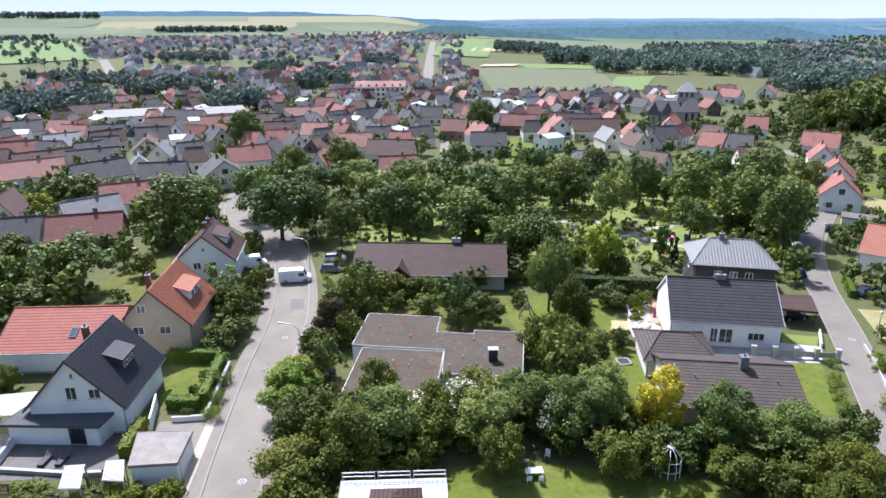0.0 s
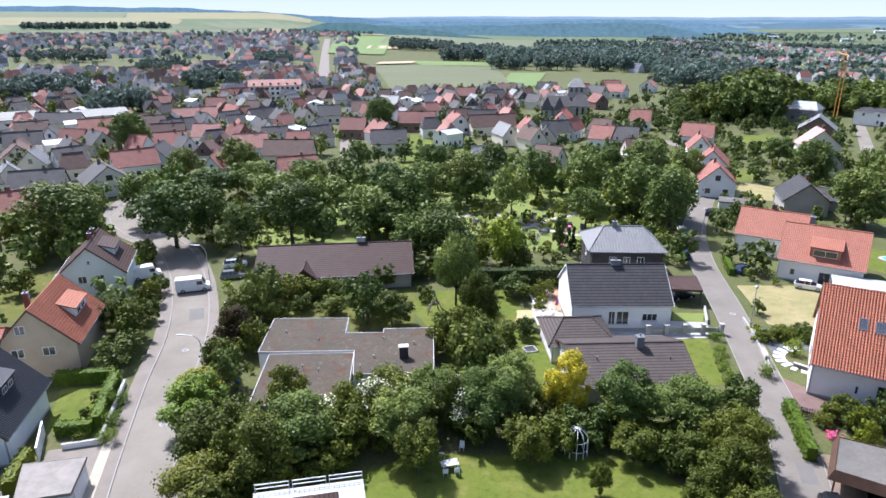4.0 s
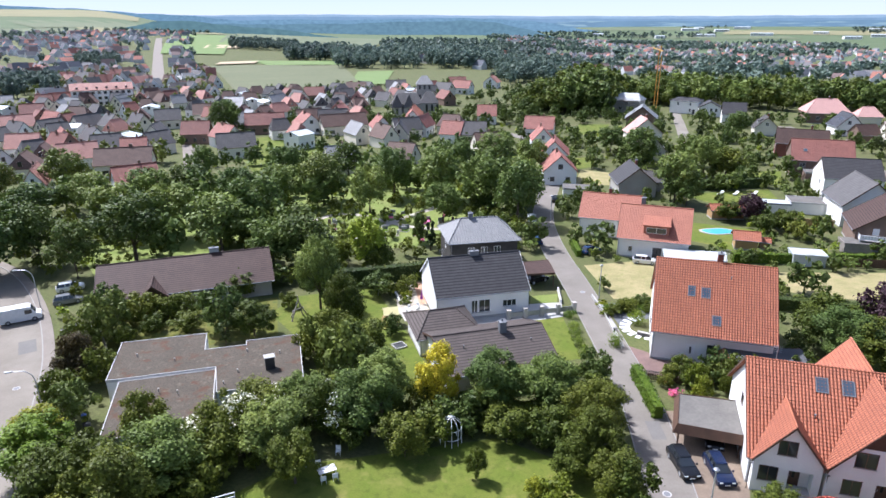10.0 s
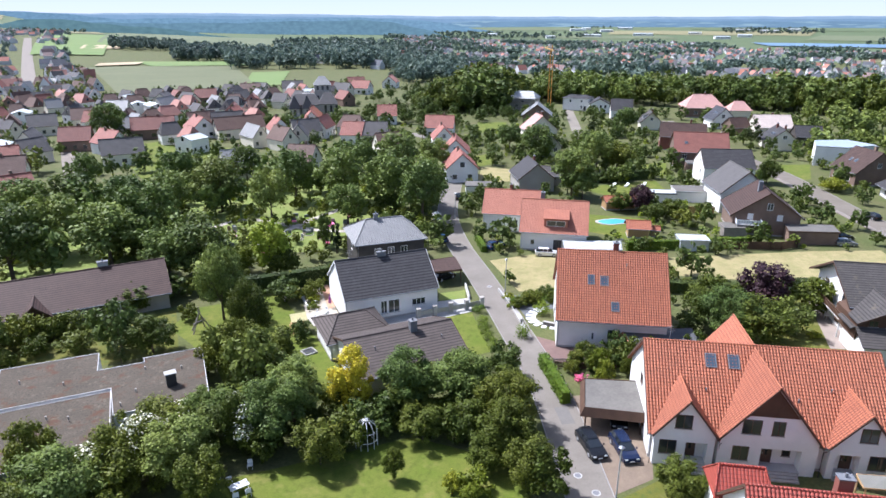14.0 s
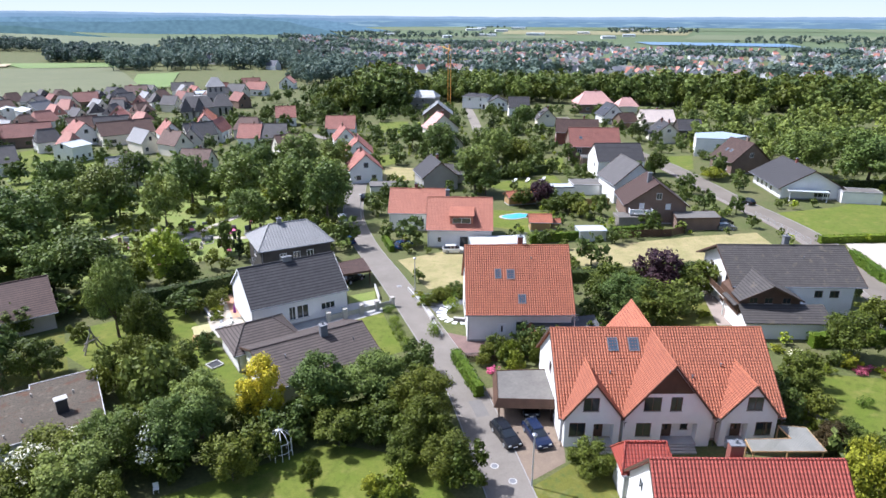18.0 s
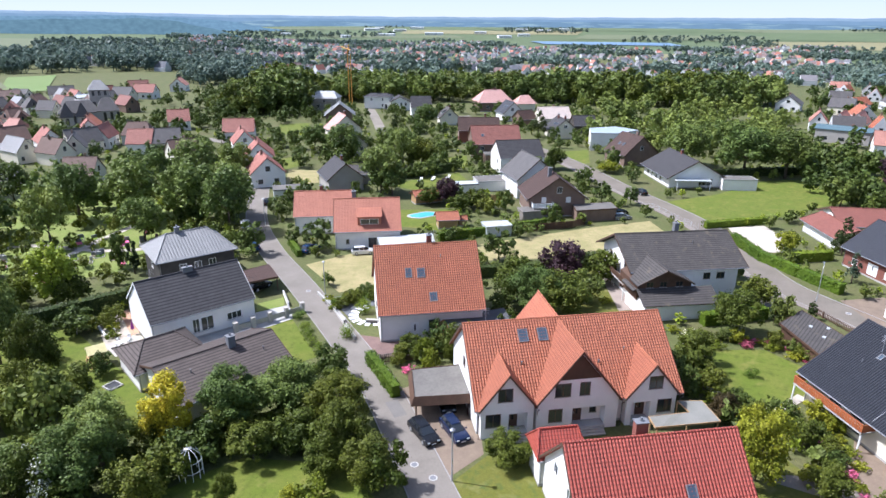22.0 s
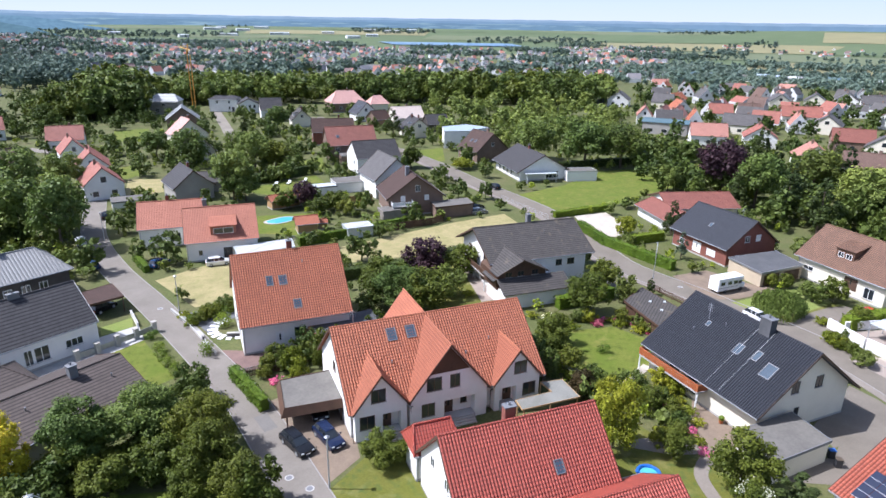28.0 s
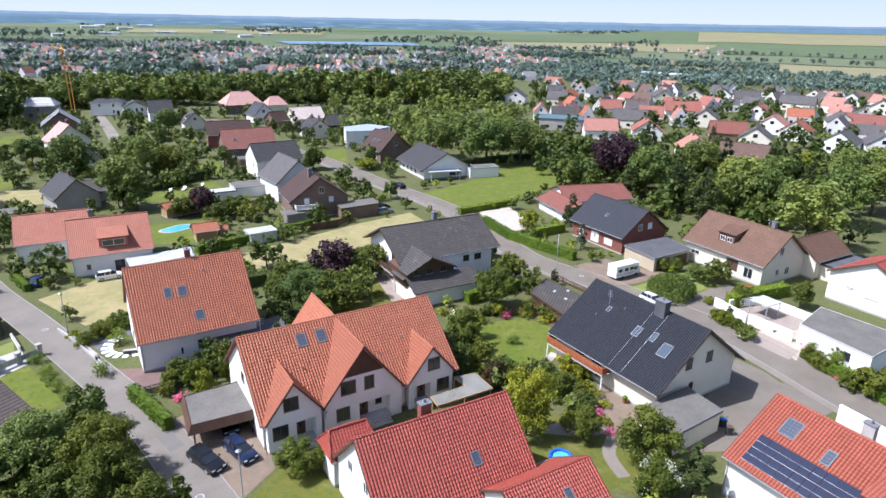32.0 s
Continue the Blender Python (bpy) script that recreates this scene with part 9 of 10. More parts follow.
def garden_chair(x, y, rot):
    e = thing("garden_chair", x, y, 0.01, rot, "white plastic garden chair on the lawn", "chair", "garden chairs")
    part("seat", box(-0.26, 0.26, -0.26, 0.26, 0.40, 0.44, 0.01), "plastic_white", e)
    part("backrest", box(-0.26, 0.26, 0.22, 0.27, 0.44, 0.95, 0.01), "plastic_white", e)
    for sx in (-0.23, 0.23):
        for sy in (-0.23, 0.23):
            part("leg", box(sx - 0.02, sx + 0.02, sy - 0.02, sy + 0.02, 0, 0.40), "plastic_white", e)


garden_table(9.0, 53.2, 5)
for cx_, cy_, cr_ in ((8.4, 52.2, 180), (9.6, 52.2, 175), (7.4, 55.6, 20), (10.8, 56.0, -20), (8.4, 54.4, 0)):
    garden_chair(cx_, cy_, cr_)


def playhouse():
    e = thing("playhouse", 25.3, 83.0, 0, -10, "wooden playhouse on stilts with pale yellow roof", "playhouse")
    for sx in (-0.9, 0.9):
        for sy in (-0.8, 0.8):
            part("stilt", box(sx - 0.06, sx + 0.06, sy - 0.06, sy + 0.06, -0.1, 1.1), "wood_tan", e)
    part("floor", box(-1.1, 1.1, -1.0, 1.0, 1.1, 1.2), "wood_tan", e)
    part("cabin", box(-0.95, 0.95, -0.85, 0.85, 1.2, 2.2), "wood_tan", e)
    # no hole is cut: a dark panel carries the shade of the inside
    part("opening", box(-0.4, 0.4, -0.88, -0.84, 1.5, 2.0), "frame_dark", e)
    for sy in (-1, 1):
        slab("roof", [(-1.15, sy * 1.15, 2.1), (1.15, sy * 1.15, 2.1), (1.15, 0, 2.9), (-1.15, 0, 2.9)], 0.05, "canvas", e)
    part("ladder", box(-1.3, -1.2, -0.3, 0.3, 0, 1.2), "wood_tan", e)


playhouse()


def swing_frame():
    e = thing("climbing_frame", 12.9, 90.6, 0, 15, "climbing frame of bare crooked logs", "climbing frame")
    for a, b in (((-1.4, -0.5, 0), (0.2, 0, 3.4)), ((1.3, -0.6, 0), (-0.1, 0, 3.2)), ((-0.9, 0.9, 0), (0.15, 0, 2.9)), ((1.0, 0.8, 0), (0.0, 0, 3.8)), ((-1.0, 0, 1.4), (1.0, 0.1, 1.6))):
        part("log", tube([a, b], [0.11, 0.07], 7), "wood_grey", e)


swing_frame()


def gazebo():
    e = thing("rose_arbour", 22.6, 53.4, 0, 0, "round white metal arbour with domed wire roof", "arbour")
    for i in range(10):
        a = i * 2 * math.pi / 10
        c, s = math.cos(a), math.sin(a)
        part("bar", tube([(1.2 * c, 1.2 * s, 0), (1.2 * c, 1.2 * s, 2.0), (1.0 * c, 1.0 * s, 2.6), (0.55 * c, 0.55 * s, 3.05), (0, 0, 3.25)], 0.035, 6), "frame_white", e)
    for z in (0.9, 2.0):
        part("hoop", tube([(1.2 * math.cos(i * math.pi / 12), 1.2 * math.sin(i * math.pi / 12), z) for i in range(25)], 0.03, 6), "frame_white", e)
    part("finial", tube([(0, 0, 3.2), (0, 0, 3.6)], [0.06, 0.02], 8), "frame_white", e)


gazebo()


def pool_garden():
    p = thing("swimming_pool", 104.6, 98.6, 0, -30, "small turquoise swimming pool with pale stone rim", "pool")
    n = 22
    ring = [(3.4 * math.cos(2 * math.pi * i / n), 1.9 * math.sin(2 * math.pi * i / n) * (1 + 0.2 * math.sin(4 * math.pi * i / n))) for i in range(n)]
    part("rim", prism([(x * 1.18, y * 1.22) for x, y in ring], -0.1, 0.10), "stone_terrace", p)
    part("water", prism(ring, 0.0, 0.115), "water", p)
    h, _ = gable_house("garden_house", "open wooden garden house with orange tiled roof", 101.6, 88.6, -40, 5.2, 4.6, 2.2, 3.5, "wood_tan", "tile_orange", 0.5, 0.5, group="garden houses", category="garden house")
    h2, _ = gable_house("garden_house", "low garden house with orange tiled roof", 113.8, 106.0, -25, 8.0, 4.0, 2.2, 3.3, "wood_tan", "tile_orange", 0.4, 0.4, group="garden houses", category="garden house")
    h3, _ = gable_house("garden_house", "small hut with orange roof", 104.6, 86.6, -40, 2.2, 2.0, 1.6, 2.3, "wood_tan", "tile_orange", 0.2, 0.2, group="garden houses", category="garden house")
    for x, y, r in ((128.6, 122.4, 20), (132.0, 120.6, 24), (136.6, 118.8, 20)):
        e = thing("sun_lounger", x, y, 0.02, r, "white sun lounger on the lawn", "lounger", "sun loungers")
        part("mattress", box(-1.0, 0.6, -0.4, 0.4, 0.3, 0.4, 0.03), "plastic_white", e)
        part("backrest", box(0, 0.9, -0.4, 0.4, 0, 0.08), "plastic_white", e, m=pose(0.58, 0, 0.32, 0, -30, 0))
        for sx in (-0.9, 0.5):
            part("leg", box(sx - 0.03, sx + 0.03, -0.38, 0.38, 0, 0.3), "steel", e)


pool_garden()


def paddling_pool():
    e = thing("paddling_pool", 57.0, 6.6, 0.02, 0, "round blue paddling pool with water", "paddling pool")
    bm = bmesh.new()
    add_tube(bm, [(1.1 * math.cos(i * math.pi / 10), 1.1 * math.sin(i * math.pi / 10), 0.3) for i in range(21)], 0.2, 8)
    part("tube", bm, "plastic_blue", e)
    part("water", tube([(0, 0, 0.02), (0, 0, 0.25)], 1.0, 20), "water", e)


paddling_pool()
e_ = thing("satellite_dish", 27.0, 95.5, 0, 30, "white satellite dish on a short mast", "satellite dish")
part("mast", tube([(0, 0, 0), (0, 0, 1.4)], 0.04, 8), "steel", e_)
part("dish", tube([(0, 0, 1.4), (0.12, 0, 1.44), (0.2, 0, 1.48)], [0.1, 0.42, 0.5], 16), "frame_white", e_)
e_ = thing("parasol", 32.2, 88.2, 0.03, 0, "closed purple parasol on the terrace", "parasol")
part("pole", tube([(0, 0, 0), (0, 0, 2.3)], 0.03, 8), "steel", e_)
part("canopy", tube([(0, 0, 0.9), (0, 0, 1.6), (0, 0, 2.4)], [0.28, 0.16, 0.03], 10), "cloth_purple", e_)
# flower tubs and beds with blossom
tree_kind("flowers", "bed of mixed pink and green flowers", "flower", 0.8, 0.8, 0.0, 0.08, 420, 5, category="flowers", name="flower_clump")
tree_kind("perennials", "low clump of light green perennials", "leaf_lime", 0.8, 0.9, 0.0, 0.1, 420, 5, category="flowers", name="flower_clump")


# ---------------------------------------------------------------- details on the near houses
# balconies
def balcony(h, m, w, d, z, material, slats=14, roof=False, label=""):
    b = part("balcony", box(-w / 2, w / 2, 0, d, z - 0.16, z), "concrete", h, label, m=m)
    for i in range(slats):
        x = -w / 2 + (i + 0.5) * w / slats
        part("baluster", box(x - w / slats * 0.42, x + w / slats * 0.42, d - 0.05, d - 0.01, z + 0.08, z + 0.95), material, b)
    part("handrail", box(-w / 2 - 0.03, w / 2 + 0.03, d - 0.1, d + 0.03, z + 0.95, z + 1.03), material, b)
    for sx in (-1, 1):
        part("side_rail", box(sx * w / 2 - 0.03, sx * w / 2 + 0.03, 0, d, z + 0.1, z + 1.0), material, b)
        part("post", box(sx * (w / 2 - 0.1) - 0.07, sx * (w / 2 - 0.1) + 0.07, d - 0.25, d - 0.1, -0.1, z - 0.16), "frame_white", b)
    return b


balcony(blk, pose(-3.6, -7.25, 0, 0, 0, 180), 10.2, 1.7, 2.5, "wood_red", 30, label="red-brown wooden balcony")
balcony(alp, pose(-8.95, 0, 0, 0, 0, 90), 12.4, 1.5, 2.9, "wood_dark", 26, label="dark wooden balcony")
balcony(brick, pose(-5.75, 3.6, 0, 0, 0, 90), 5.0, 2.0, 2.7, "frame_white", 10, label="white balcony")
# chalet wing: lean-to roof and garage under it
slab("lean_to_roof", [(-10.6, -11.3, 4.3), (1.8, -11.3, 4.3), (1.8, -14.6, 2.7), (-10.6, -14.6, 2.7)], 0.14, "tile_grey", alp)
slab("lean_to_roof", [(-10.6, -7.0, 4.3), (-10.6, -11.4, 4.3), (-11.2, -11.4, 4.0), (-11.2, -7.0, 4.0)], 0.14, "tile_grey", alp)
part("garage_wall", box(-10.2, 1.4, -14.1, -7.0, -0.4, 2.75), "white", alp)
part("wing_wall", box(-10.2, -9.9, -11.2, -7.0, 2.6, 4.2), "white", alp)
# porch gable on the red front house and its lower wing
wing_b, _ = gable_house("house_wing", "lower wing with bright red tiled roof", 46.2, 6.4, -40, 9.5, 9.0, 3.2, 6.4, "white", "tile_red", 0.3, 0.5, tiles="a", skylights=(("a", 1.0, 2.6, 0.8, 1.2),), group="houses")
chimney(red_b, -0.6, 0.9, 8.0, 10.2, 1.1, 0.7)
# solar panels
Ls, Ws, hes, hrs = solar["dims"]
qs = Vector((0, Ws / 2, hrs - hes)).normalized()
for i_ in range(11):
    for j_ in range(2):
        c_ = Vector((-7.2 + i_ * 1.06, -Ws / 2, hes)) + qs * (0.7 + j_ * 1.62)
        m_ = Matrix.Translation(c_) @ pose(0, 0, 0.10, math.degrees(math.atan2(qs.z, qs.y)), 0, 0)
        o_ = part("solar_panel", box(0, 1.02, 0, 1.58, 0.05, 0.10), "solar", solar, m=m_)
        part("panel_frame", box(-0.01, 1.03, -0.01, 0.02, 0.05, 0.11), "steel", o_)
        part("cell_line", box(0.0, 1.02, 0.77, 0.80, 0.09, 0.105), "steel", o_)
shed_dormer(solar, "a", 5.0, 4.6, 5.6, 7.6, 1.5, "white", "tile_solar", (1.2, 1.1), 2)
# panel rows on an estate roof and vents on the flat roof
for x_, y_ in ((-9.0, 80.4), (-4.6, 77.4), (2.4, 71.6), (4.0, 76.4), (-6.4, 70.6), (-4.4, 69.4), (0.6, 69.4), (7.8, 74.4)):
    part("roof_vent", tube([(x_, y_, 3.2), (x_, y_, 3.6), (x_, y_, 3.7)], [0.07, 0.07, 0.11], 8), "stone_terrace", flat_house)
# vents, aerials and snow guards on tiled roofs
for h_, u_, y_ in ((row, -9.6, -5.0), (row, -6.0, -4.2), (row, 3.0, -4.6), (row, 6.4, -3.6), (red_a, 2.0, -1.6), (blk, -5.0, -4.0), (blk, -2.0, -2.0), (brown_low, -4.0, -2.4), (brown_low, 5.0, -2.6), (alp, 2.6, -2.6)):
    L_, W_, a_, b_ = h_["dims"]
    zz_ = b_ - abs(y_) * (b_ - a_) / (W_ / 2)
    part("roof_vent", tube([(u_, y_, zz_ - 0.1), (u_, y_, zz_ + 0.35), (u_, y_, zz_ + 0.42)], [0.07, 0.07, 0.11], 8), "lead", h_)
part("aerial", tube([(-4.5, -2.2, 8.2), (-4.5, -2.2, 10.4)], 0.03, 6), "steel", blk)
for k_ in range(5):
    part("aerial_rod", tube([(-4.9 + 0.0, -2.2 - 0.0, 9.4 + k_ * 0.2), (-4.1, -2.2, 9.4 + k_ * 0.2)], 0.015, 5), "steel", blk)


# roof terrace below the camera
def roof_terrace():
    e = thing("roof_terrace", -4.4, 44.6, 0, 2, "white roof terrace with steel railing", "terrace")
    part("wall", box(-4.4, 4.3, -5.5, 1.2, -0.3, 5.3), "white", e)
    d = part("deck", box(-4.7, 4.6, -5.8, 1.5, 5.3, 5.5), "wood_grey", e)
    for i in range(22):
        part("deck_board", box(-4.6 + i * 0.42, -4.22 + i * 0.42, -5.7, 1.4, 5.5, 5.53), "sheet_pale", d)
    for i in range(3):
        for j in range(2):
            part("rail", tube([(-4.5 + i * 3.1, 1.35, 6.0 + j * 0.4), (-1.7 + i * 3.1, 1.35, 6.0 + j * 0.4)], 0.05, 8), "frame_white", e)
        for u in (-4.5, -1.7):
            part("rail_post", tube([(u + i * 3.1, 1.35, 5.5), (u + i * 3.1, 1.35, 6.45)], 0.04, 8), "steel", e)
    slab("lantern_roof", [(-2.2, -4.4, 5.6), (2.6, -4.4, 5.6), (0.4, -1.6, 7.0)], 0.1, "tile_brown", e)
    slab("lantern_roof", [(-2.2, -4.4, 5.6), (0.4, -1.6, 7.0), (-2.0, 0.2, 5.6)], 0.1, "tile_brown", e)
    slab("lantern_roof", [(2.6, -4.4, 5.6), (0.4, -1.6, 7.0), (2.4, 0.2, 5.6)], 0.1, "tile_brown", e)
    slab("lantern_roof", [(-2.0, 0.2, 5.6), (2.4, 0.2, 5.6), (0.4, -1.6, 7.0)], 0.1, "tile_brown", e)


roof_terrace()


# ---------------------------------------------------------------- church, school, crane
def church():
    """Slate-roofed body with steep chapels in front, a high choir at one end and a square stone tower behind."""
    x, y = polar(-19.7, 318)
    e = thing("church", x, y, gz(x, y), -19.7, "grey stone village church with slate roofs and a square pale tower", "church")

    def block(kind, x0, x1, y0, y1, he, hr, inset, wall, cover):
        part(kind + "_wall", box(x0, x1, y0, y1, -1, he), wall, e)
        o, cy = 0.4, (y0 + y1) / 2
        a, b, c, d = (x0 - o, y0 - o, he), (x1 + o, y0 - o, he), (x1 + o, y1 + o, he), (x0 - o, y1 + o, he)
        p, q = (x0 + inset, cy, hr), (x1 - inset, cy, hr)
        for poly in ([a, b, q, p], [c, d, p, q], [b, c, q], [d, a, p]):
            slab(kind + "_roof", poly, 0.25, cover, e)
    block("nave", -11, 4, -4.5, 4.5, 5.6, 10.4, 3.0, "grey_wall", "tile_vgrey")
    block("choir", 3.0, 11.4, -5.5, 4.0, 6.0, 11.2, 2.6, "grey_wall", "tile_vgrey")
    for u in (-8.4, -2.6):
        block("chapel", u - 2.4, u + 2.4, -8.4, -4.3, 4.4, 10.2, 2.2, "grey_wall", "tile_vgrey")
        part("arched_window", box(u - 0.6, u + 0.6, -8.46, -8.3, 1.4, 3.9), "glass", e)
    for u in (4.6, 7.2, 9.8):
        part("buttress", box(u - 0.35, u + 0.35, -6.3, -5.4, -1, 5.2), "stone_terrace", e)
        part("arched_window", box(u + 0.7, u + 1.8, -5.56, -5.4, 1.8, 5.4), "glass", e)
    block("tower", 1.2, 9.2, 8, 16, 13.6, 17.6, 2.6, "stone_terrace", "tile_slate")
    part("cornice", box(0.9, 9.5, 7.7, 16.3, 10.4, 10.8), "stone_terrace", e)
    # tower openings are flat dark panels, their inner shade given by colour alone
    for z in (6.6, 11.2):
        for u in (2.8, 5.2, 7.6):
            part("belfry_opening", box(u - 0.5, u + 0.5, 7.94, 8.1, z, z + 2.0), "frame_dark", e)
    for u in (-2.0, 5.2):
        part("finial", tube([(u, 0 if u < 0 else -0.7, 10.2), (u, 0 if u < 0 else -0.7, 13.4 if u > 0 else 11.6)], 0.08, 6), "lead", e)


def school():
    x, y = -38.0, 403.0
    e = thing("school", x, y, gz(x, y), 4, "long white school building with red roof and many windows", "school")
    part("wall", box(-15, 15, -5, 5, -1, 9), "white", e)
    for sy in (-1, 1):
        slab("roof", [(-15.5, sy * 5.6, 8.8), (15.5, sy * 5.6, 8.8), (15.5, 0, 12.2), (-15.5, 0, 12.2)], 0.3, "tile_pink", e)
    part("gable", prism([(-5, 8.9), (5, 8.9), (0, 11.9)], -15.0, 15.0), "white", e, m=Matrix(((0, 0, 1, 0), (1, 0, 0, 0), (0, 1, 0, 0), (0, 0, 0, 1))))
    for k in range(3):
        for i in range(10):
            simple_window(e, pose(0, -5.0, 0, 0, 0, 180), -13.2 + i * 2.93, 1.0 + k * 2.8, 1.6, 1.5)
    for i in range(6):
        simple_window(e, pose(0, -4.2, 0, 0, 0, 180), -12 + i * 4.8, 9.3, 1.2, 1.2)


def crane():
    x, y = 228.0, 268.0
    e = thing("tower_crane", x, y, gz(x, y), 60, "orange tower crane with a lattice mast and jib", "crane")
    for sx in (-0.7, 0.7):
        for sy in (-0.7, 0.7):
            part("mast_leg", tube([(sx, sy, 0), (sx, sy, 29)], 0.13, 5), "crane_paint", e)
    for i in range(14):
        part("brace", tube([(-0.7, -0.7, i * 2.05), (0.7, -0.7, i * 2.05 + 2.05)], 0.08, 4), "crane_paint", e)
        part("brace", tube([(0.7, 0.7, i * 2.05), (-0.7, 0.7, i * 2.05 + 2.05)], 0.08, 4), "crane_paint", e)
    part("jib", tube([(-6, 0, 29), (22, 0, 29.4)], 0.28, 6), "crane_paint", e)
    part("jib_top", tube([(0, 0, 31), (20, 0, 29.8)], 0.1, 5), "crane_paint", e)
    part("apex", tube([(0, 0, 28), (0, 0, 31.5)], 0.3, 6), "crane_paint", e)
    part("counterweight", box(-6.4, -4.4, -0.7, 0.7, 27.2, 28.8, 0.1), "concrete", e)
    part("cab", box(0.8, 2.2, -0.7, 0.7, 26.6, 28.6, 0.1), "glass", e)


M["crane_paint"] = plain("crane_paint", (0.55, 0.28, 0.04), 0.5)
church()
school()
crane()


def hall(x, y, rot, L, W, h, top, label, wall="white"):
    e = thing("industrial_hall", x, y, gz(x, y), rot, label, "hall", "industrial halls")
    part("wall", box(-L / 2, L / 2, -W / 2, W / 2, -1, h), wall, e)
    for sy in (-1, 1):
        slab("roof", [(-L / 2 - 0.5, sy * (W / 2 + 0.5), h), (L / 2 + 0.5, sy * (W / 2 + 0.5), h), (L / 2 + 0.5, 0, h + W * 0.08), (-L / 2 - 0.5, 0, h + W * 0.08)], 0.3, top, e)
    for i in range(int(min(L, 50) / 8)):
        part("window_band", box(-L / 2 + 2 + i * 8, -L / 2 + 8 + i * 8, -W / 2 - 0.06, -W / 2 + 0.1, h * 0.45, h * 0.7), "glass", e)


hall(-150, 310, 25, 30, 26, 5, "sheet_mossy", "wide farm hall with pale sheet roof")
hall(-112, 318, 25, 26, 24, 5, "sheet_mossy", "wide farm hall with pale sheet roof")
for az_, r_, L_, top_, wl_ in ((-83.5, 960, 44, "metal_blue", "sheet_pale"), (-86.0, 900, 34, "felt_grey", "white"), (-87.6, 985, 50, "sheet_blue", "sheet_pale"), (-90.4, 915, 40, "sheet_corr", "grey_wall"), (-92.2, 970, 30, "metal_blue", "white"), (-96.5, 880, 46, "sheet_corr", "white"), (-80.6, 1010, 36, "felt_grey", "white")):
    x_, y_ = polar(az_, r_)
    hall(x_, y_, az_ + 12 * ((int(r_) % 5) - 2), L_, 24, 6, top_, "long low industrial hall in the valley", wl_)
hrng = random.Random(91)
for k_ in range(14):
    az_, r_ = hrng.uniform(-33, -60), hrng.uniform(2450, 3250)
    x_, y_ = polar(az_, r_)
    hall(x_, y_, az_ + hrng.uniform(-15, 15), hrng.uniform(30, 75), 26, 8, "sheet_pale", "long white warehouse on the distant plain", "white")
lake = sector("lake", -56.5, -67.8, 2120, 2290, "lake_water", "long blue lake in the valley beyond the town", 2.5)
lake["category"], lake["group"] = "lake", "water"
# graves and clipped shrubs of the churchyard
grng = random.Random(21)
for i_ in range(46):
    x_, y_ = 24 + grng.uniform(0, 32), 118 + grng.uniform(0, 26)
    if near_line(x_, y_, [(24, 140), (34, 143), (44, 128), (52, 122)], 1.6) or near_line(x_, y_, [(30, 124), (44, 134), (56, 141)], 1.6):
        continue
    e_ = thing("gravestone", x_, y_, 0.0, grng.gauss(-20, 6), "dark polished gravestone with a planted bed", "gravestone", "gravestones")
    w_ = grng.uniform(0.5, 1.2)
    part("stone", box(-w_ / 2, w_ / 2, -0.12, 0.12, -0.1, grng.uniform(0.7, 1.2), 0.04), grng.choice(("lead", "brick_brown", "concrete")), e_)
    part("bed_edge", box(-w_ / 2 - 0.1, w_ / 2 + 0.1, -1.9, -0.1, -0.1, 0.14, 0.03), "stone_terrace", e_)
    part("bed", box(-w_ / 2, w_ / 2, -1.8, -0.2, 0.0, 0.2, 0.05), grng.choice(("leaf_hedge", "soil", "flower")), e_)


# ---------------------------------------------------------------- terrace garden beside the anthracite house
def slat_roof(label, poly, h, material="frame_white", n=14):
    """A slatted terrace roof on four posts."""
    cx, cy = sum(p[0] for p in poly) / 4, sum(p[1] for p in poly) / 4
    e = thing("slatted_pergola", cx, cy, gz(cx, cy), 0, label, "pergola", "pergolas")
    q = [Vector((p[0] - cx, p[1] - cy, h)) for p in poly]
    for i in range(4):
        part("post", box(q[i].x * 0.95 - 0.06, q[i].x * 0.95 + 0.06, q[i].y * 0.95 - 0.06, q[i].y * 0.95 + 0.06, -0.1, h - 0.04), material, e)
    for a, b in ((q[0], q[1]), (q[3], q[2])):
        part("beam", tube([a - Vector((0, 0, 0.08)), b - Vector((0, 0, 0.08))], 0.07, 6), material, e)
    for i in range(n):
        t = (i + 0.5) / n
        a, b = q[0].lerp(q[1], t), q[3].lerp(q[2], t)
        d = b - a
        part("slat", box(0, d.length, -0.07, 0.07, 0, 0.03), material, e, m=Matrix.Translation(a) @ pose(0, 0, 0, 0, 0, math.degrees(math.atan2(d.y, d.x))))
    return e


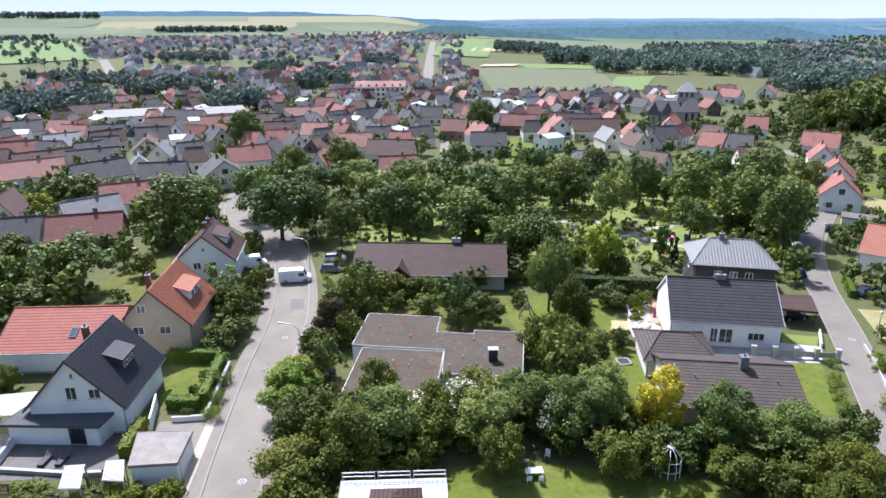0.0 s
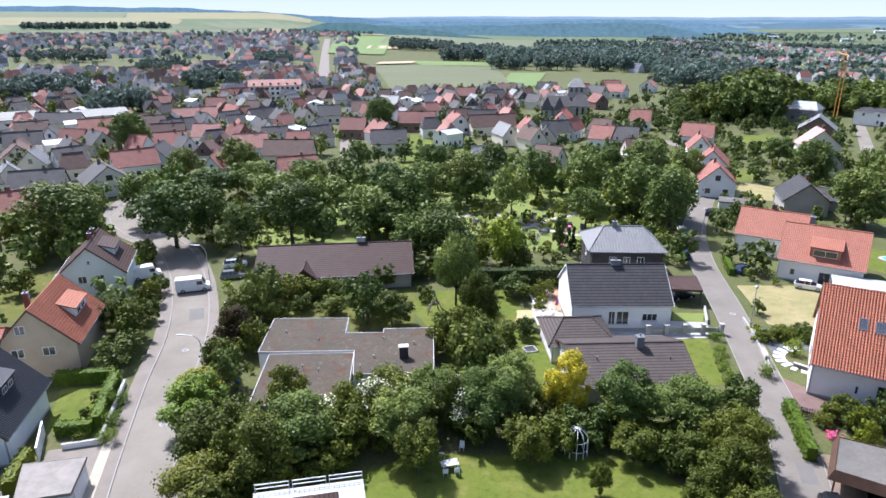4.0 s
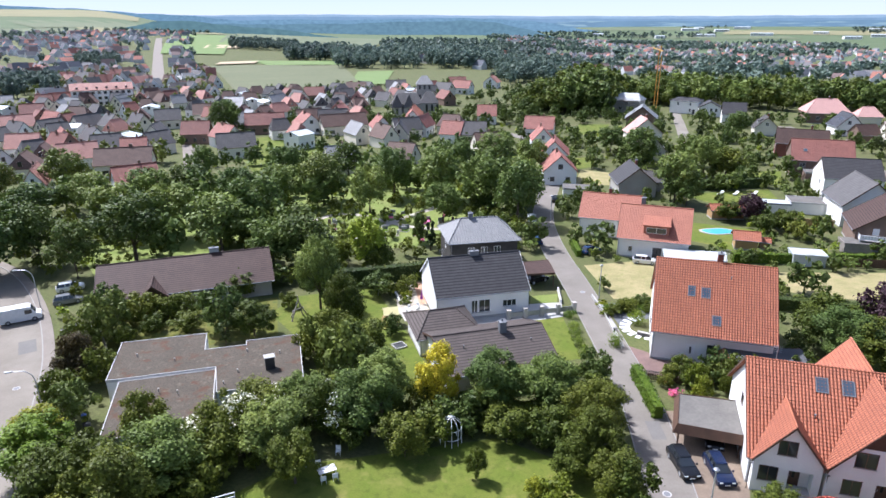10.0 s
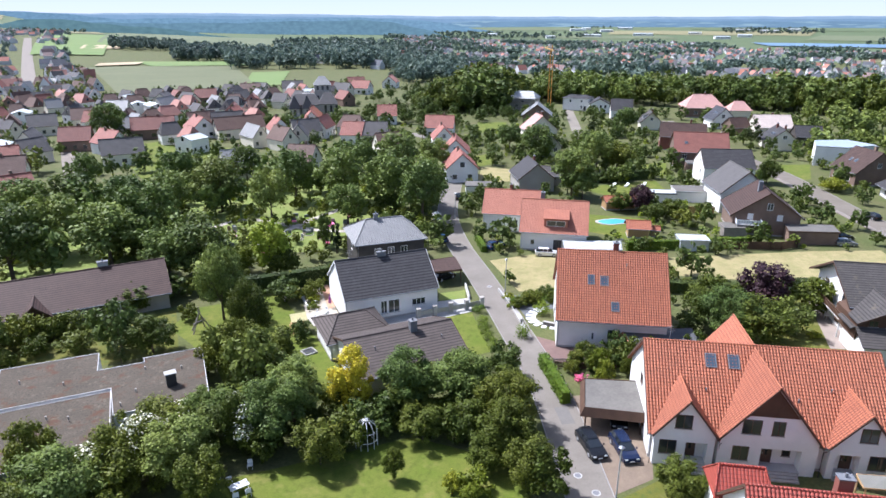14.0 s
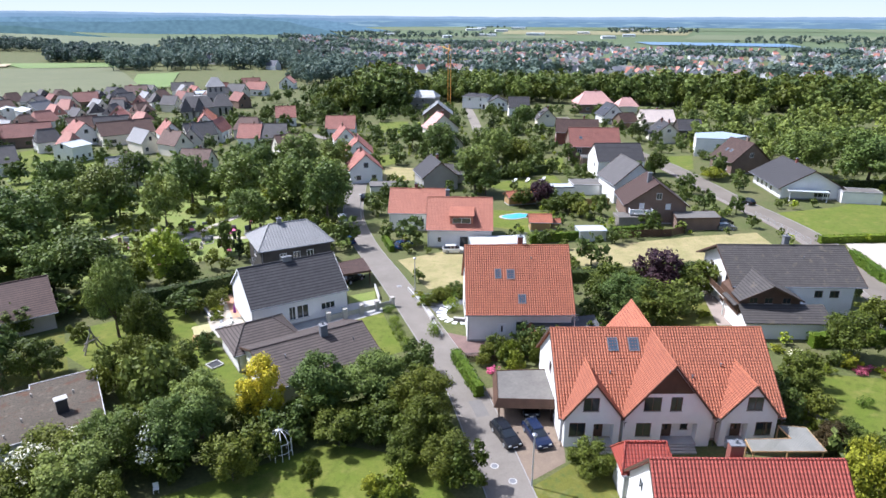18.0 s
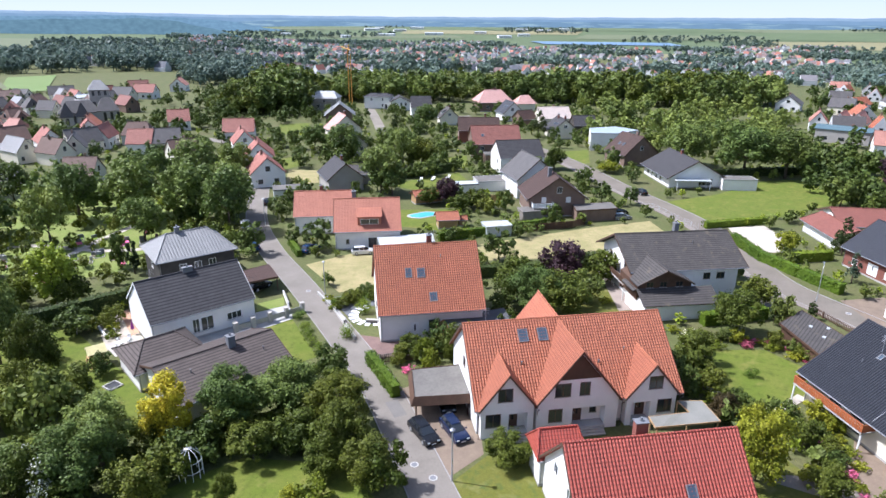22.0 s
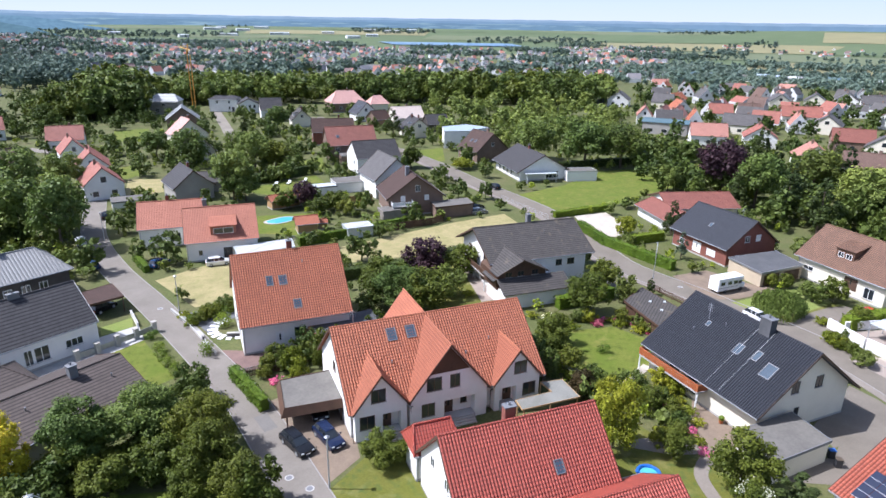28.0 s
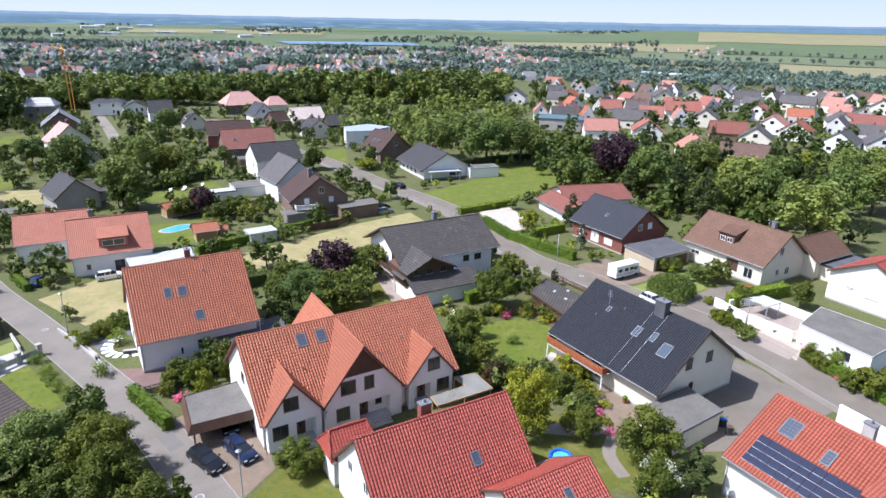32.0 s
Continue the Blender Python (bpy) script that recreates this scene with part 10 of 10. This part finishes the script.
M["slat_pale"] = plain("pale_slats", (0.46, 0.45, 0.44), 0.7)
slat_roof("pale slatted terrace roof on slim posts", [(-37.6, 52.3), (-35.7, 52.5), (-34.3, 49.0), (-36.4, 49.0)], 2.3, "slat_pale", 10)
slat_roof("pale slatted terrace roof above a seat", [(-33.9, 53.0), (-32.1, 53.2), (-30.7, 50.0), (-32.9, 50.2)], 2.3, "slat_pale", 10)
slat_roof("pale slatted terrace roof beside the white house", [(-52.0, 60.0), (-47.0, 60.6), (-48.0, 65.4), (-52.6, 64.6)], 2.7, "slat_pale", 24)
for x_, y_ in ((-42.1, 55.9), (-40.3, 56.0)):
    e_ = thing("sun_lounger", x_, y_, 0.03, 88, "dark reclining lounger on the terrace", "lounger", "sun loungers")
    part("mattress", box(-1.0, 0.6, -0.35, 0.35, 0.28, 0.36, 0.03), "felt_dark", e_)
    part("backrest", box(0, 0.8, -0.35, 0.35, 0, 0.07), "felt_dark", e_, m=pose(0.58, 0, 0.3, 0, -38, 0))
    for sx_ in (-0.9, 0.5):
        part("leg", box(sx_ - 0.03, sx_ + 0.03, -0.33, 0.33, 0, 0.28), "frame_dark", e_)
wall_line("garden_wall", "low white rendered garden wall", [(-46.8, 55.4), (-47.4, 58.9)], 0.9, 0.3, "white")
wall_line("garden_wall", "low pale stone terrace edge", [(-46.4, 54.4), (-38.0, 53.6), (-34.6, 53.8)], 0.45, 0.35, "stone_terrace")
fence("fence", "dark board fence beside the garage", [(-34.4, 52.9), (-31.6, 51.7)], 1.3, 0.16, "wood_dark")
fence("fence", "dark board fence at the foot of the garden", [(-47.5, 51.6), (-38.2, 50.6)], 1.1, 0.18, "wood_dark")
hedge([(-34.3, 61.6), (-33.9, 56.2)], 1.3, 1.7, "yellow-green leafy hedge beside the garage", "leaf_lime")
plot("flower_bed", [(-32.2, 50.6), (-27.0, 51.2), (-25.2, 50.6), (-26.0, 45.8), (-32.6, 45.6)], "soil", "planted flower garden at the footway", "flower bed", 0.03)
brng = random.Random(77)
for _ in range(26):
    plant(brng.choice(("perennials", "perennials", "bush_lime", "flowers", "box")), brng.uniform(-32, -26.2), brng.uniform(46, 50.4), brng.uniform(0.7, 1.1), label="")
for x_, y_ in ((-27.7, 71.2), (-27.4, 66.8), (-27.1, 63.6)):
    plant("box", x_ - 0.2, y_, 1.2, label="small clipped bush in the footway bed")
for x_, y_, mt_ in ((-14.6, 72.6, "plastic_blue"), (-14.4, 71.4, "leaf_lime"), (-14.0, 70.4, "frame_dark")):
    e_ = thing("wheelie_bin", x_, y_, 0.02, 8, "plastic wheelie bin beside the bungalow", "bin", "bins")
    part("body", box(-0.28, 0.28, -0.34, 0.34, 0.05, 1.0, 0.05), "frame_dark", e_)
    part("lid", box(-0.3, 0.3, -0.38, 0.36, 1.0, 1.1, 0.04), mt_, e_)

# ---------------------------------------------------------------- front garden of the orange-roofed house
plot("gravel_bed", [(60.2, 77.0), (66.8, 74.4), (62.6, 69.6), (60.5, 70.4), (56.3, 67.9), (58.0, 72.9)], "slate_gravel", "dark slate gravel bed with shrubs", "gravel bed", 0.03)
for i_ in range(9):
    a_ = radians(78 + i_ * 19)
    e_ = thing("stepping_stone", 60.4 + 3.6 * math.cos(a_), 67.2 + 3.2 * math.sin(a_), 0.03, 78 + i_ * 19, "white stepping slab in a curved garden path", "stepping stone", "stepping stones")
    part("slab", box(-0.75, 0.75, -0.36, 0.36, 0, 0.07, 0.02), "frame_white", e_)
wall_line("garden_wall", "low pale kerb wall along the street", [(58.9, 77.5), (55.0, 68.6), (52.7, 63.2)], 0.45, 0.3, "stone_terrace")
wall_line("garden_wall", "low curved stone seat wall", [(57.4, 66.0), (58.4, 64.6), (60.0, 64.6)], 0.6, 0.4, "stone_dark")
fence("fence", "low dark slatted fence", [(50.6, 55.4), (55.2, 51.8)], 1.0, 0.2, "wood_dark")
for i_ in range(22):
    t_ = brng.random()
    x_, y_ = 59.0 + 5.2 * t_ + brng.uniform(-1.2, 1.2), 75.0 - 4.4 * brng.random()
    plant(brng.choice(("box", "perennials", "box", "bush")), x_, y_, brng.uniform(0.5, 0.95))
for x_, y_, k_, s_ in ((53.4, 54.4, "bush", 0.9), (56.0, 52.6, "bush_lime", 1.0), (58.2, 50.6, "bush_dark", 1.05), (54.6, 52.0, "bush_dark", 0.9), (51.8, 53.6, "bush", 0.7), (52.6, 49.6, "perennials", 1.4), (51.4, 51.2, "flowers", 1.2)):
    plant(k_, x_, y_, s_)

# ---------------------------------------------------------------- red-roofed house in front: tiled porch
porch_b, _ = gable_house("porch", "small tiled porch with bright red hipped roof", 47.2, 26.4, -40, 5.2, 4.2, 3.4, 5.6, "white", "tile_red", 0.4, 0.5, hip=0.25, category="porch")
# the terrace's rainwater pipes
for u_ in (-11.7, -5.1, 4.7, 11.7):
    part("downpipe", tube([(u_, -8.02, -0.2), (u_, -8.02, 3.0), (u_, -8.5, 3.4)], 0.06, 8), "gutter_dark", row)
# round lawn: path and beds
strip("path", [(75.0, 22.4), (73.6, 19.4), (72.3, 16.5), (72.9, 14.3), (75.6, 12.6), (79.6, 11.4)], -0.6, 0.6, -0.05, 0.05, "gravel_light", "narrow paved path round the lawn", "path")
for i_ in range(46):
    a_ = radians(-30 + i_ * 5.2)
    x_, y_ = 80.6 + (9.6 + brng.uniform(-0.6, 1.6)) * math.cos(a_) * 0.98, 17.6 + (8.6 + brng.uniform(-0.6, 1.6)) * math.sin(a_)
    if math.hypot(x_ - 79.3, y_) < 10.5:
        continue
    plant(brng.choice(("perennials", "bush", "bush_dark", "flowers", "bush_lime", "perennials")), x_, y_, brng.uniform(0.5, 1.0))
plant("box", 80.2, 17.8, 0.9)
plant("copper", 68.6, 17.1, 0.75)
# pale apron before the white gate and its beds
plot("driveway", [(95.5, -12.6), (98.6, -15.6), (93.3, -21.1), (89.9, -19.3)], "apron", "pale paved apron before a white gate", "driveway", 0.046)
for x_, y_ in ((91.0, -22.0), (88.9, -24.6)):
    e_ = plant("box", x_, y_, 1.0, label="small ball-headed standard tree")
    e_.location.z = 1.3
    part("stem", tube([(0, 0, -1.4), (0, 0, 0.5)], 0.05, 6), "bark", e_)
for i_ in range(20):
    t_ = brng.random()
    plant(brng.choice(("perennials", "box", "flowers", "bush")), 90.6 - 5.0 * t_ + brng.uniform(-0.5, 0.5), -21.2 - 4.6 * t_ + brng.uniform(-0.4, 0.4), brng.uniform(0.5, 0.9))
    plant(brng.choice(("perennials", "box", "bush_lime", "bush")), 101.6 - 5.0 * t_ + brng.uniform(-0.8, 0.8), -9.4 - 4.6 * t_ + brng.uniform(-0.6, 0.6), brng.uniform(0.45, 0.8))
# pale flashing strips down the anthracite roof on both sides of the chimney
for x_ in (1.6, 3.6):
    part("flashing", tube([(x_, -0.5, 9.83 - 6.18 * 0.5 / 8.25 + 0.16), (x_, -8.1, 9.83 - 6.18 * 8.1 / 8.25 + 0.16)], 0.028, 6), "zinc", blk)

# ---------------------------------------------------------------- terrace and garden of the grey-roofed house
plot("terrace", [(34.0, 97.3), (35.3, 97.1), (33.3, 88.2), (31.8, 87.9)], "paving_orange", "terracotta paved strip along the white house", "terrace", 0.045)
plot("terrace", [(28.0, 87.9), (32.0, 87.4), (31.6, 84.8), (27.6, 83.2)], "stone_terrace", "pale decked terrace with garden chairs", "terrace", 0.05)
for a_, b_ in (((29.9, 96.5), (29.1, 90.0)), ((31.6, 97.3), (30.7, 90.8))):
    wall_line("planter_edge", "low white planter edge", [a_, b_], 0.4, 0.15, "white", "white")
for i_ in range(7):
    plant(("perennials", "box", "bush")[i_ % 3], 30.5 + 0.1 * i_, 91.0 + 0.9 * i_, 0.6)
e_ = thing("satellite_dish", 26.7, 94.1, 0, 30, "white satellite dish on a post in the lawn", "satellite dish")
part("post", tube([(0, 0, -0.1), (0, 0, 1.2)], 0.04, 8), "steel", e_)
part("dish", tube([(0, -0.02, 1.35), (0, -0.1, 1.37), (0, -0.22, 1.42)], [0.06, 0.35, 0.55], 16), "frame_white", e_)
part("arm", tube([(0, -0.1, 1.0), (0, -0.6, 1.45)], 0.02, 6), "steel", e_)
e_ = thing("sandpit", 24.3, 76.1, 0.02, 8, "square stone-edged sandpit in the lawn", "sandpit")
for k_ in range(4):
    part("edge", box(-0.9, 0.9, 0.75, 0.9, 0, 0.18), "concrete", e_, m=pose(0, 0, 0, 0, 0, 90 * k_))
part("sand", box(-0.75, 0.75, -0.75, 0.75, 0, 0.08), "frame_dark", e_)
for x_, y_, r_ in ((29.6, 86.6, 20), (30.6, 85.6, 200), (28.9, 85.2, 100), (30.9, 86.8, -60)):
    garden_chair(x_, y_, r_)
garden_table(29.8, 85.8, 10)
# ---------------------------------------------------------------- chalet terrace
for x_, y_, r_ in ((103.2, 49.8, 40), (102.0, 48.4, 130), (100.4, 47.2, 220), (97.2, 45.0, 40), (96.2, 44.0, 220), (99.0, 46.6, -50)):
    garden_chair(x_, y_, r_)
garden_table(101.4, 48.9, -40)
garden_table(96.4, 44.8, -40)
e_ = thing("parasol", 104.0, 50.9, 0.03, 0, "closed dark red parasol on the terrace", "parasol")
part("pole", tube([(0, 0, 0), (0, 0, 2.6)], 0.03, 6), "steel", e_)
part("cloth", tube([(0, 0, 0.9), (0, 0, 1.6), (0, 0, 2.5)], [0.16, 0.2, 0.04], 10), "wood_red", e_)
part("base", tube([(0, 0, -0.02), (0, 0, 0.12)], 0.3, 12), "concrete", e_)
# ---------------------------------------------------------------- yard under the wooden balcony
plot("gravel_yard", [(78.4, 5.6), (79.6, 3.2), (72.0, -1.0), (66.6, -1.0), (63.4, 1.6), (66.4, 4.4), (72.0, 4.6)], "paving_brown", "earthy gravel yard with pots below a balcony", "yard", 0.045)
strip("path", [(63.6, 1.6), (59.7, 1.9), (56.4, 0.0)], -0.7, 0.7, -0.05, 0.05, "pavement", "narrow paved garden path", "path")
for i_ in range(24):
    t_ = brng.random()
    plant(brng.choice(("perennials", "bush", "flowers", "perennials", "bush_lime")), 64.0 + 15 * t_ + brng.uniform(-1, 1), 5.6 + 3.0 * t_ + brng.uniform(-1.2, 1.2), brng.uniform(0.5, 0.95))
for x_, y_ in ((75.2, 3.2), (73.0, 2.0), (70.4, 1.2), (77.0, 4.6)):
    e_ = thing("flower_pot", x_, y_, 0.04, 0, "terracotta pot with a green plant", "flower pot", "flower pots")
    part("pot", tube([(0, 0, 0), (0, 0, 0.45)], [0.2, 0.3], 10), "wood_red", e_)
    part("plant", tube([(0, 0, 0.42), (0, 0, 0.8), (0, 0, 1.05)], [0.26, 0.34, 0.05], 8), "leaf_hedge", e_)
# dishes and aerials on the roofs
for h_, x_, y_, z_ in ((red_a, 1.4, 1.0, 12.4), (row, -9.0, 1.2, 9.9), (brn, 4.4, -0.3, 9.2), (dk, 3.6, 0.6, 8.6), (tan_h, -3.0, 0.6, 9.4), (grey, -5.0, 0.5, 8.2)):
    ae_ = part("aerial", tube([(x_, y_, z_ - 0.6), (x_, y_, z_ + 1.5)], 0.025, 6), "steel", h_)
    for k_ in range(4):
        part("aerial_bar", tube([(x_ - 0.45, y_, z_ + 0.7 + 0.22 * k_), (x_ + 0.45, y_, z_ + 0.7 + 0.22 * k_)], 0.012, 4), "steel", ae_)


# ---------------------------------------------------------------- shrubs that fill the gardens
def in_plot(x, y):
    for poly in PLOTS:
        odd = False
        for (ax, ay), (bx, by) in zip(poly, poly[1:] + poly[:1]):
            if (ay > y) != (by > y) and x < (bx - ax) * (y - ay) / (by - ay) + ax:
                odd = not odd
        if odd:
            return True
    return False


PLOTS.append([(40, 61), (53, 61), (58, 81), (44, 82)])
PLOTS.append([(-20, 86), (10, 84), (14, 101), (-18, 103)])


def blocked(x, y):
    return in_plot(x, y) or near_line(x, y, [(240, 268), (206, 225), (181, 194), (163, 173)], 4.0) or near_line(x, y, ROAD, 6.0) or near_line(x, y, STREET, 3.6) or near_line(x, y, LANE, 5.5)


woods("shrubbery", "mixed green shrubs filling the gardens", spots(26, -30, 48, 175, 430, 1.0, 3.2, 31, 0.8, blocked), 31, "leaf_mid", per=84, leaf=1.65)
woods("shrubbery", "dark green shrubs and small trees in the gardens", spots(-24, -100, 52, 260, 620, 1.0, 3.2, 32, 1.0, blocked), 32, "leaf_dark", per=84, leaf=1.65)
woods("shrubbery", "light green shrubs in the gardens", spots(36, -100, 48, 280, 560, 0.9, 2.4, 33, 0.6, blocked), 33, "leaf_bright", per=110, leaf=1.4)
woods("garden_trees", "garden trees between the houses behind the street", spots(-24, -66, 110, 325, 230, 2.8, 7.0, 34, 1.6, blocked), 34, "leaf_dark", per=270, leaf=1.0)
woods("garden_trees", "dense trees behind the brown-roofed house", spots(-80, -102, 150, 235, 110, 4.0, 9.0, 35, 1.5, blocked), 35, "leaf_dark", per=270, leaf=1.0)
woods("garden_trees", "tall trees beside the bungalow meadow", spots(-66, -76, 225, 300, 26, 6.0, 10.0, 36, 2.0, blocked), 36, "leaf_wood", per=270, leaf=1.0)
woods("park_trees", "tall trees of the churchyard park", spots(16, -22, 126, 190, 44, 6.0, 10.0, 37, 2.0, lambda x, y: blocked(x, y) or (22 < x < 58 and 116 < y < 146)), 37, "leaf_wood", per=480, leaf=0.8)
woods("garden_trees", "trees and tall shrubs on the left slope", spots(20, 42, 90, 200, 90, 3.0, 8.0, 38, 1.2, blocked), 38, "leaf_wood", per=240, leaf=1.05)
for az_, r_ in [(-60 - 2.1 * i, 84 + 7 * ((i * 5) % 4)) for i in range(8)]:
    plant("perennials", *polar(az_, r_), 1.3)
for x_, y_ in ((79.0, 24.8), (82.0, 25.2), (85.0, 23.6), (88.2, 20.6), (89.6, 17.8), (89.0, 14.6), (87.6, 11.4), (75.6, 23.0), (31.0, 92.0), (30.4, 95.0), (29.8, 89.4), (57.4, 73.4), (58.6, 76.4), (62.6, -1.0), (98.2, -19.0), (94.2, -22.4), (106.4, -9.4)):
    plant("perennials" if int(x_ * 10) % 3 else "flowers", x_, y_, 1.4)
for x_, y_ in ((50.5, 75.2), (48.9, 71.6), (47.8, 69.3), (46.7, 66.8), (45.7, 64.3)):
    plant("box", x_ + 0.9, y_ - 0.4, 0.95)
plant("bluefir", 125.6, 14.6, 1.0)
woods("orchard_belt", "thick belt of fruit trees and tall shrubs along the garden", [(x, y, h) for x, y, h in spots(22, -42, 53, 68, 96, 2.2, 4.8, 41, 0.4, blocked)], 41, "leaf_mid", per=640, leaf=0.62)
woods("orchard_belt", "thick belt of green shrubs beside the road", [(x, y, h) for x, y, h in spots(21, 2, 46, 62, 50, 2.6, 5.0, 42, 0.4, blocked)], 42, "leaf_mid", per=640, leaf=0.62)
woods("undergrowth", "low bushes and hedging plants between the garden plots", spots(-22, -66, 112, 330, 340, 1.2, 3.0, 51, 0.8, blocked), 51, "leaf_wood", per=110, leaf=1.5, wide=0.5)
woods("undergrowth", "dark bushes between the garden plots", spots(-22, -100, 112, 330, 330, 1.2, 3.2, 52, 0.8, blocked), 52, "leaf_dark", per=84, leaf=1.65)
woods("undergrowth", "bushes between the village houses", spots(36, -22, 175, 420, 600, 1.2, 4.0, 53, 0.0), 53, "leaf_wood", per=56, leaf=2.1)
woods("undergrowth", "bushes in the gardens of the new estate", spots(-76, -108, 200, 440, 420, 1.2, 3.6, 54, 0.4), 54, "leaf_wood", per=60, leaf=2.0)


def weeping_willow(x, y, rx, h, seed):
    """A broad dome of drooping strands over a short trunk."""
    rng = np.random.default_rng(seed)
    e = thing("tree", x, y, gz(x, y) - 0.05, 0, "weeping willow with drooping grey-green strands on the lawn", "tree", "trees")
    bm = bmesh.new()
    bmesh.ops.create_cone(bm, cap_ends=True, segments=10, radius1=0.3, radius2=0.16, depth=h * 0.8, matrix=Matrix.Translation((0, 0, h * 0.4)))
    part("trunk", bm, "bark", e)
    verts = []
    for _ in range(430):
        a, q = rng.uniform(0, 6.283), math.sqrt(rng.uniform(0.02, 1))
        r0 = rx * q * (1 + 0.12 * math.sin(3 * a + seed))
        top = h * (1 - 0.5 * q ** 2.2) + rng.uniform(-0.25, 0.15)
        low = max(0.35, top - rng.uniform(0.9, 2.6))
        z, px, py = top, r0 * math.cos(a), r0 * math.sin(a)
        while z > low:
            c = np.array((px + rng.normal(0, 0.09), py + rng.normal(0, 0.09), z))
            b = rng.uniform(0, 6.283)
            w, d = np.array((math.cos(b), math.sin(b), 0)) * 0.085, np.array((rng.normal(0, 0.06), rng.normal(0, 0.06), -0.24))
            verts += [c - w, c + w, c + w * 0.4 + d, c - w * 0.4 + d]
            z -= 0.12
    me = bpy.data.meshes.new("crown")
    me.from_pydata(verts, [], np.arange(len(verts)).reshape(-1, 4).tolist())
    me.materials.append(M["leaf_wood"])
    new("crown", me).parent = e


weeping_willow(106.6, -3.2, 3.9, 4.3, 5)
for k_ in range(16):
    az_, r_ = -82 - 1.25 * k_, 172 + 17 * ((k_ * 7) % 4)
    x_, y_ = polar(az_, r_)
    if not blocked(x_, y_) and free(x_, y_, 0.5):
        plant("fir", x_, y_, 1.1 + 0.25 * (k_ % 3), 1.0 + 0.2 * ((k_ * 3) % 4), "dark green conifer in a large garden")
# the planted garden below the balcony
for key_, x_, y_, s_ in (("bush", 69.2, 6.4, 0.9), ("perennials", 70.6, 4.9, 1.2), ("bush_dark", 67.2, 5.4, 0.8), ("perennials", 68.6, 3.6, 1.1), ("flowers", 66.4, 3.9, 1.2), ("bush", 64.8, 5.4, 0.9), ("perennials", 65.0, 3.2, 1.2),
                         ("bush_lime", 63.2, 6.8, 0.8), ("perennials", 72.4, 6.2, 1.2), ("bush", 71.4, 7.9, 0.8), ("flowers", 63.4, 2.0, 1.1)):
    plant(key_, x_, y_, s_)
